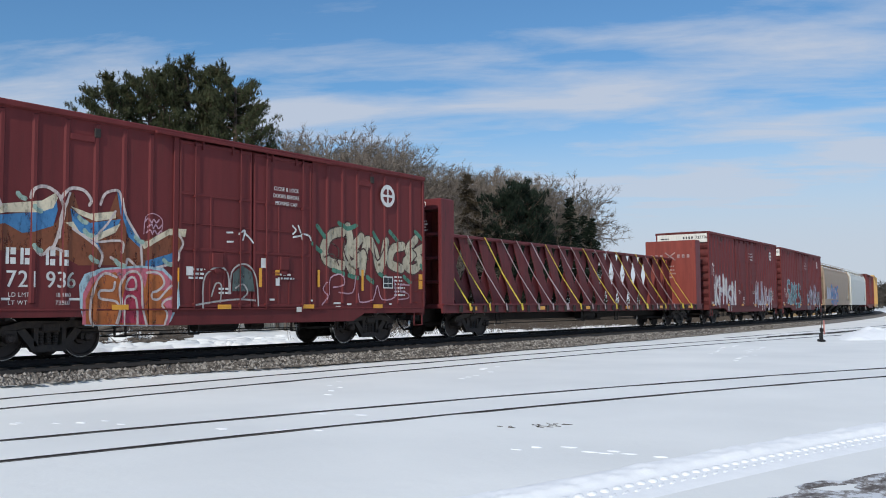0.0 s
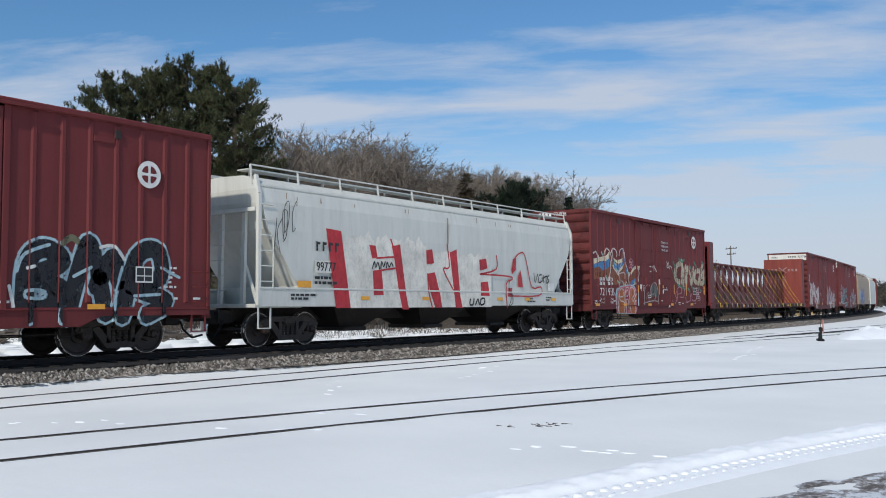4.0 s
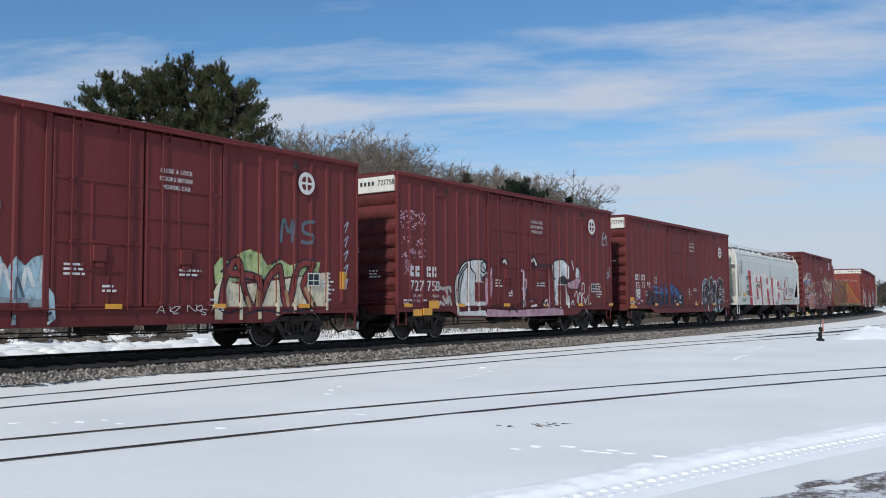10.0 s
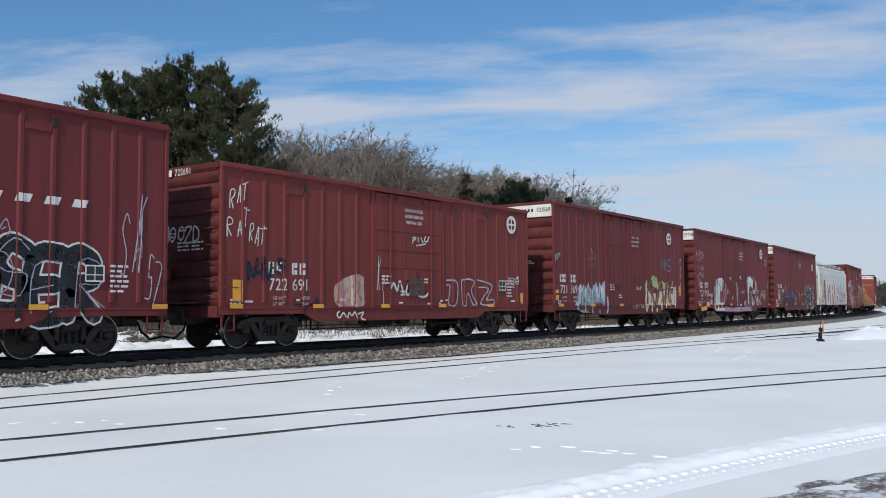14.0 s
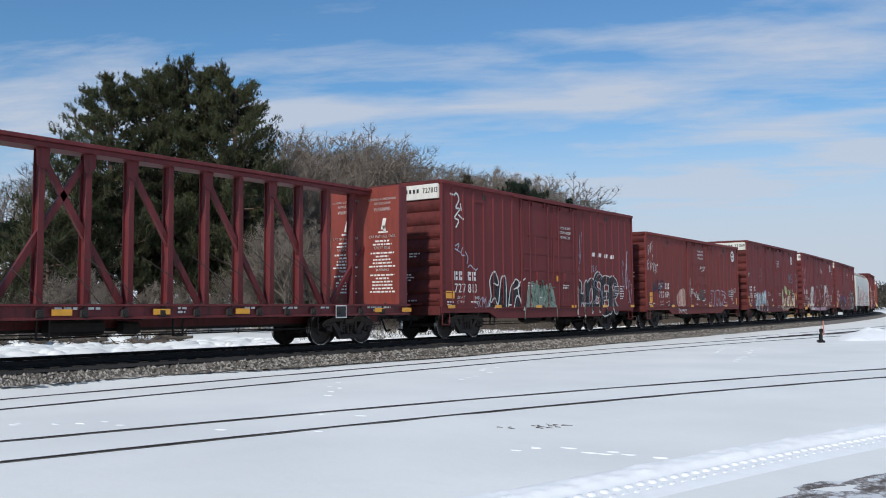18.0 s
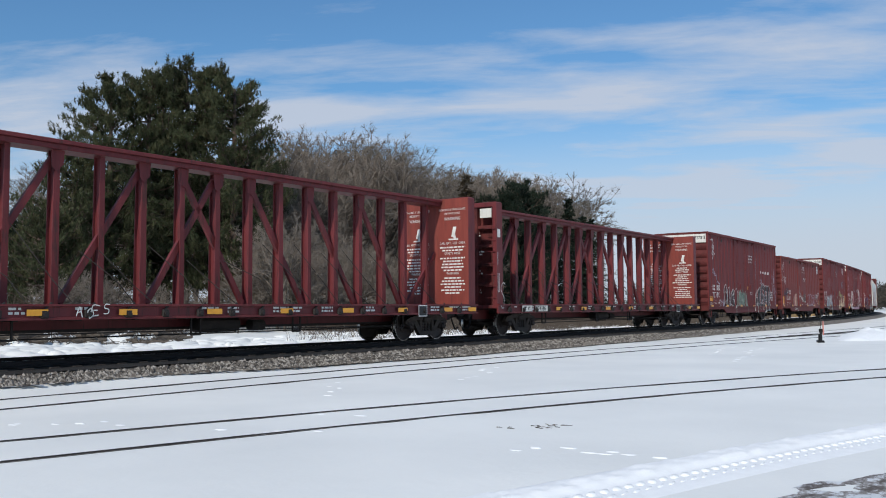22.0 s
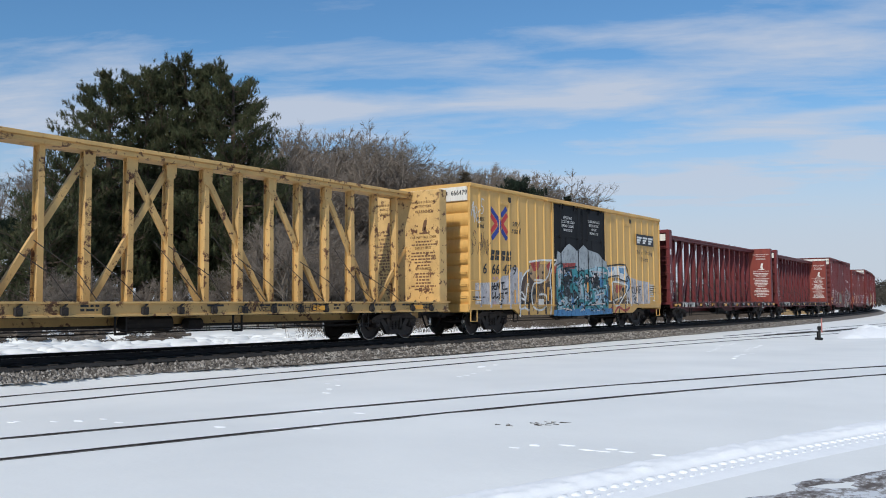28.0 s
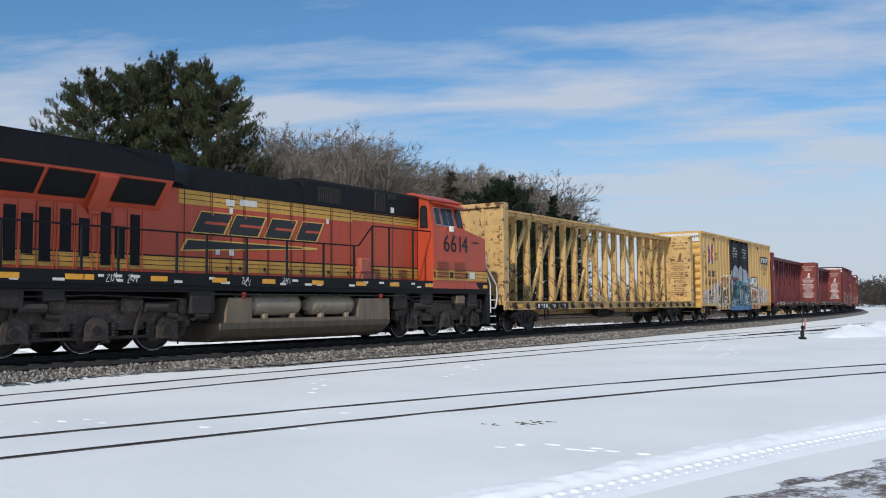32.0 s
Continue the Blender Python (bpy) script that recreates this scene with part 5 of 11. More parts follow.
    for s in (-1, 1):
        r.box(-half + 0.05, half - 0.05, *sorted((s * 0.75, s * 1.18)), H + 0.02, H + 0.055, c=0.005)
        for x in np.linspace(-half + 0.3, half - 0.3, 13):
            r.bar((x, s * 0.95, 4.48), (x, s * 0.95, H + 0.02), 0.05, 0.05)
    part("running_board", r, paint_m, car)
    hr = Kit()
    for s in (-1, 1):
        hr.rod((-half + 0.1, s * 1.2, H + 0.16), (half - 0.1, s * 1.2, H + 0.16), 0.022, 6)
        for x in np.linspace(-half + 0.1, half - 0.1, 11):
            hr.bar((x, s * 1.2, H + 0.16), (x, s * 1.28, 4.28), 0.05, 0.03)
    part("roof_rail", hr, paint_m, car)
    for i in range(bays):
        h = Kit()
        x = (i - (bays - 1) / 2) * (L * 0.23)
        h.faces([(x - 1.5, -1.3, 1.1), (x + 1.5, -1.3, 1.1), (x + 1.5, 1.3, 1.1), (x - 1.5, 1.3, 1.1), (x - 0.45, -0.6, 0.42), (x + 0.45, -0.6, 0.42), (x + 0.45, 0.6, 0.42), (x - 0.45, 0.6, 0.42)], [(0, 1, 5, 4), (1, 2, 6, 5), (2, 3, 7, 6), (3, 0, 4, 7), (4, 5, 6, 7)])
        h.box(x - 0.5, x + 0.5, -0.8, 0.8, 0.34, 0.46, c=0.02)
        part("outlet_gate", h, under, car)
    k = Kit()
    k.box(-half + 0.2, half - 0.2, -0.22, 0.22, 0.68, 1.06)
    part("centre_sill", k, under, car)
    add_couplers(car, half, 0.55)
    t = half - 1.65
    for x in (-t, t):
        add_truck(car, x)
    register(car, c, t)
    return car, c, [(-half, half, 1.565)]


# ---- the locomotive that pushes at the rear ----
def locomotive():
    front, rear = -178.9, -201.2
    c = (front + rear) / 2
    half = (front - rear) / 2
    eng = thing("diesel_locomotive", "orange and black diesel locomotive with gold stripes, road-dirty", "locomotive")
    k = Kit()
    k.box(-half + 0.25, 10.6, -1.52, 1.52, 1.42, 1.60, c=0.02)
    k.box(-half + 0.4, half - 0.4, -0.5, 0.5, 0.85, 1.42)
    part("frame", k, black_p, eng)
    seam_m = mat("dark_red_seam", (0.10, 0.018, 0.012), 0.6, vary=0.3)
    rust_orange_m = mat("rusty_orange_paint", (0.30, 0.07, 0.03), 0.7, vary=0.35, scale=5, dirt=(0.12, 0.05, 0.03), dirt_amt=0.7)
    dented_m = mat("dented_orange_steel", (0.42, 0.10, 0.06), 0.5, vary=0.3, scale=4, dirt=(0.4, 0.34, 0.3), dirt_amt=0.8, dirt_at=(0.58, 0.68))
    alu_m = mat("aluminium_window_frame", (0.5, 0.5, 0.5), 0.4, metal=0.6)
    for s in (-1, 1):
        b = Kit()
        b.box(-half + 0.3, 10.58, *sorted((s * 1.50, s * 1.55)), 1.54, 1.84, c=0.01)
        part("side_skirt", b, black_p, eng)
    # long hood in tiers
    h = Kit()
    h.box(-half + 0.6, 7.12, -0.95, 0.95, 1.60, 4.05, c=0.03)
    part("hood", h, orange_p, eng)
    t = Kit()
    t.section([(-0.99, 3.96), (-0.99, 4.36), (-0.86, 4.58), (0.86, 4.58), (0.99, 4.36), (0.99, 3.96)], -3.1, 7.1)
    part("hood_roof", t, black_p, eng)
    t = Kit()
    t.section([(-1.0, 3.98), (-1.0, 4.64), (-0.92, 4.72), (0.92, 4.72), (1.0, 4.64), (1.0, 3.98)], 1.6, 7.11)
    part("hood_roof", t, black_p, eng)
    for x0, x1, z in ((-2.2, -0.9, 4.60), (0.5, 1.4, 4.58)):
        part("roof_hatch", Kit().box(x0, x1, -0.55, 0.55, 4.45, z + 0.06, c=0.05), black_p, eng)
    part("exhaust_stack", Kit().box(1.9, 2.8, -0.4, 0.4, 4.6, 4.80, c=0.04), under, eng)
    hn = Kit().box(-0.25, 0.3, -0.06, 0.06, 4.62, 4.82, c=0.02)
    for y, d in ((-0.16, -1), (0.0, 1), (0.16, -1)):
        hn.rod((0.0, y, 4.90), (d * 0.24, y, 4.90), 0.035, 8, r2=0.075)
        hn.rod((-d * 0.14, y, 4.90), (0.0, y, 4.90), 0.07, 8)
    hn.bar((0, -0.2, 4.84), (0, 0.2, 4.84), 0.08, 0.08)
    part("air_horn", hn, under, eng)
    for s in (-1, 1):
        for x0, x1, z0, z1 in ((-half + 0.7, 7.1, 1.93, 2.27), (-2.72, 3.78, 3.59, 3.97), (3.79, 7.1, 3.66, 3.93)):
            b = Kit()
            b.box(x0, x1, *sorted((s * 0.94, s * 0.956)), z0, z1)
            for f in (0.33, 0.66):
                z = z0 + (z1 - z0) * f
                b.box(x0, x1, *sorted((s * 0.955, s * 0.960)), z - 0.007, z + 0.007, mi=1)
            b.box(x0, x1, *sorted((s * 0.955, s * 0.960)), z1 - 0.02, z1 + 0.015, mi=1)
            part("gold_stripe", b, [gold_p, black_p], eng, "golden yellow stripe with thin black lines")
        # hood doors: recessed seams, hinges and latches
        for x0, x1 in ((-2.55, -1.72), (-1.68, -1.05), (-1.02, -0.60), (-0.57, 0.27), (0.30, 1.14), (1.18, 1.67), (1.70, 2.81), (2.85, 3.70), (4.75, 5.75)):
            d = Kit().box(x0, x1, *sorted((s * 0.945, s * 0.953)), 1.70, 3.98, c=0.004)
            dr = part("hood_door", d, orange_p, eng)
            for xx in (x0 + 0.012, x1 - 0.012):
                part("door_seam", Kit().box(xx - 0.010, xx + 0.010, *sorted((s * 0.955, s * 0.966)), 1.72, 3.96, c=0.003), seam_m, dr)
            lt = Kit()
            for z in (1.98,):
                lt.box(x1 - 0.16, x1 - 0.08, *sorted((s * 0.955, s * 0.985)), z, z + 0.1, c=0.01)
            part("latch", lt, under, dr)
            hg = Kit()
            for z in (3.35,):
                hg.box(x0 + 0.02, x0 + 0.06, *sorted((s * 0.955, s * 0.975)), z, z + 0.10, c=0.006)
            part("hinge", hg, orange_p, dr)
        # dark louvre panels aft, each in its own door
        for x, z0, z1 in ((-8.7, 2.0, 3.2), (-8.2, 2.15, 3.0), (-7.7, 2.0, 3.2), (-6.98, 2.01, 3.18), (-6.60, 2.17, 3.03), (-6.2, 2.02, 3.19), (-5.72, 2.25, 3.19), (-5.27, 2.17, 3.02), (-4.73, 1.99, 3.19), (-4.36, 2.16, 2.90), (-3.95, 2.01, 3.20)):
            lv = Kit()
            lv.box(x - 0.13, x + 0.13, *sorted((s * 0.945, s * 0.967)), z0, z1, c=0.005)
            n = int((z1 - z0) / 0.08)
            for j in range(n):
                z = z0 + 0.04 + j * 0.08
                lv.bar((x - 0.11, s * 0.975, z), (x + 0.11, s * 0.975, z + 0.01), 0.025, 0.02)
            part("louvre", lv, black_p, eng)
            fr = Kit()
            for e in (-0.2, 0.2):
                fr.box(x + e - 0.012, x + e + 0.012, *sorted((s * 0.945, s * 0.975)), 1.75, 3.32, c=0.004)
            fr.box(x - 0.2, x + 0.2, *sorted((s * 0.945, s * 0.972)), 3.30, 3.33, c=0.004)
            part("door_frame", fr, orange_p, eng)
        # grilles of the upper hood
        for x0, x1, z0, z1 in ((2.2, 3.2, 4.06, 4.52), (4.78, 5.32, 4.03, 4.62), (5.45, 5.9, 4.45, 4.62)):
            g = Kit().box(x0, x1, *sorted((s * 0.99, s * 1.01)), z0, z1, c=0.006)
            n = max(3, int((x1 - x0) / 0.09))
            for j in range(n):
                x = x0 + (x1 - x0) * (j + 0.5) / n
                g.bar((x, s * 1.018, z0 + 0.02), (x, s * 1.018, z1 - 0.02), 0.03, 0.02)
            part("vent_grille", g, under, eng)
        part("placard", Kit().box(5.6, 5.78, *sorted((s * 0.995, s * 1.006)), 4.02, 4.20), white_p, eng, "small white placard")
        rb = Kit().box(3.85, 4.5, *sorted((s * 1.0, s * 1.30)), 1.74, 2.02, c=0.03)
        rb.box(3.9, 4.4, *sorted((s * 0.96, s * 1.2)), 2.02, 2.5, c=0.05)
        rb.rod((3.85, s * 1.22, 2.06), (4.5, s * 1.22, 2.06), 0.05, 8)
        part("walkway_cabinet", rb, dented_m, eng, "dented orange cabinet rubbed to bare metal")
    # radiator wings, flared over the aft end
    r = Kit()
    r.section([(-0.96, 3.34), (-1.50, 3.98), (-1.52, 4.30), (-1.35, 4.66), (1.35, 4.66), (1.52, 4.30), (1.50, 3.98), (0.96, 3.34)], -half + 0.5, -3.3)
    part("radiator_wing", r, [orange_p], eng)
    for s in (-1, 1):
        for x0, x1 in ((-10.2, -9.1), (-8.95, -7.8), (-7.65, -6.55), (-6.45, -5.35), (-4.72, -3.5)):
            gr = Kit().faces([(x0, s * 1.075, 3.44), (x1, s * 1.075, 3.44), (x1, s * 1.50, 3.945), (x0, s * 1.50, 3.945)], [(0, 1, 2, 3)])
            part("intake_screen", gr, black_p, eng, "black radiator intake screen")
        bk = Kit().section([(s * 0.96, 3.24), (s * 1.05, 3.22), (s * 1.53, 3.90), (s * 1.53, 4.0), (s * 0.96, 3.36)], -5.26, -4.82)
        bk.box(-5.2, -4.9, *sorted((s * 0.95, s * 1.02)), 3.12, 3.45, c=0.02)
        part("wing_bracket", bk, orange_p, eng)
        up = Kit()
        up.faces([(-half + 0.5, s * 1.525, 4.02), (-3.3, s * 1.525, 4.02), (-3.3, s * 1.54, 4.31), (-half + 0.5, s * 1.54, 4.31)], [(0, 1, 2, 3)])
        up.faces([(-half + 0.5, s * 1.54, 4.31), (-3.3, s * 1.54, 4.31), (-3.3, s * 1.36, 4.68), (-half + 0.5, s * 1.36, 4.68)], [(0, 1, 2, 3)])
        part("wing_side", up, black_p, eng)
    cap = Kit().box(-half + 0.48, -4.9, -1.37, 1.37, 4.655, 4.70, c=0.01)
    cap.faces([(-4.9, -1.37, 4.70), (-4.9, 1.37, 4.70), (-2.4, 0.86, 4.60), (-2.4, -0.86, 4.60)], [(0, 1, 2, 3)])
    for s in (-1, 1):
        cap.faces([(-3.3, s * 1.53, 4.02), (-3.3, s * 1.54, 4.31), (-2.4, s * 0.99, 4.36), (-2.4, s * 0.99, 4.0)], [(0, 1, 2, 3)])
        cap.faces([(-3.3, s * 1.54, 4.31), (-4.9, s * 1.37, 4.70), (-2.4, s * 0.86, 4.60), (-2.4, s * 0.99, 4.36)], [(0, 1, 2, 3)])
    part("wing_roof", cap, black_p, eng)
    # cab
    cb = Kit()
    cb.section([(-1.56, 1.60), (-1.58, 2.4), (-1.57, 3.62), (-1.34, 4.60), (-0.75, 4.78), (0.75, 4.78), (1.34, 4.60), (1.57, 3.62), (1.58, 2.4), (1.56, 1.60)], 7.15, 9.02)
    part("cab", cb, orange_p, eng)
    rf = Kit()
    rf.section([(-1.42, 4.56), (-1.40, 4.62), (-0.78, 4.83), (0.78, 4.83), (1.40, 4.62), (1.42, 4.56), (0.75, 4.76), (-0.75, 4.76)], 7.08, 9.14)
    part("cab_roof", rf, orange_p, eng)
    ns = Kit()
    ns.faces([(9.02, -1.57, 1.6), (9.02, 1.57, 1.6), (9.02, 1.57, 3.66), (9.02, -1.57, 3.66), (10.46, -1.54, 1.6), (10.46, 1.54, 1.6), (10.46, 1.50, 3.42), (10.46, -1.50, 3.42), (10.62, -1.1, 1.6), (10.62, 1.1, 1.6), (10.62, 1.05, 3.30), (10.62, -1.05, 3.30)], [(3, 2, 6, 7), (0, 3, 7, 4), (1, 5, 6, 2), (7, 6, 10, 11), (4, 7, 11, 8), (5, 9, 10, 6), (8, 11, 10, 9)])
    part("nose", ns, orange_p, eng)
    fs = Kit().faces([(9.02, -1.55, 3.66), (9.02, 1.55, 3.66), (9.02, 1.30, 4.62), (9.02, -1.30, 4.62), (9.34, -1.2, 3.60), (9.34, 1.2, 3.60), (9.12, 1.05, 4.62), (9.12, -1.05, 4.62)], [(4, 5, 6, 7), (0, 4, 7, 3), (1, 2, 6, 5), (3, 7, 6, 2)])
    part("cab_front", fs, orange_p, eng)
    ws = Kit().faces([(9.345, -1.05, 3.80), (9.345, 1.05, 3.80), (9.15, 0.95, 4.48), (9.15, -0.95, 4.48)], [(0, 1, 2, 3)])
    part("windshield", ws, glass_m, eng)
    for s in (-1, 1):
        def pane(x0, x1, z0, z1, kit, out=0.006, mi=0):
            y = lambda z: 1.57 - (z - 3.62) * (0.23 / 0.98) if z > 3.62 else 1.57
            kit.faces([(x0, s * (y(z0) + out), z0), (x1, s * (y(z0) + out), z0), (x1, s * (y(z1) + out), z1), (x0, s * (y(z1) + out), z1)], [(0, 1, 2, 3)], mi)
        for a, b, z0, z1, m in ((7.34, 7.68, 3.72, 4.34, alu_m), (7.74, 8.46, 3.70, 4.36, alu_m), (8.62, 8.96, 3.72, 4.36, black_p)):
            w = Kit()
            pane(a, b, z0, z1, w, 0.008)
            wf = part("window_frame", w, m, eng)
            mid = (a + b) / 2
            for p0, p1 in (((a + 0.03, mid - 0.02), (mid + 0.02, b - 0.03)) if b - a > 0.5 else ((a + 0.03, b - 0.03),)):
                p = Kit()
                pane(p0, p1, z0 + 0.035, z1 - 0.035, p, 0.016)
                part("window_pane", p, glass_m, wf)
        mr = Kit().box(8.02, 8.16, *sorted((s * 1.6, s * 1.74)), 3.52, 3.72, c=0.02)
        part("mirror", mr, white_p, eng)
        # rear window of the cab, beside the hood
        rw = Kit()
        rw.faces([(7.143, s * 1.03, 3.62), (7.143, s * 1.36, 3.62), (7.143, s * 1.33, 4.28), (7.143, s * 1.26, 4.38), (7.143, s * 1.10, 4.38), (7.143, s * 1.03, 4.28)], [(0, 1, 2, 3, 4, 5)])
        part("window_frame", rw, black_p, eng)
        rp = Kit().faces([(7.138, s * 1.07, 3.68), (7.138, s * 1.31, 3.68), (7.138, s * 1.29, 4.28), (7.138, s * 1.08, 4.28)], [(0, 1, 2, 3)])
        part("window_pane", rp, glass_m, eng)
        sh = Kit()
        sh.faces([(7.3, s * 1.36, 4.52), (9.05, s * 1.36, 4.52), (9.05, s * 1.64, 4.36), (7.3, s * 1.64, 4.44), (7.3, s * 1.36, 4.55), (9.05, s * 1.36, 4.55), (9.05, s * 1.65, 4.38), (7.3, s * 1.65, 4.46)], [(0, 1, 2, 3), (4, 7, 6, 5), (3, 2, 6, 7), (0, 3, 7, 4), (1, 5, 6, 2)])
        part("sun_visor", sh, orange_p, eng)
        for x0 in (7.36, 8.38):
            lv = Kit()
            for j in range(10):
                lv.bar((x0, s * 1.585, 1.95 + j * 0.06), (x0 + 0.66, s * 1.585, 1.95 + j * 0.06), 0.035, 0.028)
            part("louvre", lv, rust_orange_m, eng, "rusty orange louvre")
        gs = Kit()
        gs.box(7.16, 10.45, *sorted((s * 1.565, s * 1.584)), 1.88, 2.23)
        for f in (1.99, 2.11, 2.23):
            gs.box(7.16, 10.45, *sorted((s * 1.58, s * 1.588)), f - 0.009, f + 0.009, mi=1)
        part("gold_stripe", gs, [gold_p, black_p], eng)
        part("placard", Kit().box(9.32, 9.64, *sorted((s * 1.585, s * 1.592)), 1.95, 2.18), white_p, eng, "white placard")
        for x in (7.2, 8.16, 8.24, 9.12):
            part("latch", Kit().box(x - 0.05, x + 0.05, *sorted((s * 1.58, s * 1.60)), 1.95, 2.16, c=0.01), under, eng)
        rl = Kit()
        for j in range(5):
            for x0 in (4.65, 6.05):
                rl.bar((x0, s * 0.965, 1.98 + j * 0.05), (x0 + 0.42, s * 0.965, 1.98 + j * 0.05), 0.03, 0.022)
        part("louvre", rl, rust_orange_m, eng)
    # handrails along the walkway
    for s in (-1, 1):
        y = s * 1.50
        xs = [-10.4, -9.0, -7.45, -5.68, -4.77, -3.18, -2.28, -0.98, 0.46, 1.91, 3.23]
        hr = Kit()
        hr.path([(-10.6, y, 1.7), (-10.4, y, 2.80)] + [(x, y, 2.81) for x in xs] + [(3.45, y, 2.83), (4.08, y, 3.46), (7.1, y, 3.48)], 0.023, 6)
        part("handrail", hr, black_p, eng)
        for x in xs:
            part("stanchion", Kit().rod((x, y, 1.6), (x, y, 2.81), 0.035, 6), black_p, eng)
        for x in (4.08, 4.90, 6.12):
            part("stanchion", Kit().rod((x, y, 1.6), (x, y, 3.46), 0.032, 6), black_p, eng)
        for x in (-9.6, -7.31, -5.85, -5.54, -3.71, -1.91, -0.25, 1.62, 3.5, 5.1, 6.95, 8.56, 10.38):
            w = 0.14 if x in (-5.54, 10.38) else 0.23
            part("reflector", Kit().box(x - w, x + w, *sorted((s * 1.55, s * 1.558)), 1.63, 1.75), decal_y, eng, "amber reflective plate")
        # front steps
        for z in (0.32, 0.62, 0.92, 1.22):
            part("step", Kit().box(10.72, 11.2, *sorted((s * 1.05, s * 1.5)), z - 0.025, z + 0.025, c=0.005), white_p if s < 0 else black_p, eng, "step with a white-painted edge")
        part("step_side", Kit().slab([(10.50, 1.84), (10.50, 0.35), (10.74, 0.28), (10.74, 1.2), (10.64, 1.84)], *sorted((s * 1.05, s * 1.52))), black_p, eng)
        for pts in ([(10.76, s * 1.53, 0.75), (10.76, s * 1.53, 1.75), (10.56, s * 1.53, 2.10), (10.52, s * 1.5, 2.2)], [(11.16, s * 1.50, 0.95), (11.3, s * 1.48, 1.3), (11.28, s * 1.48, 1.75), (10.62, s * 1.45, 2.45), (10.56, s * 1.45, 2.95)]):
            wr = Kit().path(pts, 0.024, 6)
            part("grab_rail", wr, white_p, eng, "white-painted grab rail by the steps")
    # fuel tank and air reservoirs
    tk = Kit()
    tk.slab([(-1.55, 1.26), (-0.78, 1.26), (-0.76, 0.72), (3.48, 0.72), (3.50, 1.26), (4.92, 1.26), (4.96, 0.62), (-1.62, 0.62)], -1.47, 1.47)
    tk.section([(-1.47, 0.62), (-1.42, 0.46), (-1.15, 0.24), (-0.9, 0.13), (0.9, 0.13), (1.15, 0.24), (1.42, 0.46), (1.47, 0.62)], -1.78, 4.96)
    tk.box(-0.78, 3.5, -0.80, 0.80, 0.7, 1.33)
    part("fuel_tank", tk, tank_m, eng, "dusty grey-brown fuel tank")
    for s in (-1, 1):
        for a, b in ((-0.70, 1.22), (1.46, 3.44)):
            rs = Kit()
            pr = [(a, 0.10), (a + 0.05, 0.20), (a + 0.14, 0.275), (a + 0.26, 0.30), (b - 0.26, 0.30), (b - 0.14, 0.275), (b - 0.05, 0.20), (b, 0.10)]
            for (x0, r0), (x1, r1) in zip(pr, pr[1:]):
                rs.rod((x0, s * 1.15, 1.07), (x1, s * 1.15, 1.07), r0, 18, r2=r1, caps=x0 == a or x1 == b)
            ar = part("air_reservoir", rs, cyl_m, eng, "dusty tan air reservoir cylinder", smooth=True)
            sp = Kit()
            for x in (a + 0.45, b - 0.45):
                for i in range(10):
                    g0, g1 = radians(-60 + i * 24), radians(-36 + i * 24)
                    sp.bar((x, s * (1.15 + 0.305 * math.cos(g0)), 1.07 + 0.305 * math.sin(g0)), (x, s * (1.15 + 0.305 * math.cos(g1)), 1.07 + 0.305 * math.sin(g1)), 0.04, 0.012)
                sp.box(x - 0.06, x + 0.06, *sorted((s * 1.3, s * 1.46)), 0.70, 0.84, c=0.01)
            part("strap", sp, cyl_m, ar)
        fl = Kit()
        fl.rod((-1.05, s * 1.42, 1.24), (-1.05, s * 1.48, 1.40), 0.07, 8)
        fl.rod((4.5, s * 1.42, 1.24), (4.5, s * 1.48, 1.40), 0.07, 8)
        part("filler_cap", fl, paint_mat("red_cap_paint", (0.4, 0.05, 0.04)), eng)
        bx = Kit()
        bx.box(-2.75, -2.1, *sorted((s * 1.2, s * 1.5)), 0.85, 1.30, c=0.03)
        bx.rod((-2.6, s * 1.4, 0.8), (-2.2, s * 1.4, 0.8), 0.11, 10)
        part("valve_box", bx, under, eng)
        bb = Kit()
        bb.box(8.62, 9.1, *sorted((s * 1.25, s * 1.52)), 1.08, 1.36, c=0.02)
        part("bell_box", bb, tank_m, eng)
        for x0, x1, z0, z1 in ((-9.2, -8.3, 0.95, 1.5), (-7.6, -6.9, 1.0, 1.5), (-2.75, -1.95, 0.85, 1.52), (-6.5, -6.0, 1.15, 1.5), (5.2, 5.9, 0.9, 1.5), (6.6, 7.3, 1.05, 1.5), (9.4, 10.0, 1.05, 1.5)):
            part("equipment_box", Kit().box(x0, x1, *sorted((s * 1.15, s * 1.46)), z0, z1, c=0.04), under, eng)
        pp = Kit()
        pp.path([(-2.2, s * 1.48, 1.34), (5.6, s * 1.48, 1.34), (6.2, s * 1.40, 1.2), (7.2, s * 1.40, 1.2)], 0.025, 6)
        pp.path([(-9.8, s * 1.46, 1.40), (-2.8, s * 1.46, 1.42)], 0.035, 6)
        pp.path([(-9.5, s * 1.44, 1.28), (-6.9, s * 1.44, 1.26), (-5.2, s * 1.44, 1.30), (-3.0, s * 1.44, 1.22)], 0.02, 6)
        pp.path([(5.2, s * 1.46, 1.44), (10.4, s * 1.46, 1.44)], 0.03, 6)
        pp.path([(5.6, s * 1.44, 1.30), (7.4, s * 1.44, 1.33), (9.2, s * 1.44, 1.26), (10.2, s * 1.44, 1.2)], 0.02, 6)
        part("pipe", pp, under, eng)
    # three-axle trucks
    loco_truck_m = mat("oily_brown_truck_casting", (0.085, 0.060, 0.045), 0.8, vary=0.5, scale=3, dirt=(0.24, 0.19, 0.15), dirt_amt=0.7, bump=0.3)
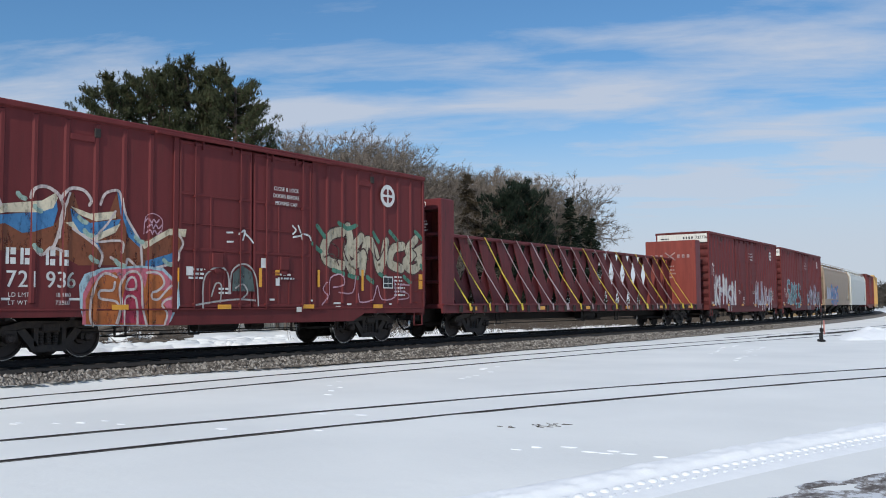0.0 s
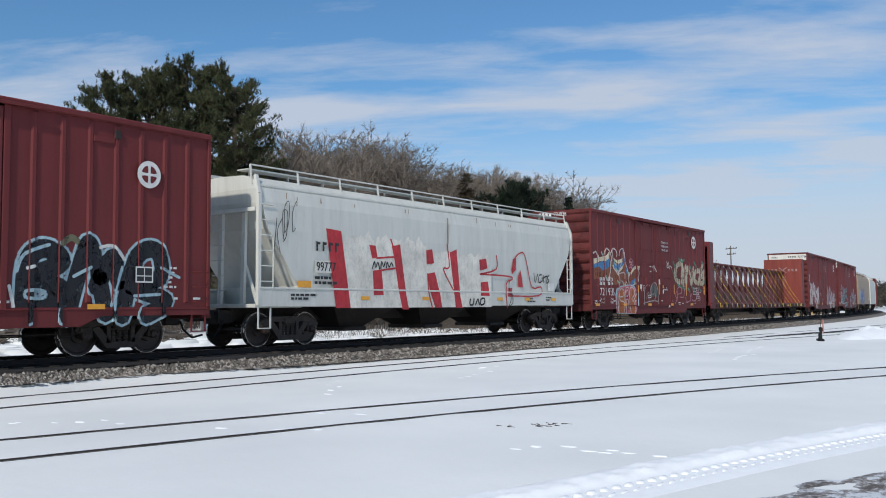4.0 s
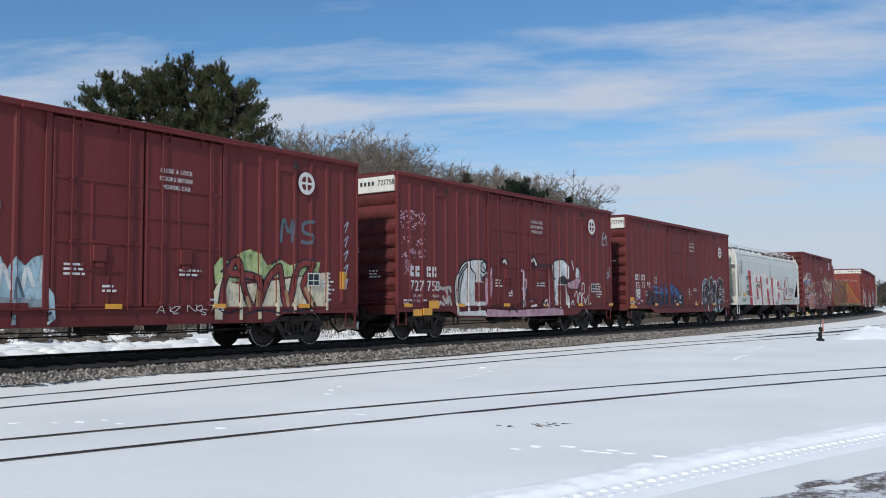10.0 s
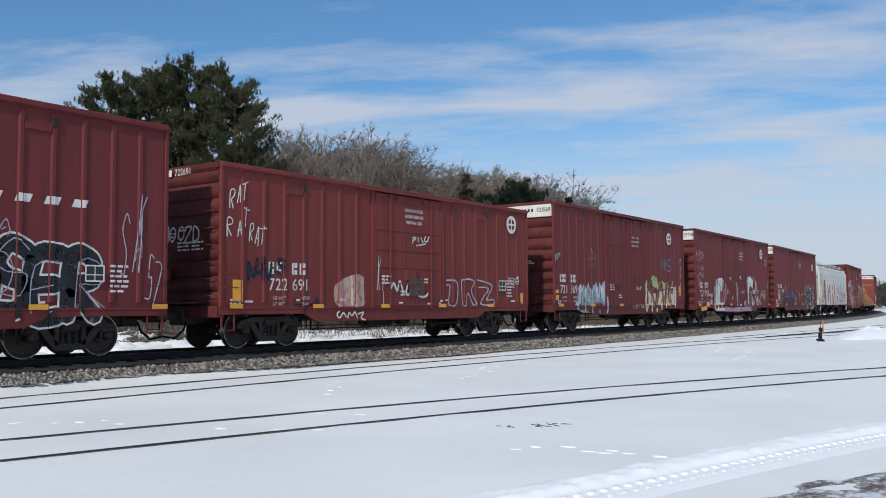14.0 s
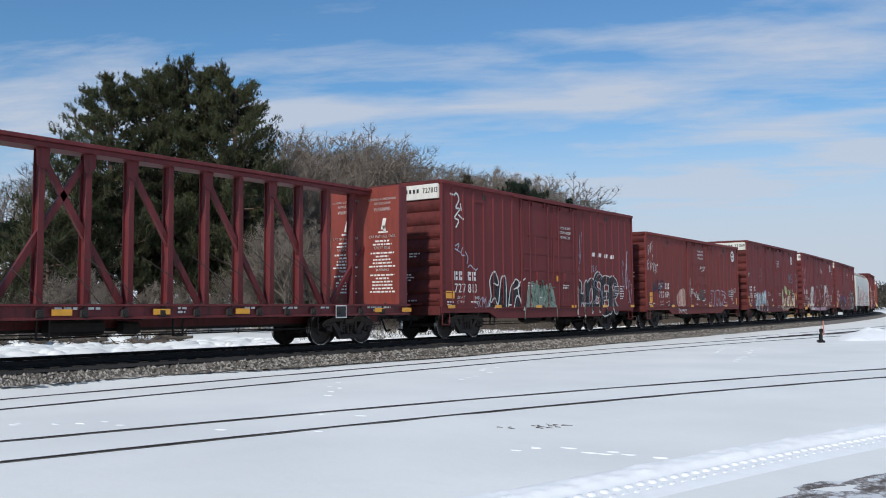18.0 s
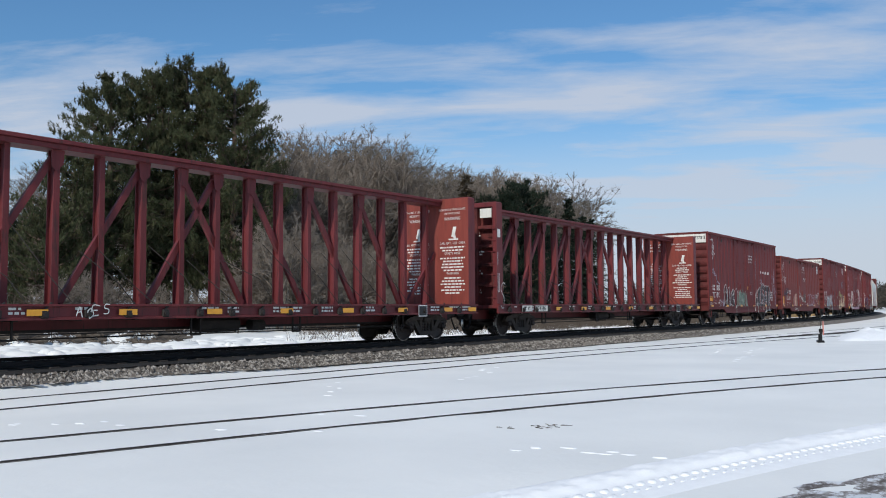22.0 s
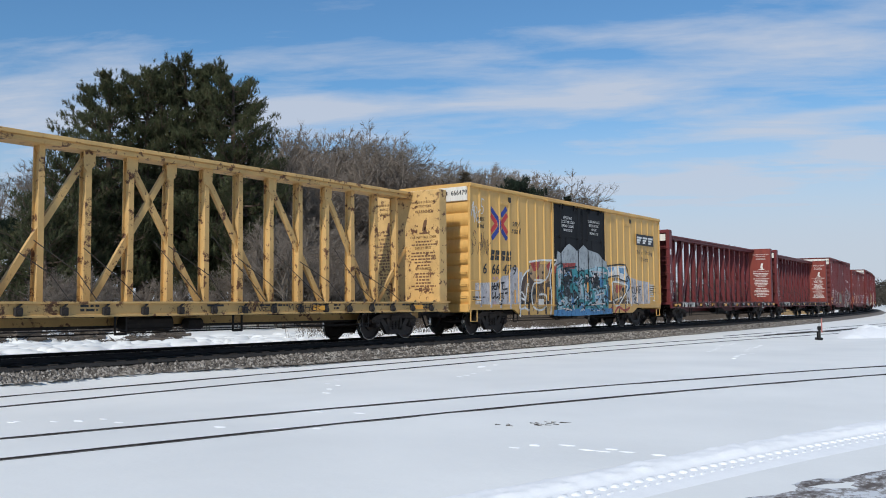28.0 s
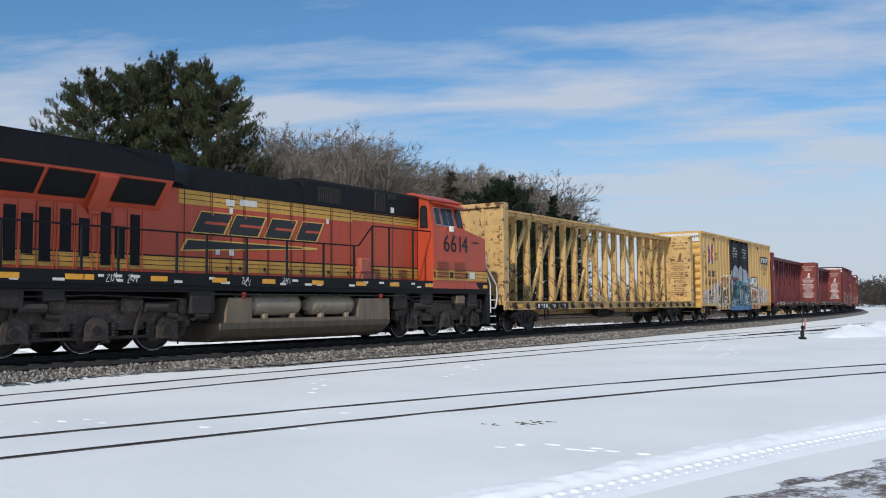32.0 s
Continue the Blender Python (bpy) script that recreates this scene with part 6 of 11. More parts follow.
    for tx in (-5.15, 8.2):
        tr = part("truck", Kit().box(-2.3, 2.3, -0.85, 0.85, 0.55, 0.95, c=0.03), under, eng, m=pose(tx, 0, 0))
        for s in (-1, 1):
            f = Kit()
            y0, y1 = sorted((s * 1.02, s * 1.20))
            # one deep casting with three pedestals, and dark pockets for the springs between them
            out = [(-2.62, 1.04), (-2.62, 0.60)]
            for x in (-1.87, 0.0, 1.87):
                out += [(x - 0.52, 0.52), (x - 0.40, 0.24), (x - 0.20, 0.24), (x - 0.18, 0.30), (x + 0.18, 0.30), (x + 0.20, 0.24), (x + 0.40, 0.24), (x + 0.52, 0.52)]
            out += [(2.62, 0.60), (2.62, 1.04), (2.2, 1.16), (1.2, 1.10), (0.5, 1.20), (-0.5, 1.20), (-1.2, 1.10), (-2.2, 1.16)]
            f.slab(out, y0, y1)
            for x in (-2.45, 2.45):
                f.box(x - 0.22, x + 0.22, *sorted((s * 1.05, s * 1.34)), 0.85, 1.25, c=0.05)
            f.box(-1.2, -0.7, *sorted((s * 1.15, s * 1.32)), 0.92, 1.28, c=0.06)
            f.box(0.62, 1.22, *sorted((s * 1.15, s * 1.34)), 0.88, 1.24, c=0.06)
            part("side_frame", f, loco_truck_m, tr)
            for x in (-1.87, 0.0, 1.87):
                j = Kit()
                j.slab([(x - 0.30, 0.30), (x + 0.30, 0.30), (x + 0.26, 0.70), (x + 0.12, 0.82), (x - 0.12, 0.82), (x - 0.26, 0.70)], *sorted((s * 1.19, s * 1.30)))
                j.rod((x, s * 1.30, 0.52), (x, s * 1.33, 0.52), 0.15, 14)
                part("journal_box", j, loco_truck_m, tr)
                cp = Kit().rod((x, s * 1.33, 0.52), (x, s * 1.345, 0.52), 0.115, 14)
                part("bearing_cap", cp, under, tr)
            for x in (-2.36, -1.38, -0.48, 0.48, 1.38, 2.36):
                sp = Kit()
                for q in range(5):
                    sp.rod((x, s * 1.22, 0.40 + q * 0.062), (x, s * 1.22, 0.435 + q * 0.062), 0.10, 10)
                part("spring", sp, under, tr)
            bc = Kit()
            for x in (-1.55, 1.5):
                bc.rod((x - 0.32, s * 1.34, 1.02), (x + 0.3, s * 1.34, 1.02), 0.12, 10)
                bc.rod((x + 0.3, s * 1.34, 0.86), (x + 0.62, s * 1.34, 0.80), 0.08, 8)
                bc.bar((x - 0.42, s * 1.33, 1.0), (x - 0.5, s * 1.28, 0.40), 0.05, 0.08)
            bc.bar((-2.4, s * 1.24, 0.36), (2.4, s * 1.24, 0.36), 0.04, 0.06)
            bc.path([(-2.6, s * 1.25, 1.12), (-1.2, s * 1.28, 1.16), (0.4, s * 1.28, 1.10), (2.5, s * 1.25, 1.16)], 0.022, 5)
            part("brake_cylinder", bc, truck_m, tr)
            for x in (-2.6, 2.6):
                sd = Kit()
                sd.path([(x, s * 0.78, 0.6), (x, s * 0.78, 0.12)], 0.02, 5)
                part("sand_pipe", sd, under, tr)
        for x in (-1.0, 0.9, -2.3):
            part("traction_motor", Kit().section([(-0.62, 0.28), (-0.62, 0.72), (-0.4, 0.86), (0.4, 0.86), (0.62, 0.72), (0.62, 0.28), (0.4, 0.16), (-0.4, 0.16)], x - 0.40, x + 0.40), under, tr)
        for x in (-1.87, 0.0, 1.87):
            ob = part("wheelset", BIG_WHEELSET, None, tr, m=pose(x, 0, 0.533))
            SPINNERS.append((ob, x, 0.533))
    for s in (-1, 1):
        pl = Kit()
        pl.faces([(s * (half - 0.15), -1.5, 1.4), (s * (half - 0.15), 1.5, 1.4), (s * (half + 0.1), 1.45, 0.25), (s * (half + 0.1), -1.45, 0.25)], [(0, 1, 2, 3)])
        part("pilot", pl, black_p, eng)
    add_couplers(eng, half - 0.1, 0.6)
    register(eng, c, 6.7)
    # brand block: slanted black shapes edged in gold, and the long wedge below them
    prof = [(-half, half, 0.962)]
    edge = mat("gold_edging", (0.72, 0.45, 0.08), 0.5, vary=0.1, bump=0)
    big, small, cut = [], [], []
    for x, w in ((-2.30, 1.0), (-1.14, 1.02), (0.15, 0.92), (1.34, 0.82)):
        big.append(bar_poly(x - 0.045, 2.88, w + 0.09, 0.58, 0.55))
        small.append(bar_poly(x, 2.91, w, 0.52, 0.55))
        cut.append(bar_poly(x + 0.26 + 0.55 * 0.22, 3.13, w - 0.26, 0.07, 0.55))
    paint("brand_block_edge", big, edge, eng, prof, lift=0.003)
    paint("brand_block", small, letter_k, eng, prof, lift=0.006)
    paint("brand_gap", cut, orange_p, eng, prof, lift=0.009)
    paint("brand_wedge_edge", [[(-2.68, 2.41), (2.22, 2.67), (2.22, 2.72), (-2.48, 2.73)]], edge, eng, prof, lift=0.003)
    paint("brand_wedge", [[(-2.58, 2.445), (1.6, 2.665), (1.6, 2.69), (-2.43, 2.695)]], letter_k, eng, prof, lift=0.006)
    paint("road_number", text_polys("6614", 7.72, 2.86, 0.56, 0.95, bold=0.03), letter_k, eng, [(7.0, 11, 1.582)], lift=0.004)
    paint("stencil", [bar_poly(9.55, 3.20, 0.38, 0.06)], letter_k, eng, [(9, 11, 1.575)], lift=0.006)
    sp = []
    rg = random.Random(3)
    for i in range(26):
        x = rg.uniform(-9, 8.5)
        sp.append(bar_poly(x, rg.choice((1.60, 1.70)), rg.uniform(0.08, 0.3), 0.06))
    paint("small_stencil", sp, letter_w, eng, [(-half, half, 1.553)], lift=0.003)
    tagp = []
    for x0 in (-9.2, -5.1, -4.6, -1.2, 0.2):
        tagp += scrawl(x0, 1.60, 0.34, 0.15, "zkmi", 0.014, int(x0 * 10), 0.2, 0.3)
    paint("paint_scrawl", tagp, letter_w, eng, [(-half, half, 1.553)], lift=0.005)
    pm = []
    for x0, z0, w in ((-1.22, 3.66, 0.30), (-0.75, 3.70, 0.62), (-1.1, 3.46, 0.12), (-1.55, 2.36, 0.14), (-1.1, 2.36, 0.16), (2.6, 3.45, 0.12)):
        pm.append(bar_poly(x0, z0, w, 0.16))
    paint("paint_patch", pm, white_p, eng, [(-half, half, 0.962)], lift=0.004)


BIG_WHEELSET = wheelset_mesh(0.533)

# letter-like brush figures for painted scrawls
FIGURES = {
    "a": (((0, 0), (0.5, 1), (1, 0)), ((0.2, 0.4), (0.8, 0.4))),
    "b": (((0, 0), (0, 1), (0.7, 0.95), (0.75, 0.6), (0, 0.5), (0.9, 0.42), (0.9, 0.08), (0, 0)),),
    "s": (((1, 0.9), (0.35, 1), (0, 0.75), (0.3, 0.55), (0.9, 0.42), (0.85, 0.08), (0, 0.05)),),
    "n": (((0, 0), (0, 1), (1, 0), (1, 1)),),
    "e": (((1, 1), (0, 0.95), (0, 0.05), (1, 0)), ((0, 0.5), (0.8, 0.5))),
    "o": (((0.5, 0), (0.05, 0.25), (0.05, 0.75), (0.5, 1), (0.95, 0.75), (0.95, 0.25), (0.5, 0)),),
    "r": (((0, 0), (0, 1), (0.8, 0.95), (0.85, 0.6), (0.1, 0.5), (1, 0)),),
    "k": (((0, 0), (0, 1)), ((0.95, 1), (0.1, 0.5), (1, 0))),
    "h": (((0, 0), (0, 1)), ((1, 0), (1, 1)), ((0, 0.5), (1, 0.5))),
    "t": (((0, 0.95), (1, 1)), ((0.5, 1), (0.5, 0))),
    "z": (((0, 1), (1, 1), (0, 0), (1, 0)),),
    "u": (((0, 1), (0.05, 0.2), (0.5, 0), (0.95, 0.2), (1, 1)),),
    "y": (((0, 1), (0.5, 0.5), (1, 1)), ((0.5, 0.5), (0.4, 0))),
    "c": (((1, 0.85), (0.5, 1), (0.05, 0.7), (0.05, 0.3), (0.5, 0), (1, 0.15)),),
    "i": (((0.5, 0), (0.5, 1)),),
    "m": (((0, 0), (0.1, 1), (0.5, 0.4), (0.9, 1), (1, 0)),),
    "l": (((0, 1), (0, 0), (0.9, 0)),),
    "d": (((0, 0), (0, 1), (0.7, 0.85), (0.95, 0.5), (0.7, 0.12), (0, 0)),),
}


def curve(pts, n=3):
    """Rounds the corners of a brush line."""
    if len(pts) < 3:
        return pts
    shut = math.dist(pts[0], pts[-1]) < 1e-6
    out = []
    for i in range(len(pts) - 1):
        p0 = pts[i - 1] if i else (pts[-2] if shut else pts[0])
        p1, p2 = pts[i], pts[i + 1]
        p3 = pts[i + 2] if i + 2 < len(pts) else (pts[1] if shut else pts[-1])
        for j in range(n):
            t = j / n
            out.append(tuple(0.5 * (2 * b + (c - a) * t + (2 * a - 5 * b + 4 * c - d) * t * t + (3 * b - a - 3 * c + d) * t ** 3) for a, b, c, d in zip(p0, p1, p2, p3)))
    return out + [pts[-1]]


def scrawl(x, z, w, h, figs, width, seed=0, lean=0.12, wild=0.10):
    """Brush strokes of a row of figures in a box from x, z."""
    rg, out = random.Random(seed), []
    cw = w / len(figs)
    for i, f in enumerate(figs):
        jx, jz, sc = rg.uniform(-wild, wild) * cw, rg.uniform(-wild, wild) * h, rg.uniform(0.9, 1.15)
        for line in FIGURES.get(f, FIGURES["o"]):
            pts = [(x + cw * (i + 0.1 + 0.8 * px) + jx + lean * pz * h * 0.5 + rg.uniform(-wild, wild) * cw * 0.4, z + jz + pz * h * sc + rg.uniform(-wild, wild) * h * 0.25) for px, pz in line]
            out += stroke(curve(pts), width)
    return out


locomotive()


# ---- colours of the painted scrawls ----
g_white = paint_mat("spray_white", (0.72, 0.71, 0.67), wear=0.35)
g_cream = paint_mat("spray_cream", (0.72, 0.62, 0.44))
g_black = paint_mat("spray_black", (0.018, 0.018, 0.022))
g_blue = paint_mat("spray_blue", (0.07, 0.22, 0.42))
g_navy = paint_mat("spray_navy", (0.009, 0.020, 0.045), wear=0.75)
g_sky = paint_mat("spray_pale_blue", (0.42, 0.60, 0.68))
g_orange = paint_mat("spray_orange", (0.45, 0.13, 0.035))
g_pink = paint_mat("spray_pink", (0.62, 0.16, 0.20))
g_rose = paint_mat("spray_rose", (0.55, 0.32, 0.38))
g_teal = paint_mat("spray_teal", (0.05, 0.26, 0.28))
g_green = paint_mat("spray_green", (0.08, 0.22, 0.15))
g_mint = paint_mat("spray_mint", (0.34, 0.46, 0.38))
g_red = paint_mat("spray_red", (0.48, 0.035, 0.045), wear=0.3)
g_mauve = paint_mat("buff_paint_patch", (0.42, 0.42, 0.50))
g_brown = paint_mat("spray_brown", (0.09, 0.05, 0.04))
g_lime = paint_mat("spray_lime", (0.42, 0.50, 0.22))
g_brick = paint_mat("spray_brick_red", (0.26, 0.05, 0.04))
g_olive = paint_mat("spray_olive", (0.16, 0.15, 0.09))
g_mist = paint_mat("spray_mist", (0.30, 0.34, 0.36))
g_deep = paint_mat("spray_deep_blue", (0.012, 0.055, 0.17), wear=0.75)
g_dull = paint_mat("spray_dull_green", (0.10, 0.13, 0.12))
g_rust = paint_mat("spray_rust_orange", (0.23, 0.075, 0.035))
g_thin = paint_mat("thin_grey_green_spray", (0.26, 0.31, 0.25), wear=0.95)
g_cover = paint_mat("cream_cover_paint", (0.74, 0.70, 0.62), wear=0.2)
g_pale = paint_mat("spray_pale_pink", (0.66, 0.55, 0.50))
g_cream2 = paint_mat("spray_bone", (0.52, 0.45, 0.32))
g_sky2 = paint_mat("spray_ice_blue", (0.40, 0.55, 0.60))
g_crimson = paint_mat("spray_crimson", (0.42, 0.04, 0.075))
g_dust = paint_mat("spray_dusty_white", (0.48, 0.44, 0.41))
g_ink = paint_mat("spray_blue_black", (0.018, 0.022, 0.035))
g_slate = paint_mat("spray_slate", (0.12, 0.16, 0.19))
g_tan = paint_mat("spray_tan", (0.46, 0.29, 0.15))
g_fade = paint_mat("faded_green_spray", (0.17, 0.12, 0.11))
g_blush = paint_mat("spray_blush", (0.50, 0.34, 0.27))
g_buff = paint_mat("lilac_grey_cover_paint", (0.50, 0.47, 0.47))
g_umber = paint_mat("spray_umber", (0.085, 0.055, 0.042))
g_ochre = paint_mat("spray_ochre", (0.20, 0.14, 0.09))
g_dark = paint_mat("spray_soot", (0.022, 0.024, 0.026))
g_red2 = paint_mat("spray_brick", (0.40, 0.065, 0.055))
g_cloud = paint_mat("spray_cloud_grey", (0.36, 0.39, 0.40))
g_azure = paint_mat("spray_azure", (0.17, 0.34, 0.52))



def fill(car, prof, pts, m, lift):
    """One sprayed area with any outline, laid on the wall."""
    tris = geometry.tessellate_polygon([[Vector((x, z, 0)) for x, z in pts]])
    paint("graffiti", [[pts[i] for i in t] for t in tris], m, car, prof, lift=lift, even=True)


def line(car, prof, pts, w, m, lift):
    """One brush stroke with rounded bends."""
    paint("graffiti", stroke(curve(list(pts)), w), m, car, prof, lift=lift)



def burner(car, prof, x, z, w, h, figs, fill, line, width=0.26, edge=0.07, seed=0, shine=None, wild=0.12, lean=0.12):
    """A row of fat letter-like figures with an outline, as sprayed."""
    paint("graffiti", scrawl(x, z, w, h, figs, width + edge * 2, seed, lean, wild), line, car, prof, lift=0.004)
    paint("graffiti", scrawl(x, z, w, h, figs, width, seed, lean, wild), fill, car, prof, lift=0.007)
    if shine:
        paint("graffiti", scrawl(x + 0.04, z + 0.05, w, h, figs, width * 0.22, seed, lean, wild), shine, car, prof, lift=0.010)


def tag(car, prof, x, z, w, h, figs, m, seed=0, width=0.035, lift=0.012, lean=0.2):
    paint("graffiti_tag", scrawl(x, z, w, h, figs, width if width > 0.07 else width * 0.75, seed, lean, 0.40), m, car, prof, lift=lift)


def drips(x0, x1, z0, z1, n, seed, w=0.03):
    rg = random.Random(seed)
    return [bar_poly(rg.uniform(x0, x1), rg.uniform(z0, z0 + 0.3 * (z1 - z0)), w * rg.uniform(0.5, 1.5), rg.uniform(0.3, 0.9) * (z1 - z0)) for _ in range(n)]


def ragged(x0, x1, z0, z1, n, seed, rough=0.25):
    """A sprayed area whose upper edge is ragged, as upright strips."""
    rg, out = random.Random(seed), []
    n = n * 2
    o = rg.uniform(0, 90)
    tops = [z1 - rough * (0.5 + 0.9 * noise.noise(Vector((o + i * 0.33, seed, 0))) + 0.25 * rg.random() + 2.2 * max(0.0, 1 - min(i, n - i) / 2.5)) for i in range(n + 1)]
    for i in range(n):
        a, b = x0 + (x1 - x0) * i / n, x0 + (x1 - x0) * (i + 1) / n
        out.append([(a, z0), (b, z0), (b, tops[i + 1]), (a, tops[i])])
    return out


def reporting_mark(car, prof, x, z, number, h=0.30, m=letter_w, split=None, gap=0.28, serif=0):
    """The owner's mark as plain blocks, and the road number below it."""
    blocks = []
    for i in range(4):
        xx = x + i * h * 0.90 + (gap if i > 1 else 0)
        blocks += [bar_poly(xx, z, h * 0.20, h), bar_poly(xx + h * 0.28, z, h * 0.34, h * 0.40), bar_poly(xx + h * 0.28, z + h * 0.58, h * 0.34, h * 0.42)]
    paint("owner_mark", blocks, m, car, prof, lift=0.005)
    a, b = number[:len(number) // 2], number[len(number) // 2:]
    polys = text_polys(a, x, z - h * 1.38, h, 0.92, bold=0.04)
    polys += text_polys(b, x + 2 * h * 0.90 + gap, z - h * 1.38, h, 0.92, bold=0.04)
    paint("road_number", polys, m, car, prof, lift=0.005)
    return x


def data_lines(car, prof, x, z, a, b, m=letter_w):
    polys = text_polys("LD LMT", x, z, 0.085) + text_polys(a, x + 1.0, z, 0.085) + text_polys("LT WT", x, z - 0.16, 0.085) + text_polys(b, x + 1.0, z - 0.16, 0.085)
    paint("weight_stencil", polys, m, car, prof, lift=0.005)


def door_notice(car, prof, x, z, m=letter_w, lines=("CLOSE & LOCK", "DOORS BEFORE", "MOVING CAR"), h=0.10, step=0.19):
    polys = []
    for i, s in enumerate(lines):
        polys += text_polys(s, x - text_width(s, h, 0.85) / 2, z - i * step, h, 0.85, bold=0.06)
    paint("door_notice", polys, m, car, prof, lift=0.005)


def herald(car, prof, x, z, r=0.30, m=letter_w, back=None):
    """The round herald as plain shapes: a disc with a ring and a cross."""
    def ring(q, n=28):
        return [[(x, z), (x + q * math.cos(2 * math.pi * i / n), z + q * math.sin(2 * math.pi * i / n)), (x + q * math.cos(2 * math.pi * (i + 1) / n), z + q * math.sin(2 * math.pi * (i + 1) / n))] for i in range(n)]
    flat = [(a, b, max(y, 1.575)) for a, b, y in prof]
    paint("herald", ring(r), m, car, flat, lift=0.004)
    paint("herald_ring", [p for i, p in enumerate(ring(r * 0.66)) if i % 7 not in (0, 6)], back or red, car, flat, lift=0.007)
    paint("herald_cross", [bar_poly(x - r * 0.1, z - r * 0.64, r * 0.2, r * 1.28), bar_poly(x - r * 0.62, z - r * 0.1, r * 1.24, r * 0.2)], m, car, flat, lift=0.010)


def reflectors(car, prof, xs, z=1.03, w=0.42, h=0.11):
    y = max(p[2] for p in prof)
    for x in xs:
        paint("reflector", [bar_poly(x, z, w, h)], decal_y, car, [(-20, 20, y + 0.012)], lift=0.004)


def end_number(car, half, H, number):
    """Number on the white end panel, facing the rear."""
    k = Kit()
    s = number
    x0 = 0.12
    for p in [bar_poly(x0 + 0.06 + i * 0.16, 0.02, 0.09, 0.13) for i in range(4)] + text_polys(s, x0 + 0.78, 0, 0.17, 0.85, bold=0.05):
        k.face([(-half - 0.042, -x + 0.10, z + H - 0.44) for x, z in p])
    k2 = Kit()
    for p in small_print(-1.28, 0, 0.7, 1, 0.07):
        k2.face([(-half - 0.042, -x - 0.05, z + H - 0.42) for x, z in p])
    part("end_number", k, letter_k, car)
    part("end_notice", k2, letter_k, car)


def end_stencils(car, half, seed):
    k = Kit()
    rg = random.Random(seed)
    for i in range(5):
        for p in small_print(rg.uniform(-1.2, 0.6), rg.uniform(1.2, 3.2), 0.5, rg.randint(1, 3), 0.045, 0.09, seed + i):
            k.face([(-half - 0.035, -x, z) for x, z in p])
    part("end_stencil", k, letter_w, car, kind="stuff")


def side_stencils(car, prof, seed, half, d0, d1, boxes=True):
    rg = random.Random(seed)
    polys = small_print(half - 1.5, 1.95, 0.55, 6, 0.05, 0.11, seed) + small_print(d0 + 0.3, 1.95, 0.5, 3, 0.05, 0.1, seed + 1) + small_print(d1 - 1.3, 1.9, 0.7, 2, 0.05, 0.1, seed + 2)
    polys += small_print(-half + 0.35, 1.22, 0.4, 2, 0.05, 0.09, seed + 3) + small_print(d0 + 1.2, 1.5, 0.4, 2, 0.05, 0.1, seed + 4)
    polys += [bar_poly(rg.uniform(-half + 0.4, half - 0.4), rg.uniform(1.12, 1.25), rg.uniform(0.1, 0.3), 0.05) for _ in range(9)]
    paint("small_stencil", polys, letter_w, car, prof, lift=0.005)
    if boxes:
        x, z = half - 2.1, 1.62
        fr = [bar_poly(x, z, 0.46, 0.03), bar_poly(x, z + 0.33, 0.46, 0.03), bar_poly(x, z, 0.03, 0.36), bar_poly(x + 0.43, z, 0.03, 0.36), bar_poly(x + 0.22, z, 0.02, 0.36), bar_poly(x, z + 0.14, 0.46, 0.02)]
        paint("inspection_box", [bar_poly(x, z, 0.46, 0.36)], letter_k, car, [(-20, 20, max(p[2] for p in prof))], lift=0.005)
        paint("inspection_lines", fr, letter_w, car, [(-20, 20, max(p[2] for p in prof))], lift=0.008)


LABEL = "oxide red steel boxcar with twin plug doors, white end panel and "


def red_boxcar(label, left, right, H, m, number, seed, ry=(), **kw):
    car, c, prof = boxcar("boxcar", label, left, right, H, m, **kw)
    half = (right - left) / 2
    d0, _, d1 = kw.get("doors", (-2.25, 0.1, 2.45))
    if kw.get("white_end", True):
        end_number(car, half, H, number)
    end_stencils(car, half, seed)
    side_stencils(car, prof, seed, half, d0, d1)
    reflectors(car, prof, [x for x in np.arange(-half + 0.3, half - 0.4, 2.9)] + list(ry))
    return car, prof, half


# the boxcar ahead of the hopper, with the large orange and blue painting
car, p, hf = red_boxcar("dark red boxcar with large orange, blue and cream graffiti", 8.94, 23.4, 5.25, red, "721936", 1, white_end=False, doors=(-2.3, 0.0, 2.15), ribs_l=6, ribs_r=7)
reporting_mark(car, p, -6.36, 1.95, "721936", 0.33, gap=0.24)
data_lines(car, p, -6.3, 1.30, "183100", "73500")
fill(car, p, ((-6.92, 2.17), (-6.94, 2.71), (-5.32, 2.83), (-5.05, 3.39), (-4.94, 3.52), (-4.73, 2.93), (-4.08, 3.17), (-3.91, 3.62), (-3.65, 3.14), (-3.31, 2.53), (-2.37, 2.95), (-2.13, 2.8), (-2.33, 2.25), (-3.12, 1.95), (-3.99, 2), (-4.79, 1.97), (-5.12, 2.13), (-5.79, 2.26)), g_rust, 0.004)
fill(car, p, ((-6.94, 2.82), (-6.45, 2.92), (-5.81, 3.02), (-5.33, 3.36), (-5.29, 3.1), (-5.38, 2.77), (-5.8, 2.62), (-6.04, 2.58), (-6.39, 2.75), (-6.94, 2.66)), g_blue, 0.007)
fill(car, p, ((-5.01, 3.17), (-4.55, 2.89), (-3.8, 3.03), (-3.89, 2.85), (-4.41, 2.59), (-4.24, 2.26), (-4.47, 2.41), (-4.94, 2.77)), g_blue, 0.007)
fill(car, p, ((-3.91, 3.65), (-3.82, 3.66), (-3.7, 3.16), (-3.28, 2.61), (-3.28, 2.4), (-3.6, 2.64), (-3.81, 3.13)), g_blue, 0.007)
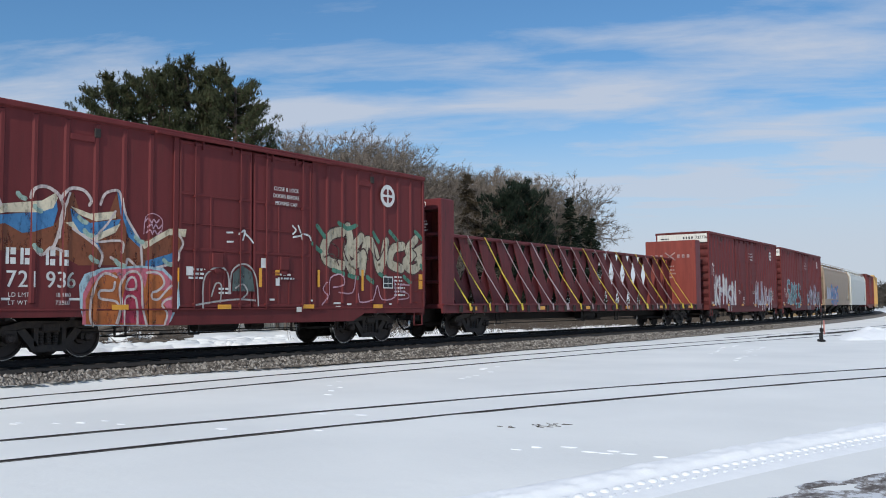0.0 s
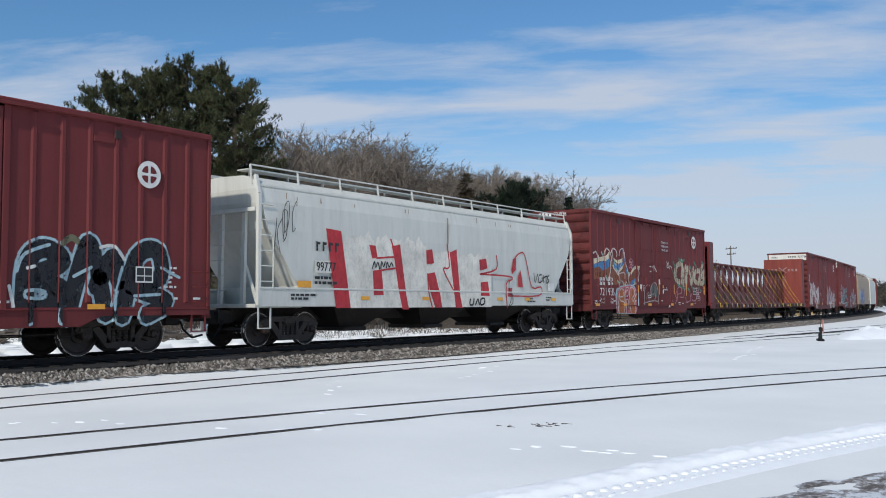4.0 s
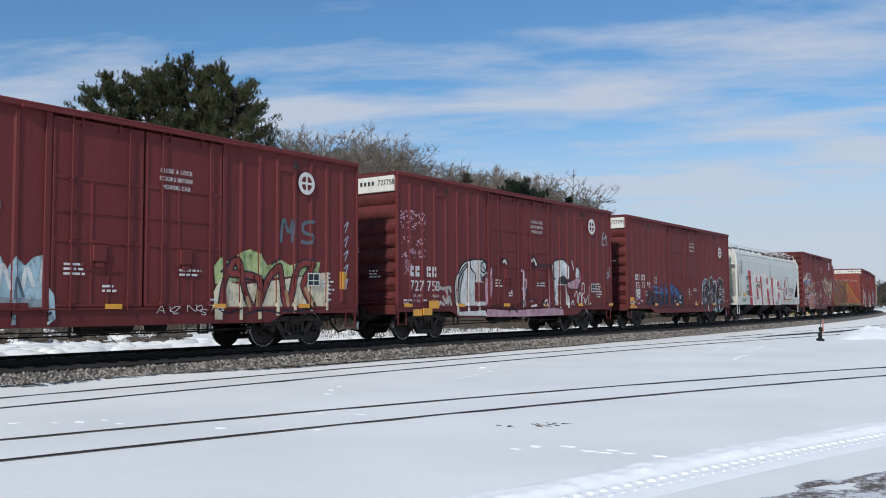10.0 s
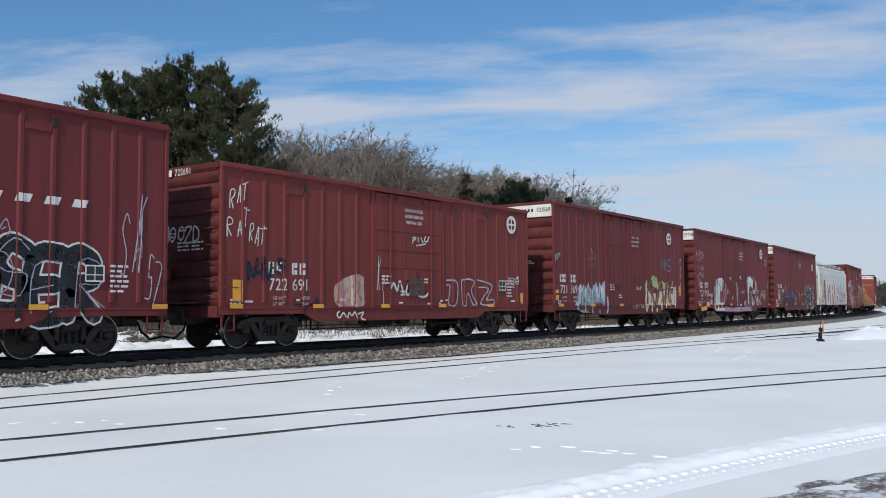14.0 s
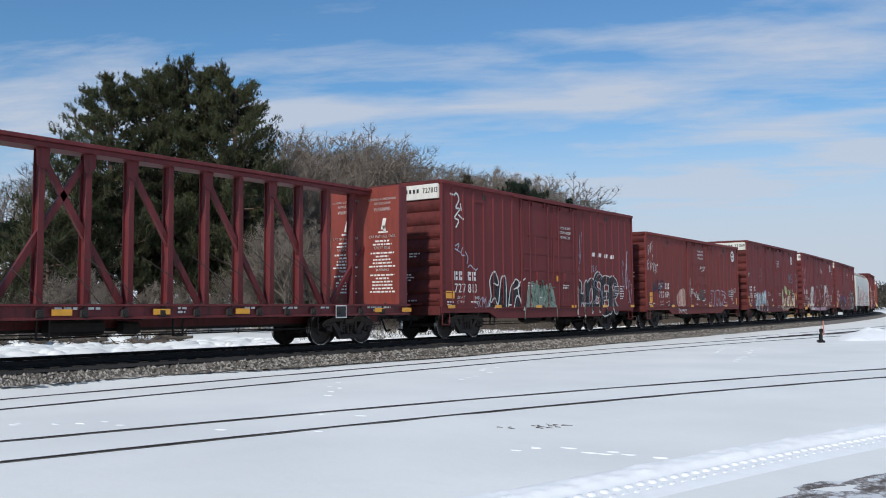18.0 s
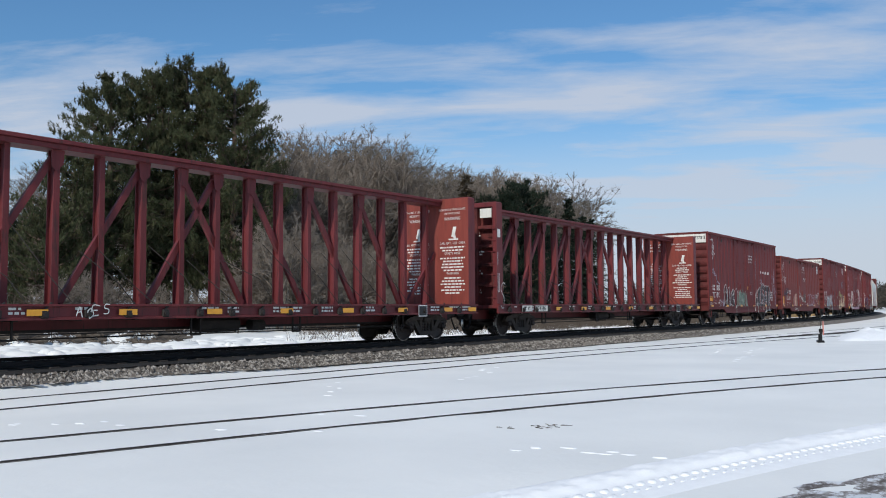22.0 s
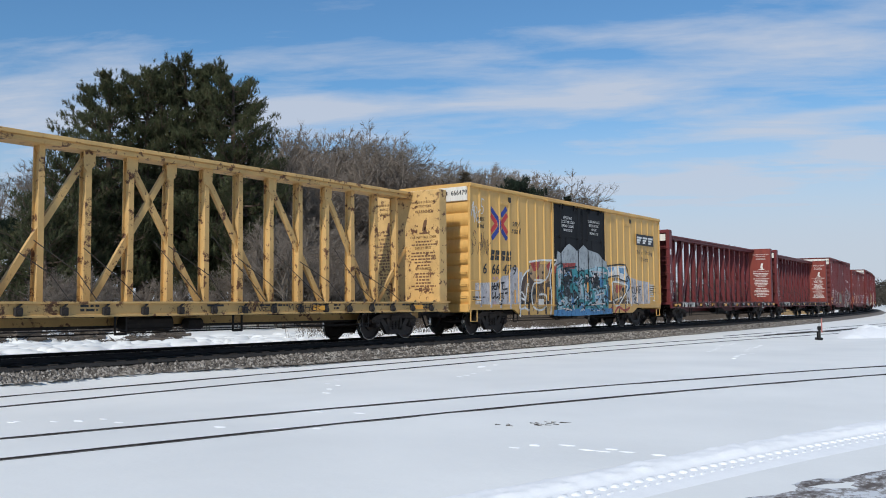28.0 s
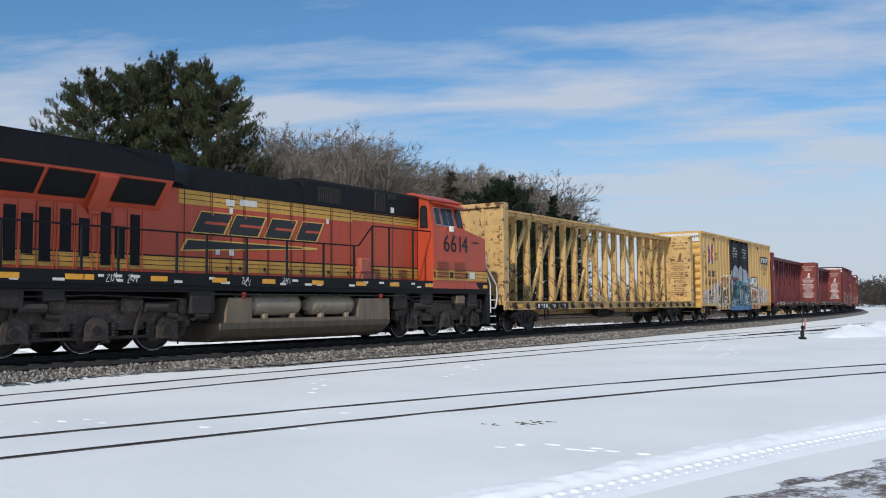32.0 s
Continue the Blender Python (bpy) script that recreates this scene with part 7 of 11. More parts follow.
fill(car, p, ((-3.17, 1.92), (-3.15, 2.13), (-2.52, 2.31), (-2.26, 2.41), (-2.32, 2.16), (-2.67, 2.07)), g_blue, 0.007)
fill(car, p, ((-6.94, 2.82), (-6.95, 3.07), (-6.51, 3.13), (-5.94, 3.22), (-5.64, 3.27), (-5.36, 3.45), (-5.29, 3.36), (-5.39, 3.14), (-5.69, 3.02), (-6.37, 2.97)), g_cream, 0.01)
fill(car, p, ((-5, 3.21), (-4.55, 3.09), (-3.94, 3.19), (-3.92, 3.04), (-4.42, 2.93), (-4.81, 3.05)), g_cream, 0.01)
fill(car, p, ((-5.14, 2.85), (-4.94, 2.89), (-4.78, 2.67), (-4.48, 2.61), (-3.81, 2.93), (-3.93, 2.72), (-4.43, 2.49), (-4.91, 2.74)), g_cream, 0.01)
fill(car, p, ((-3.28, 2.53), (-3.1, 2.59), (-2.53, 2.9), (-2.08, 2.92), (-2.11, 2.73), (-2.52, 2.76), (-3.2, 2.39)), g_cream, 0.01)
line(car, p, ((-6.95, 3.31), (-6.74, 3.39), (-6.57, 3.24), (-6.51, 3.11)), 0.07, g_pale, 0.013)
line(car, p, ((-5.88, 3.31), (-5.82, 3.49), (-5.61, 3.57), (-5.4, 3.51), (-5.24, 3.37), (-5.16, 3.08), (-5.29, 2.54), (-5.39, 2.29)), 0.07, g_pale, 0.013)
line(car, p, ((-5.21, 3.37), (-5.11, 3.52), (-4.96, 3.6), (-4.7, 3.57), (-4.53, 3.38), (-4.58, 3.27)), 0.07, g_pale, 0.013)
line(car, p, ((-5.03, 3.48), (-5.09, 3.32), (-5.22, 2.96), (-5.24, 2.54)), 0.06, g_pale, 0.013)
line(car, p, ((-4.31, 3.31), (-4.22, 3.53), (-4.06, 3.63), (-3.88, 3.65), (-3.8, 3.51), (-3.71, 3.16), (-3.43, 2.75), (-3.28, 2.51)), 0.06, g_pale, 0.013)
line(car, p, ((-4.94, 2.74), (-4.54, 2.5), (-4.25, 2.24), (-4.31, 1.97)), 0.06, g_pale, 0.013)
line(car, p, ((-3.94, 3.19), (-4.14, 2.89), (-4.46, 2.5), (-3.8, 2.55), (-3.77, 2.29)), 0.05, g_pale, 0.013)
line(car, p, ((-3.28, 2.45), (-3.27, 1.92), (-3.61, 2.16), (-3.68, 2), (-4.04, 2.17)), 0.06, g_pale, 0.013)
line(car, p, ((-2.37, 2.85), (-2.17, 2.59), (-2.28, 2.37), (-2.36, 2.13), (-3.15, 1.91)), 0.06, g_pale, 0.013)
line(car, p, ((-5.79, 2.28), (-5.61, 2.15), (-5.43, 2.32), (-5.16, 2.25)), 0.06, g_pale, 0.013)
line(car, p, ((-6.15, 3.37), (-6.08, 3.3), (-6, 3.28)), 0.1, g_mint, 0.0165)
line(car, p, ((-5.81, 3.14), (-5.74, 3.07), (-5.66, 3.05)), 0.1, g_mint, 0.0165)
line(car, p, ((-4.81, 2.99), (-4.73, 2.91), (-4.64, 2.89)), 0.1, g_mint, 0.0165)
line(car, p, ((-4.68, 2.72), (-4.6, 2.64), (-4.5, 2.62)), 0.1, g_mint, 0.0165)
line(car, p, ((-4.53, 2.16), (-4.45, 2.08), (-4.36, 2.06)), 0.1, g_mint, 0.0165)
line(car, p, ((-3.92, 2.1), (-3.83, 2.01), (-3.73, 1.99)), 0.1, g_mint, 0.0165)
line(car, p, ((-2.67, 2.17), (-2.57, 2.09), (-2.46, 2.06)), 0.1, g_mint, 0.0165)
line(car, p, ((-3.43, 2.65), (-3.34, 2.57), (-3.24, 2.55)), 0.1, g_mint, 0.0165)
line(car, p, ((-5.8, 2.34), (-5.72, 2.26), (-5.64, 2.24)), 0.1, g_mint, 0.0165)
fill(car, p, ((-4.78, 1.55), (-4.66, 1.79), (-4.26, 1.93), (-3.27, 2.02), (-2.67, 1.98), (-2.28, 1.66), (-2.24, 1.13), (-2.46, 0.74), (-2.64, 0.65), (-4.63, 0.69), (-4.75, 1.08)), g_sky2, 0.016)
fill(car, p, ((-4.69, 0.72), (-4.69, 1.37), (-4.52, 1.71), (-4.19, 1.89), (-3.27, 1.97), (-2.7, 1.91), (-2.32, 1.59), (-2.37, 1.07), (-2.52, 0.66)), g_pink, 0.019)
fill(car, p, ((-4.61, 0.72), (-4.63, 1.25), (-4.45, 1.62), (-4.19, 1.82), (-3.91, 1.85), (-3.77, 1.63), (-3.56, 1.86), (-3.3, 1.87), (-3.17, 1.51), (-3.09, 1.84), (-2.74, 1.81), (-2.66, 1.59), (-2.81, 1.45), (-2.41, 1.5), (-2.41, 1.37), (-2.73, 1.24), (-2.53, 1), (-2.58, 0.68)), g_orange, 0.022)
fill(car, p, ((-3.82, 0.74), (-3.76, 1.26), (-3.62, 1.83), (-3.34, 1.84), (-3.2, 1.39), (-3.14, 0.7)), g_crimson, 0.025)
line(car, p, ((-3.9, 1.74), (-4.18, 1.82), (-4.4, 1.61), (-4.5, 1.25), (-4.52, 0.89), (-4.46, 0.7)), 0.055, g_pale, 0.028)
line(car, p, ((-3.94, 1.63), (-3.99, 1.45), (-4.29, 1.44), (-4.29, 1.27), (-3.9, 1.21), (-3.8, 1), (-3.88, 0.74)), 0.055, g_pale, 0.028)
line(car, p, ((-3.85, 0.73), (-3.77, 1.13), (-3.82, 1.51), (-3.67, 1.81), (-3.41, 1.88), (-3.26, 1.69), (-3.23, 1.13), (-3.11, 0.67)), 0.055, g_pale, 0.028)
line(car, p, ((-3.67, 1.5), (-3.58, 1.72), (-3.44, 1.73), (-3.41, 1.5), (-3.67, 1.5)), 0.055, g_pale, 0.028)
line(car, p, ((-3.69, 0.7), (-3.68, 1.27), (-3.4, 1.27), (-3.35, 0.69)), 0.055, g_pale, 0.028)
line(car, p, ((-3.13, 1.86), (-2.89, 1.88), (-2.71, 1.78), (-2.66, 1.61), (-2.84, 1.45), (-2.99, 1.41), (-3, 1.29), (-2.81, 1.26), (-2.63, 1.43), (-2.43, 1.59), (-2.33, 1.47), (-2.42, 1.3), (-2.59, 1.25), (-2.71, 1.12), (-2.56, 0.94), (-2.63, 0.68)), 0.055, g_pale, 0.028)
line(car, p, ((3.4, 3.22), (2.91, 3.1), (2.61, 2.68), (2.79, 2.34), (3.38, 2.25)), 0.36, g_brown, 0.004)
line(car, p, ((3.61, 3.37), (3.73, 2.89), (3.52, 2.58), (3.81, 2.07)), 0.36, g_brown, 0.004)
line(car, p, ((4.2, 3.11), (3.78, 2.67), (4.23, 2.51), (3.76, 2.23)), 0.36, g_brown, 0.004)
line(car, p, ((4.23, 2.08), (4.45, 3.02), (4.81, 2.71), (5.04, 2.17), (5.34, 3.04)), 0.36, g_brown, 0.004)
line(car, p, ((6.13, 2.94), (5.66, 2.83), (5.52, 2.39), (6.07, 2.24)), 0.36, g_brown, 0.004)
line(car, p, ((6.79, 3.19), (6.39, 2.8), (7.08, 2.54), (6.64, 2.22), (6.27, 2.47), (7.23, 2.97)), 0.36, g_brown, 0.004)
line(car, p, ((3.4, 3.22), (2.91, 3.1), (2.61, 2.68), (2.79, 2.34), (3.38, 2.25)), 0.28, g_cream2, 0.008)
line(car, p, ((3.61, 3.37), (3.73, 2.89), (3.52, 2.58), (3.81, 2.07)), 0.28, g_cream2, 0.008)
line(car, p, ((4.2, 3.11), (3.78, 2.67), (4.23, 2.51), (3.76, 2.23)), 0.28, g_cream2, 0.008)
line(car, p, ((4.23, 2.08), (4.45, 3.02), (4.81, 2.71), (5.04, 2.17), (5.34, 3.04)), 0.28, g_cream2, 0.008)
line(car, p, ((6.13, 2.94), (5.66, 2.83), (5.52, 2.39), (6.07, 2.24)), 0.28, g_cream2, 0.008)
line(car, p, ((6.79, 3.19), (6.39, 2.8), (7.08, 2.54), (6.64, 2.22), (6.27, 2.47), (7.23, 2.97)), 0.28, g_cream2, 0.008)
line(car, p, ((2.95, 2.87), (3.23, 2.7), (3.16, 2.37)), 0.05, g_brown, 0.0125)
line(car, p, ((4, 2.64), (4.33, 2.78), (4.5, 2.46)), 0.05, g_brown, 0.0125)
line(car, p, ((4.71, 2.97), (4.92, 2.44), (5.23, 2.83)), 0.05, g_brown, 0.0125)
line(car, p, ((5.77, 2.68), (5.93, 2.34)), 0.05, g_brown, 0.0125)
line(car, p, ((6.56, 2.9), (6.85, 2.69), (6.5, 2.43)), 0.05, g_brown, 0.0125)
line(car, p, ((3.52, 3.07), (3.38, 2.74), (3.61, 2.39)), 0.05, g_brown, 0.0125)
line(car, p, ((2.66, 2.46), (3, 2.56), (3.23, 2.25)), 0.05, g_brown, 0.0125)
line(car, p, ((2.36, 3.31), (2.66, 3.02)), 0.13, g_green, 0.0145)
line(car, p, ((3.23, 3.46), (3.59, 3.32), (3.95, 3.43)), 0.13, g_green, 0.0145)
line(car, p, ((2.14, 2.8), (2.5, 2.61)), 0.13, g_green, 0.0145)
line(car, p, ((3, 2.11), (3.42, 2.01)), 0.13, g_green, 0.0145)
line(car, p, ((3.66, 1.97), (4, 1.91)), 0.13, g_green, 0.0145)
line(car, p, ((4.45, 1.95), (4.71, 1.79)), 0.13, g_green, 0.0145)
line(car, p, ((4.71, 3.28), (4.97, 3.02)), 0.13, g_green, 0.0145)
line(car, p, ((5.5, 3.36), (5.83, 3.12)), 0.13, g_green, 0.0145)
line(car, p, ((6.76, 3.44), (7.15, 3.2)), 0.13, g_green, 0.0145)
line(car, p, ((6.18, 2), (6.47, 1.83)), 0.13, g_green, 0.0145)
line(car, p, ((5.02, 2.05), (5.44, 1.89)), 0.13, g_green, 0.0145)
line(car, p, ((7.05, 2.38), (7.34, 2.02)), 0.13, g_green, 0.0145)
line(car, p, ((2.82, 1.42), (2.89, 1.88), (3.33, 1.99), (3.42, 1.7), (3, 1.62)), 0.04, g_rose, 0.0165)
line(car, p, ((3.24, 1.48), (3.81, 1.48), (3.95, 1.94)), 0.04, g_rose, 0.0165)
line(car, p, ((4.03, 1.45), (4.13, 1.21), (4.71, 1.29), (4.91, 1.71), (5.12, 1.29), (5.76, 1.38), (5.69, 1.88)), 0.04, g_rose, 0.0165)
line(car, p, ((6.46, 1.74), (5.99, 1.73), (5.99, 1.56), (6.38, 1.47), (6.38, 1.33), (5.9, 1.29)), 0.04, g_rose, 0.0165)
line(car, p, ((2.55, 1.13), (2.77, 1.36), (2.59, 1.56), (2.73, 1.75)), 0.04, g_rose, 0.0165)
line(car, p, ((-1.57, 1.06), (-1.57, 1.67), (-1.4, 1.94), (-1.06, 2.06), (-0.81, 1.88), (-0.78, 1.41)), 0.045, g_dust, 0.012)
line(car, p, ((-0.75, 1.41), (-0.7, 1.94), (-0.4, 2.15), (-0.1, 2.09), (0.11, 1.78), (0.18, 1.11)), 0.045, g_dust, 0.012)
line(car, p, ((-1.32, 1.34), (-1.19, 1.65), (-1.02, 1.6), (-1.05, 1.2)), 0.045, g_dust, 0.012)
line(car, p, ((-0.57, 1.55), (-0.33, 1.65), (-0.18, 1.44), (-0.39, 1.27)), 0.045, g_dust, 0.012)
line(car, p, ((-1.77, 1.13), (-1.19, 1.21), (-0.48, 1.27), (0.08, 1.24)), 0.045, g_dust, 0.012)
fill(car, p, ((-0.68, 1.47), (-0.65, 1.92), (-0.36, 2.12), (-0.04, 1.96), (0.06, 1.47)), g_dull, 0.006)
line(car, p, ((-0.48, 2.9), (-0.28, 3.01), (-0.35, 2.76)), 0.045, g_white, 0.012)
line(car, p, ((-0.31, 2.95), (-0.12, 2.82), (-0.01, 2.71)), 0.045, g_white, 0.012)
line(car, p, ((-0.86, 2.92), (-0.68, 2.93)), 0.045, g_white, 0.012)
line(car, p, ((-0.85, 2.69), (-0.67, 2.7)), 0.045, g_white, 0.012)
line(car, p, ((1.37, 3.24), (1.5, 3.13), (1.38, 3.02)), 0.05, g_white, 0.012)
line(car, p, ((1.58, 3.26), (1.67, 3.08)), 0.05, g_white, 0.012)
line(car, p, ((1.4, 2.94), (1.67, 2.99)), 0.05, g_white, 0.012)
line(car, p, ((1.73, 2.9), (1.71, 3.04), (1.99, 3.01), (2.06, 2.89)), 0.05, g_white, 0.012)
line(car, p, ((-3.17, 3.03), (-3.1, 3.1), (-3.03, 3), (-2.96, 3.09), (-2.88, 3.01), (-2.81, 3.09)), 0.035, g_rose, 0.012)
line(car, p, ((-3.11, 2.9), (-3.03, 2.97), (-2.97, 2.87), (-2.9, 2.97), (-2.82, 2.88), (-2.74, 2.97)), 0.035, g_rose, 0.012)
line(car, p, ((-3.14, 2.77), (-3.06, 2.84), (-3, 2.74), (-2.93, 2.84), (-2.85, 2.75), (-2.77, 2.83)), 0.035, g_rose, 0.012)
line(car, p, ((-3.21, 2.73), (-3.17, 3.12), (-2.96, 3.22), (-2.72, 3.09), (-2.74, 2.8)), 0.02, g_rose, 0.012)
fill(car, p, ((-2.35, 1.5), (-2.27, 1.5), (-2.27, 2), (-2.35, 2)), decal_y, 0.014)
fill(car, p, ((0.17, 1.59), (0.27, 1.59), (0.27, 2.07), (0.17, 2.07)), decal_y, 0.04)
fill(car, p, ((2.35, 1.62), (2.44, 1.62), (2.44, 2.09), (2.35, 2.09)), decal_y, 0.04)
fill(car, p, ((6.93, 1.62), (7.13, 1.62), (7.13, 2.09), (6.93, 2.09)), decal_y, 0.014)
fill(car, p, ((4.2, 1.54), (4.3, 1.54), (4.3, 2.15), (4.2, 2.15)), decal_y, 0.014)
fill(car, p, ((-2.07, 1.83), (-1.87, 1.83), (-1.87, 2.04), (-2.07, 2.04)), letter_w, 0.012)
fill(car, p, ((0.26, 2.08), (0.46, 2.08), (0.46, 2.33), (0.26, 2.33)), letter_w, 0.012)
fill(car, p, ((0.75, 1.9), (0.91, 1.9), (0.91, 2.04), (0.75, 2.04)), decal_y, 0.012)
fill(car, p, ((0.77, 1.63), (0.91, 1.63), (0.91, 1.82), (0.77, 1.82)), letter_w, 0.012)
fill(car, p, ((1.53, 0.94), (1.72, 0.94), (1.72, 1.07), (1.53, 1.07)), white_p, 0.014)
fill(car, p, ((3.1, 0.96), (3.31, 0.96), (3.31, 1.09), (3.1, 1.09)), white_p, 0.014)
fill(car, p, ((4.81, 0.97), (5.04, 0.97), (5.04, 1.11), (4.81, 1.11)), white_p, 0.014)
herald(car, p, 5.35, 4.43, 0.34)
door_notice(car, p, 1.15, 4.14)
k = Kit()
for q in text_polys("721936", 0.0, 0, 0.17, 0.85) + [bar_poly(-0.75 + i * 0.17, 0, 0.12, 0.17) for i in range(4)]:
    k.face([(-hf - 0.05, -x + 0.2, z + 4.98) for x, z in q])
part("end_number", k, letter_w, car)

# the boxcars that follow the hopper
car, p, hf = red_boxcar("oxide red boxcar with dark blue and black graffiti", -26.57, -11.4, 5.28, red, "727795", 2, doors=(-2.2, 0.08, 2.46), ribs_l=7, ribs_r=7)
reporting_mark(car, p, -6.57, 2.24, "7277", 0.27, gap=0.24)
paint("road_number", text_polys("95", -5.17, 1.90, 0.27, 0.92, bold=0.04), letter_w, car, p, lift=0.005)
data_lines(car, p, -6.4, 1.66, "185500", "77500")
fill(car, p, ((-5.37, 1.02), (-5.19, 1.33), (-5.06, 1.66), (-4.66, 1.63), (-3.72, 1.64), (-2.22, 1.74), (-0.55, 1.67), (-0.21, 1.44), (-0.32, 1), (-2.21, 0.95), (-4.89, 0.97)), g_navy, 0.004)
fill(car, p, ((-5.22, 1.66), (-4.99, 1.79), (-4.58, 1.74), (-4.74, 1.46), (-5.03, 1.42)), g_black, 0.007)
fill(car, p, ((-4.5, 2.08), (-4.21, 1.95), (-3.72, 1.99), (-3.86, 1.79), (-3.45, 1.66), (-4.2, 1.58), (-4.41, 1.78)), g_deep, 0.01)
fill(car, p, ((-3.58, 1.94), (-3.33, 2.12), (-2.99, 1.63), (-3.46, 1.52)), g_deep, 0.01)
fill(car, p, ((-3.03, 2.18), (-2.8, 2.13), (-2.41, 1.59), (-2.91, 1.58)), g_deep, 0.01)
fill(car, p, ((-2.42, 2), (-2.06, 2.16), (-1.72, 1.54), (-2.3, 1.59)), g_deep, 0.01)
fill(car, p, ((-2.02, 2.1), (-1.3, 1.96), (-0.81, 1.55), (-1.03, 1.43), (-1.82, 1.6)), g_deep, 0.01)
line(car, p, ((-4.45, 1.97), (-3.81, 1.9)), 0.08, g_blue, 0.013)
line(car, p, ((-4.32, 1.7), (-3.57, 1.66)), 0.08, g_blue, 0.013)
line(car, p, ((-3.45, 1.94), (-3.21, 1.62)), 0.08, g_blue, 0.013)
line(car, p, ((-2.9, 2.06), (-2.65, 1.63)), 0.08, g_blue, 0.013)
line(car, p, ((-2.18, 2.04), (-1.98, 1.64)), 0.08, g_blue, 0.013)
line(car, p, ((-1.82, 1.99), (-1.2, 1.61)), 0.08, g_blue, 0.013)
line(car, p, ((-4.57, 1.4), (-4.31, 1.06)), 0.12, g_ink, 0.008)
line(car, p, ((-3.71, 1.47), (-3.8, 1.06)), 0.12, g_ink, 0.008)
line(car, p, ((-2.99, 1.41), (-2.79, 1.01)), 0.12, g_ink, 0.008)
line(car, p, ((-2.22, 1.45), (-2.31, 1.01)), 0.12, g_ink, 0.008)
line(car, p, ((-1.41, 1.43), (-1.09, 1.05)), 0.12, g_ink, 0.008)
line(car, p, ((-4.9, 1.33), (-4.65, 1.02)), 0.12, g_ink, 0.008)
line(car, p, ((-6.57, 1.63), (-6.51, 1.88), (-6.32, 1.99), (-6.11, 1.89), (-5.99, 1.58), (-6.13, 1.19), (-6.35, 1.13), (-6.54, 1.32), (-6.57, 1.63)), 0.045, g_rose, 0.012)
line(car, p, ((-6.6, 1.72), (-6.14, 1.79), (-6.49, 1.61), (-6.11, 1.64), (-6.48, 1.48), (-6.14, 1.45), (-6.4, 1.33)), 0.05, g_white, 0.014)
line(car, p, ((-6.46, 1.82), (-6.48, 1.38)), 0.05, g_white, 0.014)
line(car, p, ((-6.29, 1.84), (-6.28, 1.36)), 0.05, g_white, 0.014)
fill(car, p, ((-7.22, 1.23), (-6.78, 1.23), (-6.78, 1.43), (-7.22, 1.43)), decal_y, 0.01)
fill(car, p, ((-7.34, 0.92), (-6.49, 0.92), (-6.49, 1.02), (-7.34, 1.02)), decal_y, 0.03)
line(car, p, ((-7, 3.35), (-7.04, 2.73), (-7.09, 2.45)), 0.03, g_rust, 0.012)
line(car, p, ((-7.1, 3.03), (-6.91, 2.86)), 0.03, g_rust, 0.012)
line(car, p, ((-7.21, 2.47), (-6.87, 2.37)), 0.03, g_rust, 0.012)
line(car, p, ((2.95, 0.91), (3.01, 2.01), (3.39, 2.28), (3.76, 2.02), (3.15, 1.67), (3.82, 1.41), (3.06, 0.95)), 0.52, g_sky2, 0.004)
line(car, p, ((3.89, 0.9), (4.23, 2.14), (4.43, 2.35), (4.79, 0.94)), 0.52, g_sky2, 0.004)
line(car, p, ((4.53, 1.52), (4.94, 2.16), (5.09, 1.63)), 0.52, g_sky2, 0.004)
line(car, p, ((5.2, 0.89), (5.52, 2.17), (6.07, 2.36), (6.18, 1.75), (5.42, 1.53), (6.34, 1.21), (5.82, 0.89)), 0.52, g_sky2, 0.004)
line(car, p, ((2.95, 0.91), (3.01, 2.01), (3.39, 2.28), (3.76, 2.02), (3.15, 1.67), (3.82, 1.41), (3.06, 0.95)), 0.4, g_black, 0.008)
line(car, p, ((3.89, 0.9), (4.23, 2.14), (4.43, 2.35), (4.79, 0.94)), 0.4, g_black, 0.008)
line(car, p, ((4.53, 1.52), (4.94, 2.16), (5.09, 1.63)), 0.4, g_black, 0.008)
line(car, p, ((5.2, 0.89), (5.52, 2.17), (6.07, 2.36), (6.18, 1.75), (5.42, 1.53), (6.34, 1.21), (5.82, 0.89)), 0.4, g_black, 0.008)
line(car, p, ((2.79, 1.8), (2.94, 2.15), (3.46, 2.36)), 0.07, g_sky2, 0.0125)
line(car, p, ((3, 1.41), (3.37, 1.41), (3.37, 1.27), (3, 1.27), (3, 1.41)), 0.07, g_sky2, 0.0125)
line(car, p, ((4.02, 1.72), (4.42, 1.93)), 0.07, g_sky2, 0.0125)
line(car, p, ((4.92, 1.1), (5.18, 1.95)), 0.07, g_sky2, 0.0125)
line(car, p, ((6.19, 1.97), (6.7, 1.76)), 0.07, g_sky2, 0.0125)
line(car, p, ((5.5, 1.32), (6.17, 1.36)), 0.07, g_sky2, 0.0125)
line(car, p, ((2.64, 1.5), (2.77, 0.95)), 0.07, g_white, 0.0145)
line(car, p, ((4.63, 2.36), (4.95, 2.41), (5.23, 2.12)), 0.07, g_white, 0.0145)
line(car, p, ((3.01, 1.87), (3.16, 1.91)), 0.07, g_white, 0.0145)
line(car, p, ((3.77, 2.41), (3.96, 2.54), (4.15, 2.43)), 0.14, g_olive, 0.006)
line(car, p, ((0.44, 1.93), (0.6, 1.82), (0.4, 1.71)), 0.04, g_white, 0.014)
line(car, p, ((0.53, 1.94), (0.49, 1.39)), 0.04, g_white, 0.014)
line(car, p, ((0.66, 1.77), (0.79, 1.58)), 0.04, g_white, 0.014)
herald(car, p, 5.80, 4.08, 0.31)
door_notice(car, p, 1.0, 4.3)
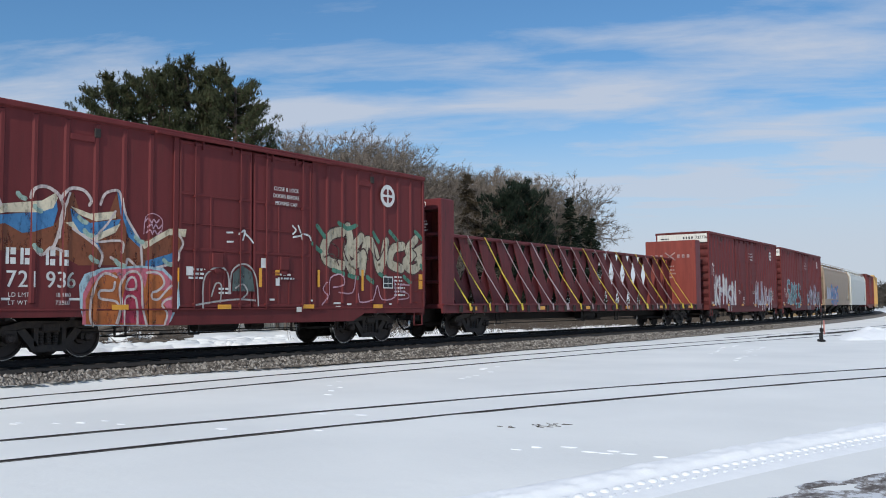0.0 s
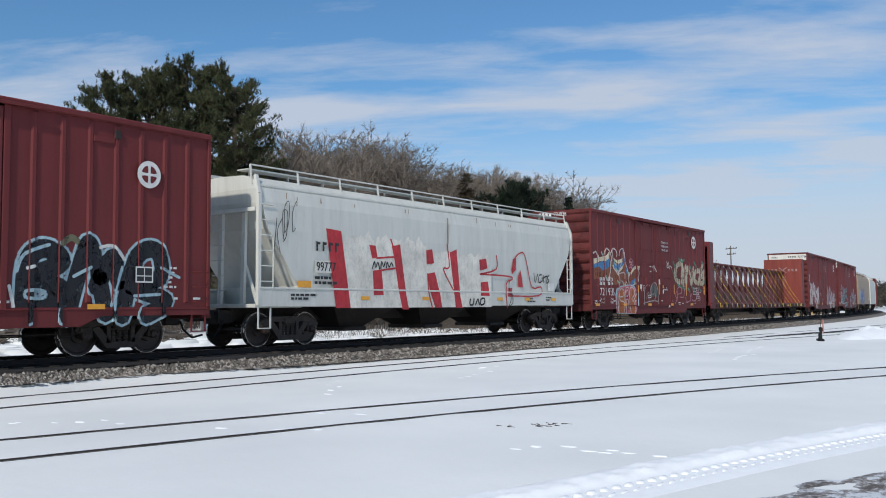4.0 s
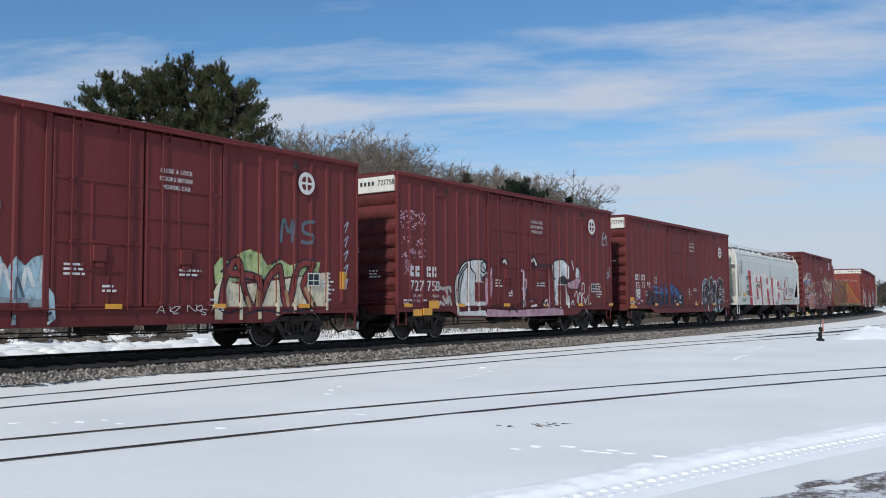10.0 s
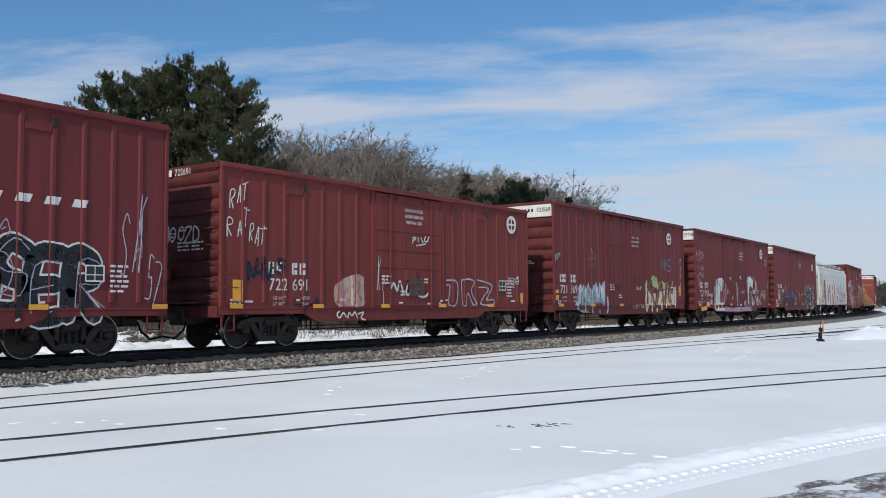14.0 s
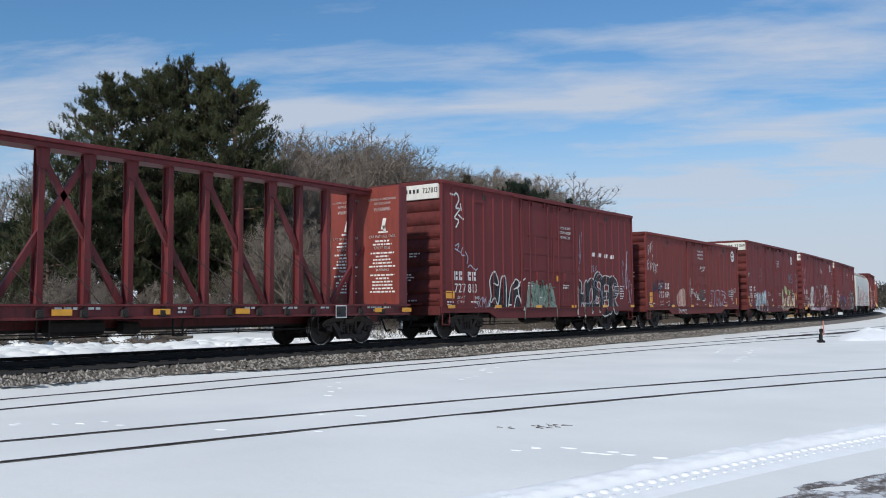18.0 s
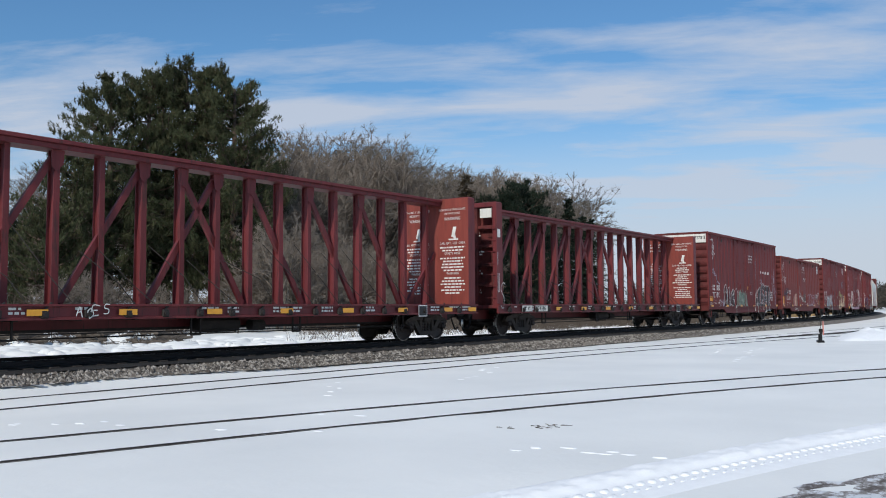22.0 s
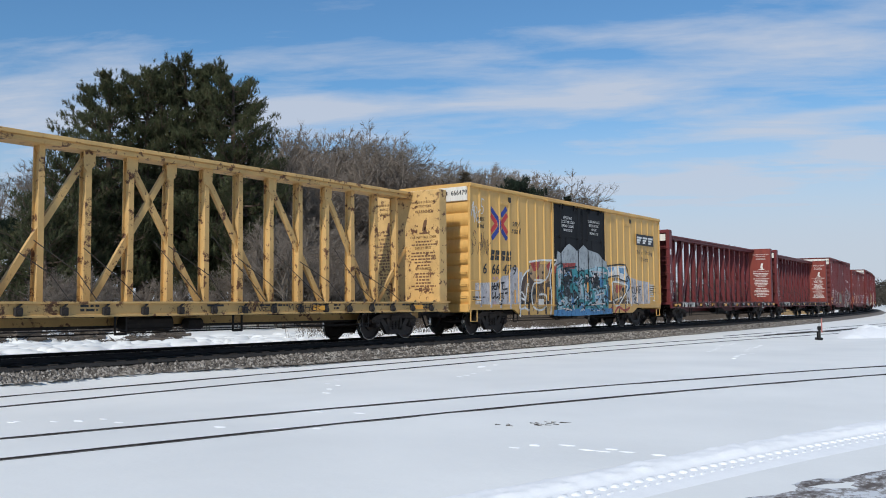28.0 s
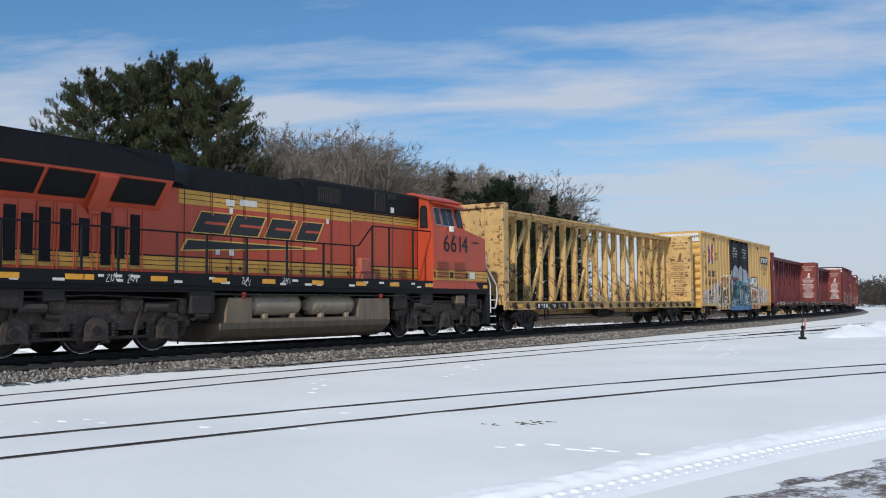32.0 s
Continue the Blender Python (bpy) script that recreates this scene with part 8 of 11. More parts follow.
paint("service_box", [bar_poly(-4.25, 2.12, 0.32, 0.32)], letter_w, car, p, lift=0.005)
paint("service_box_face", [bar_poly(-4.22, 2.15, 0.26, 0.26)], red, car, p, lift=0.008)

car, p, hf = red_boxcar("oxide red boxcar with white and mauve graffiti across its doors", -43.42, -28.2, 5.28, red, "727758", 3, doors=(-2.35, -0.05, 2.2), ribs_l=7, ribs_r=7)
reporting_mark(car, p, -6.95, 2.0, "727758", 0.33, gap=0.30)
data_lines(car, p, -6.8, 1.34, "176600", "76200")
# two rounded white forms edged in black, with mauve between them
wall = [(-20, 20, 1.575)]
fill(car, p, ((-4.52, 1.56), (-4.47, 2), (-4.26, 2.26), (-4.01, 2.51), (-3.58, 2.62), (-2.85, 2.66), (-2.56, 2.58), (-2.56, 2.2), (-2.84, 2.06), (-2.92, 1.92), (-2.62, 1.86), (-2.64, 1.04), (-2.74, 0.71), (-4.38, 0.76), (-4.45, 0.99)), g_white, 0.007)
line(car, p, ((-4.52, 1.56), (-4.47, 2), (-4.26, 2.26), (-4.01, 2.51), (-3.58, 2.64), (-2.85, 2.68), (-2.55, 2.59)), 0.06, g_black, 0.012)
line(car, p, ((-4.52, 1.56), (-4.45, 0.96), (-4.36, 0.76)), 0.06, g_black, 0.012)
line(car, p, ((-4.39, 1.56), (-4.33, 1.94), (-4.15, 2.24), (-3.81, 2.5)), 0.06, g_black, 0.012)
line(car, p, ((-4.29, 0.99), (-4.37, 1.37), (-4.29, 1.88), (-4.09, 2.17), (-3.76, 2.42)), 0.06, g_black, 0.012)
line(car, p, ((-4.18, 1.01), (-4.23, 1.37), (-4.14, 1.82), (-4, 2.15)), 0.06, g_black, 0.012)
line(car, p, ((-3.58, 2.62), (-3.54, 2.36), (-3.28, 2.17), (-3.25, 1.96)), 0.06, g_black, 0.012)
line(car, p, ((-2.88, 2.53), (-2.65, 2.61), (-2.56, 2.41), (-2.69, 2.22), (-2.89, 2.3), (-2.88, 2.53)), 0.06, g_black, 0.012)
line(car, p, ((-2.93, 2.16), (-2.82, 2), (-2.56, 2.17)), 0.06, g_black, 0.012)
line(car, p, ((-2.8, 2.44), (-2.66, 2.33)), 0.06, g_black, 0.012)
fill(car, p, ((-3.31, 1.21), (-2.65, 1.21), (-2.65, 1.88), (-3.31, 1.88)), red, 0.014)
fill(car, p, ((-2.62, 2.06), (-2.49, 2.27), (-2.37, 2.48), (-2.25, 2.35), (-2.24, 1.66), (-2.38, 1.25), (-2.63, 1.03)), g_rose, 0.01)
line(car, p, ((-2.5, 2.62), (-2.36, 2.42), (-2.42, 2.18), (-2.56, 2.06)), 0.06, g_black, 0.012)
line(car, p, ((-2.36, 2.48), (-2.22, 2.35), (-2.28, 2.07)), 0.05, g_black, 0.012)
fill(car, wall, ((-2.71, 0.68), (-2.61, 0.95), (-1.16, 0.88), (0.01, 0.91), (2.31, 0.96), (2.96, 0.9), (3.01, 0.67), (0.01, 0.65)), g_rose, 0.006)
fill(car, wall, ((-4.42, 0.74), (-4.36, 0.86), (-2.74, 0.9), (-2.64, 0.71)), g_white, 0.008)
fill(car, p, ((2.14, 2.67), (2.55, 2.86), (3.16, 2.89), (3.54, 2.69), (3.67, 2.36), (3.46, 2.02), (3.41, 1.68), (3.66, 1.27), (3.66, 0.97), (2.19, 0.97), (2.33, 1.58), (2.19, 2.06)), g_white, 0.007)
line(car, p, ((1.96, 2.62), (2.19, 2.71), (2.55, 2.87), (3.16, 2.91), (3.56, 2.69), (3.69, 2.36), (3.46, 2.02), (3.41, 1.68), (3.69, 1.27)), 0.06, g_black, 0.012)
line(car, p, ((2.09, 2.7), (2.14, 2.22), (2.28, 2.07), (2.47, 2.14)), 0.06, g_black, 0.012)
line(car, p, ((2.47, 1.59), (2.33, 1.34), (2.47, 1.1)), 0.06, g_black, 0.012)
fill(car, p, ((2.67, 1.92), (2.76, 2.18), (3.16, 2.29), (3.49, 2.1), (3.41, 1.9)), g_black, 0.01)
fill(car, p, ((2.67, 1), (3.31, 1), (3.31, 1.88), (2.67, 1.88)), red, 0.013)
fill(car, p, ((3.41, 1.98), (4.06, 2.12), (4.32, 2.3), (4.62, 2.34), (4.67, 2.14), (4.35, 1.75), (3.54, 1.75)), g_rose, 0.009)
fill(car, p, ((4.16, 2.29), (4.19, 2.57), (4.38, 2.64), (4.54, 2.44), (4.48, 2.17), (4.27, 2.09)), g_white, 0.0125)
line(car, p, ((4.14, 2.12), (4.14, 2.6), (4.35, 2.69), (4.57, 2.48), (4.51, 2.13)), 0.045, g_black, 0.015)
line(car, p, ((3.41, 2), (4.08, 2.12)), 0.045, g_black, 0.015)
line(car, p, ((3.56, 1.74), (4.35, 1.73), (4.51, 1.96)), 0.045, g_black, 0.015)
line(car, p, ((4.27, 2.36), (4.3, 2.3)), 0.045, g_black, 0.015)
line(car, p, ((4.4, 2.37), (4.43, 2.3)), 0.045, g_black, 0.015)
line(car, p, ((4.24, 2.19), (4.4, 2.16), (4.51, 2.25)), 0.045, g_black, 0.015)
line(car, p, ((3.88, 2.88), (4.03, 2.54)), 0.06, g_white, 0.012)
line(car, p, ((4.08, 1.44), (4.19, 1.64), (4.35, 1.44), (4.29, 1.18)), 0.06, g_white, 0.012)
line(car, p, ((4.4, 1.18), (4.51, 1.58), (4.67, 1.44), (4.72, 1.01)), 0.06, g_white, 0.012)
line(car, p, ((3.77, 1.02), (3.92, 1.27), (4.08, 0.96)), 0.06, g_white, 0.012)
line(car, wall, ((0.41, 2.77), (0.5, 2.93), (0.79, 2.89), (0.95, 2.68), (0.84, 2.52), (0.46, 2.55), (0.41, 2.77)), 0.06, g_black, 0.016)
line(car, wall, ((0.58, 2.81), (0.71, 2.57)), 0.06, g_black, 0.016)
line(car, wall, ((-1.62, 2.69), (-1.51, 2.78), (-1.32, 2.74), (-1.17, 2.6)), 0.06, g_black, 0.016)
line(car, wall, ((-1.58, 2.75), (-1.62, 2.55)), 0.06, g_black, 0.016)
line(car, wall, ((0.95, 2.65), (1.39, 2.62), (1.96, 2.67)), 0.06, g_black, 0.016)
line(car, wall, ((1.23, 2.54), (1.61, 2.59), (2, 2.54)), 0.06, g_black, 0.016)
line(car, wall, ((0.52, 2.75), (0.67, 2.82), (0.84, 2.64)), 0.1, g_white, 0.012)
line(car, wall, ((-1.54, 2.64), (-1.43, 2.7), (-1.32, 2.59)), 0.1, g_white, 0.012)
line(car, wall, ((-0.26, 2.37), (-0.08, 2.3), (-0.12, 1.7), (0.01, 1.03)), 0.1, g_rose, 0.008)
line(car, wall, ((-0.04, 2), (0.11, 2), (0.01, 1.48)), 0.1, g_rose, 0.008)
line(car, wall, ((1.82, 2.37), (1.87, 1.02)), 0.1, g_rose, 0.008)
line(car, wall, ((-0.2, 1.7), (0.01, 1.63)), 0.1, g_rose, 0.008)
line(car, wall, ((-0.11, 1.03), (-0.1, 2.3)), 0.08, g_white, 0.01)
line(car, wall, ((-0.97, 1.61), (-0.94, 1.51)), 0.08, g_white, 0.01)
line(car, wall, ((1.41, 1.1), (1.64, 1.29), (1.77, 1.02)), 0.08, g_white, 0.01)
line(car, wall, ((0.42, 1.03), (0.85, 1.07)), 0.08, g_white, 0.01)
line(car, wall, ((-2.17, 1.04), (-1.89, 1.11), (-1.71, 0.94)), 0.06, g_black, 0.014)
line(car, wall, ((-1.16, 0.85), (-0.93, 0.99), (-0.58, 0.82)), 0.06, g_black, 0.014)
line(car, wall, ((-0.39, 1.03), (-0.19, 1.26), (0.01, 0.99)), 0.06, g_black, 0.014)
line(car, wall, ((0.11, 1.26), (0.84, 1.29)), 0.06, g_black, 0.014)
line(car, wall, ((1.17, 1.03), (1.32, 1.26), (1.55, 1.1), (1.73, 1.26)), 0.06, g_black, 0.014)
line(car, wall, ((0.01, 1.55), (0.13, 1.71), (0.21, 1.48)), 0.06, g_black, 0.014)
line(car, p, ((-5.45, 1.72), (-5.24, 1.63), (-4.78, 1.68)), 0.11, g_dust, 0.01)
line(car, p, ((-5.06, 1.61), (-4.95, 1.43), (-5.03, 1.18), (-5.17, 1.36)), 0.11, g_dust, 0.01)
line(car, p, ((-5.41, 1.06), (-5.33, 1.18), (-5.09, 1.06)), 0.11, g_dust, 0.01)
line(car, p, ((-4.91, 1.12), (-4.83, 1.36), (-4.71, 1.05)), 0.11, g_dust, 0.01)
line(car, p, ((-4.78, 1.68), (-4.75, 1.55)), 0.11, g_dust, 0.01)
line(car, p, ((6.85, 4.24), (6.72, 3.76), (6.97, 3.69)), 0.05, g_sky2, 0.012)
line(car, p, ((6.78, 3.95), (7.23, 4.08)), 0.05, g_sky2, 0.012)
line(car, p, ((7.1, 4.17), (7.16, 3.7)), 0.05, g_sky2, 0.012)
fill(car, p, ((-6.81, 0.75), (-6.35, 0.75), (-6.35, 0.96), (-6.81, 0.96)), decal_y, 0.03)
fill(car, p, ((-6.32, 0.77), (-5.8, 0.77), (-5.8, 0.99), (-6.32, 0.99)), decal_y, 0.03)
rg = random.Random(77)
tag(car, p, 4.75, 0.98, 0.9, 0.7, "rkl", g_white, 8, 0.05)
tag(car, p, 7.05, 2.3, 0.5, 0.3, "ioz", g_sky, 19, 0.03)
paint("flaked_paint", [bar_poly(rg.uniform(-7.45, -6.15), rg.choice((3.9, 3.6, 3.1, 2.7)) + rg.uniform(-0.14, 0.14), rg.uniform(0.03, 0.10), rg.uniform(0.02, 0.07)) for _ in range(120)], g_rose, car, p, lift=0.008, kind="stuff")
tag(car, p, -7.3, 2.0, 0.5, 0.4, "sna", g_rose, 20, 0.03)
paint("placard", [bar_poly(-1.35, 2.05, 0.16, 0.16), bar_poly(0.95, 2.05, 0.14, 0.16)], g_orange, car, wall, lift=0.006)
herald(car, p, 5.64, 4.42, 0.33)
door_notice(car, p, 0.95, 4.22)
paint("caution_decal", [bar_poly(-6.05, 0.98, 0.55, 0.25)], decal_y, car, [(-20, 20, 1.59)], lift=0.006)

car, p, hf = red_boxcar("oxide red boxcar with pale blue and many-coloured graffiti", -59.55, -45.2, 5.28, red, "721569", 4, doors=(-2.35, -0.1, 2.15), ribs_l=6, ribs_r=7)
reporting_mark(car, p, -6.65, 2.02, "721569", 0.32, gap=0.30)
data_lines(car, p, -6.5, 1.36, "185400", "77600")
fill(car, p, ((-5.48, 0.92), (-5.21, 1.25), (-5.11, 1.56), (-5.03, 1.73), (-4.92, 1.91), (-4.79, 1.99), (-4.68, 1.76), (-4.6, 1.96), (-4.44, 1.87), (-4.34, 1.74), (-4.23, 1.88), (-4.08, 2.04), (-3.98, 1.8), (-3.79, 1.78), (-3.67, 1.98), (-3.56, 1.89), (-3.35, 2.09), (-3.23, 1.8), (-3.05, 2.1), (-2.84, 1.91), (-2.67, 2.09), (-2.43, 2.15), (-2.41, 1.54), (-2.24, 1.33), (-2.2, 0.84), (-2.36, 0.71), (-4.69, 0.77), (-5.2, 0.92)), g_sky2, 0.004)
fill(car, p, ((-5.1, 0.91), (-4.7, 1.32), (-3.94, 1.2), (-3.3, 1.28), (-2.37, 1.23), (-2.24, 0.84), (-2.45, 0.72), (-4.62, 0.78)), g_mist, 0.007)
line(car, p, ((-4.99, 1.6), (-4.86, 1.88)), 0.09, g_white, 0.009)
line(car, p, ((-4.53, 1.44), (-4.44, 1.77), (-4.33, 1.45)), 0.09, g_white, 0.009)
line(car, p, ((-3.95, 1.45), (-3.87, 1.71)), 0.09, g_white, 0.009)
line(car, p, ((-3.39, 1.46), (-3.31, 1.93), (-3.14, 1.46)), 0.09, g_white, 0.009)
line(car, p, ((-2.89, 1.46), (-2.81, 1.87), (-2.67, 1.53)), 0.09, g_white, 0.009)
line(car, p, ((-2.49, 1.61), (-2.46, 2.02)), 0.09, g_white, 0.009)
line(car, p, ((-4.78, 1.25), (-4.71, 1.63), (-4.52, 1.25)), 0.06, g_slate, 0.011)
line(car, p, ((-4.18, 1.32), (-4.08, 1.78), (-3.94, 1.32)), 0.06, g_slate, 0.011)
line(car, p, ((-3.63, 1.32), (-3.55, 1.72), (-3.43, 1.28)), 0.06, g_slate, 0.011)
line(car, p, ((-3.05, 1.26), (-3.01, 1.67), (-2.87, 1.29)), 0.06, g_slate, 0.011)
line(car, p, ((-5.06, 1.06), (-4.77, 1.13), (-4.62, 0.93), (-4.25, 1.06), (-3.94, 0.89)), 0.06, g_slate, 0.011)
line(car, p, ((-3.86, 1.06), (-3.46, 1.06), (-3.13, 0.85), (-2.54, 0.98)), 0.06, g_slate, 0.011)
line(car, p, ((-4.91, 0.87), (-4.85, 1.06), (-4.62, 1.02)), 0.05, g_ink, 0.013)
line(car, p, ((-4.09, 0.87), (-3.94, 0.99), (-3.65, 0.83)), 0.05, g_ink, 0.013)
line(car, p, ((-3.21, 0.79), (-3.05, 0.96), (-2.93, 0.78)), 0.05, g_ink, 0.013)
line(car, p, ((-5.3, 0.98), (-5.06, 1)), 0.05, g_ink, 0.013)
line(car, p, ((-2.54, 0.78), (-2.31, 0.96)), 0.05, g_ink, 0.013)
fill(car, p, ((-3.51, 0.95), (-2.76, 0.95), (-2.76, 1.16), (-3.51, 1.16)), red, 0.016)
fill(car, p, ((1.87, 2.05), (2.08, 2.28), (2.4, 2.18), (2.77, 2.44), (3.07, 2.53), (3.4, 2.43), (3.66, 2.13), (4.07, 2.32), (4.48, 2.16), (4.9, 2.31), (5.62, 2.28), (5.53, 1.97), (1.92, 1.63)), g_lime, 0.004)
fill(car, p, ((1.92, 0.76), (1.87, 1.44), (2.08, 1.76), (2.77, 1.61), (4.34, 1.8), (5.92, 2.02), (5.91, 0.96), (4.47, 0.9), (3.27, 0.73)), g_cream, 0.006)
line(car, p, ((2.11, 1.11), (2.25, 1.76), (2.64, 2.23), (2.89, 1.45), (3.14, 1.03)), 0.24, g_ink, 0.009)
line(car, p, ((2.45, 1.9), (3.4, 1.75), (3.3, 1.03), (3.69, 1.79), (4.06, 2.11)), 0.24, g_ink, 0.009)
line(car, p, ((4.09, 2.11), (4.36, 1.02), (4.75, 2.13), (5.33, 2.23)), 0.24, g_ink, 0.009)
line(car, p, ((5.36, 2.23), (4.95, 1.64), (5.35, 1.06)), 0.24, g_ink, 0.009)
line(car, p, ((2.11, 1.11), (2.25, 1.76), (2.64, 2.23), (2.89, 1.45), (3.14, 1.03)), 0.15, g_brick, 0.0125)
line(car, p, ((2.45, 1.9), (3.4, 1.75), (3.3, 1.03), (3.69, 1.79), (4.06, 2.11)), 0.15, g_brick, 0.0125)
line(car, p, ((4.09, 2.11), (4.36, 1.02), (4.75, 2.13), (5.33, 2.23)), 0.15, g_brick, 0.0125)
line(car, p, ((5.36, 2.23), (4.95, 1.64), (5.35, 1.06)), 0.15, g_brick, 0.0125)
line(car, p, ((2.23, 1.44), (2.32, 1.11)), 0.11, g_tan, 0.0155)
line(car, p, ((2.97, 1.28), (3.07, 1.03)), 0.11, g_tan, 0.0155)
line(car, p, ((4.33, 1.46), (4.39, 1.11)), 0.11, g_tan, 0.0155)
line(car, p, ((5.03, 1.55), (5.29, 1.11)), 0.11, g_tan, 0.0155)
line(car, p, ((3.32, 1.45), (3.32, 1.11)), 0.11, g_tan, 0.0155)
line(car, p, ((2.04, 0.99), (2.4, 0.92), (2.77, 1.03)), 0.05, g_ink, 0.0165)
line(car, p, ((2.89, 0.87), (3.53, 0.98), (4.06, 0.89)), 0.05, g_ink, 0.0165)
line(car, p, ((4.19, 0.97), (4.75, 0.94), (5.46, 1.04)), 0.05, g_ink, 0.0165)
line(car, p, ((2.08, 1.92), (2.32, 2.13)), 0.05, g_ink, 0.0165)
line(car, p, ((3.8, 2.17), (4.07, 2.32)), 0.05, g_ink, 0.0165)
line(car, p, ((-7.26, 3.05), (-7.23, 2.89), (-7.11, 2.9), (-7.08, 3.09)), 0.06, g_mint, 0.012)
line(car, p, ((-7.03, 2.89), (-7.01, 3.1), (-6.91, 3.06), (-7, 2.98)), 0.06, g_mint, 0.012)
line(car, p, ((-6.9, 3.11), (-6.62, 3.17), (-6.82, 3), (-6.92, 2.92)), 0.06, g_mint, 0.012)
line(car, p, ((-7.29, 2.76), (-7.04, 2.84)), 0.06, g_mint, 0.012)
line(car, p, ((-3.77, 3.38), (-3.5, 3.29), (-3.39, 3.07), (-3.52, 2.83), (-3.81, 2.68), (-4.06, 2.76)), 0.05, g_fade, 0.012)
line(car, p, ((-3.97, 2.7), (-3.82, 3.57), (-3.62, 2.72)), 0.05, g_fade, 0.012)
line(car, p, ((-4.16, 3.01), (-3.39, 3.11)), 0.05, g_fade, 0.012)
line(car, p, ((4.12, 2.8), (4.21, 3.4), (4.4, 3.03), (4.57, 3.39), (4.53, 2.82)), 0.1, g_slate, 0.012)
line(car, p, ((5.36, 3.4), (4.96, 3.32), (4.96, 3.09), (5.33, 2.99), (5.21, 2.8), (4.9, 2.82)), 0.1, g_slate, 0.012)
line(car, p, ((6.57, 3.33), (6.76, 3.49), (6.63, 3.19)), 0.04, g_mauve, 0.012)
line(car, p, ((6.57, 2.92), (6.76, 3.08), (6.63, 2.78)), 0.04, g_mauve, 0.012)
line(car, p, ((6.56, 2.51), (6.75, 2.67), (6.62, 2.37)), 0.04, g_mauve, 0.012)
line(car, p, ((6.56, 2.11), (6.75, 2.26), (6.62, 1.96)), 0.04, g_mauve, 0.012)
line(car, p, ((6.55, 1.7), (6.74, 1.85), (6.62, 1.55)), 0.04, g_mauve, 0.012)
fill(car, p, ((-7.18, 1.56), (-6.76, 1.56), (-6.76, 1.7), (-7.18, 1.7)), decal_y, 0.01)
fill(car, p, ((-7.2, 1.3), (-6.76, 1.3), (-6.76, 1.49), (-7.2, 1.49)), decal_y, 0.01)
tag(car, p, 0.2, 0.92, 2.0, 0.15, "akznostr", g_white, 11, 0.02, lift=0.06)
herald(car, p, 5.02, 4.42, 0.31)
door_notice(car, p, 0.75, 4.18)
paint("caution_decal", [bar_poly(6.4, 1.55, 0.3, 0.5)], decal_y, car, p, lift=0.008)

car, p, hf = red_boxcar("oxide red boxcar, lower than its neighbours, with a single plug door", -76.32, -61.57, 4.70, red_b, "722691", 5, white_end=False, doors=(-1.55, None, 1.85), ribs_l=7, ribs_r=7)
reporting_mark(car, p, -5.75, 1.93, "722691", 0.31, gap=0.28)
data_lines(car, p, -5.6, 1.26, "187900", "75100")
fill(car, p, ((-3.29, 1.39), (-3.25, 1.66), (-3, 1.8), (-2.76, 1.91), (-2.54, 1.97), (-2.24, 2.02), (-2.01, 1.93), (-1.97, 1.13), (-2.14, 1.02), (-3.07, 1.06), (-3.24, 1.19)), g_blush, 0.004)
line(car, p, ((-3.03, 1.56), (-2.91, 1.33), (-2.77, 1.56)), 0.05, g_pink, 0.008)
line(car, p, ((-2.57, 1.88), (-2.56, 1.06)), 0.05, g_pink, 0.008)
line(car, p, ((-2.41, 1.81), (-2.15, 1.68), (-2.32, 1.47), (-2.06, 1.26)), 0.05, g_pink, 0.008)
line(car, p, ((-3.16, 1.19), (-2.83, 1.13)), 0.05, g_pink, 0.008)
line(car, p, ((-2.54, 1.92), (-2.51, 1.06)), 0.09, g_cream, 0.01)
line(car, p, ((2.13, 1.92), (2.75, 1.86), (2.7, 1.15), (2.25, 1.12), (2.34, 1.72), (2.13, 1.76)), 0.05, g_mauve, 0.012)
line(car, p, ((3, 1.91), (3.07, 1.12), (3.27, 1.15), (3.37, 1.53), (3.68, 1.12), (3.89, 1.15), (3.58, 1.59), (3.79, 1.88), (3.45, 1.99), (3, 1.94)), 0.05, g_mauve, 0.012)
line(car, p, ((3.97, 1.97), (4.92, 1.78), (4.5, 1.29), (4.97, 1.29), (4.97, 1.12), (4.15, 1.15), (4.64, 1.67), (4.05, 1.71)), 0.05, g_mauve, 0.012)
line(car, p, ((-0.81, 1.63), (-0.68, 1.78), (-0.52, 1.53), (-0.4, 1.86), (-0.22, 1.46)), 0.075, g_white, 0.014)
line(car, p, ((-0.08, 1.5), (0.04, 1.8), (0.21, 1.65), (0.03, 1.42), (-0.08, 1.5)), 0.075, g_white, 0.014)
line(car, p, ((0.33, 1.8), (0.38, 1.43)), 0.075, g_white, 0.014)
line(car, p, ((0.59, 1.66), (0.42, 1.55), (0.65, 1.37), (0.93, 1.38), (1.02, 1.46)), 0.075, g_white, 0.014)
line(car, p, ((0.28, 3.24), (0.26, 3.06)), 0.045, g_white, 0.014)
line(car, p, ((0.28, 3.24), (0.43, 3.22), (0.31, 3.14)), 0.045, g_white, 0.014)
line(car, p, ((0.54, 3.23), (0.54, 3.11)), 0.045, g_white, 0.014)
line(car, p, ((0.69, 3.24), (0.79, 3.09)), 0.045, g_white, 0.014)
line(car, p, ((0.92, 3.29), (0.86, 3.16), (1.01, 3.14), (1.1, 3.3)), 0.045, g_white, 0.014)
line(car, p, ((0.45, 2.98), (0.93, 3.06)), 0.045, g_white, 0.014)
line(car, wall, ((-3.15, 0.93), (-3.25, 0.84), (-3.12, 0.75), (-2.99, 0.89), (-2.86, 0.78)), 0.045, g_white, 0.03)
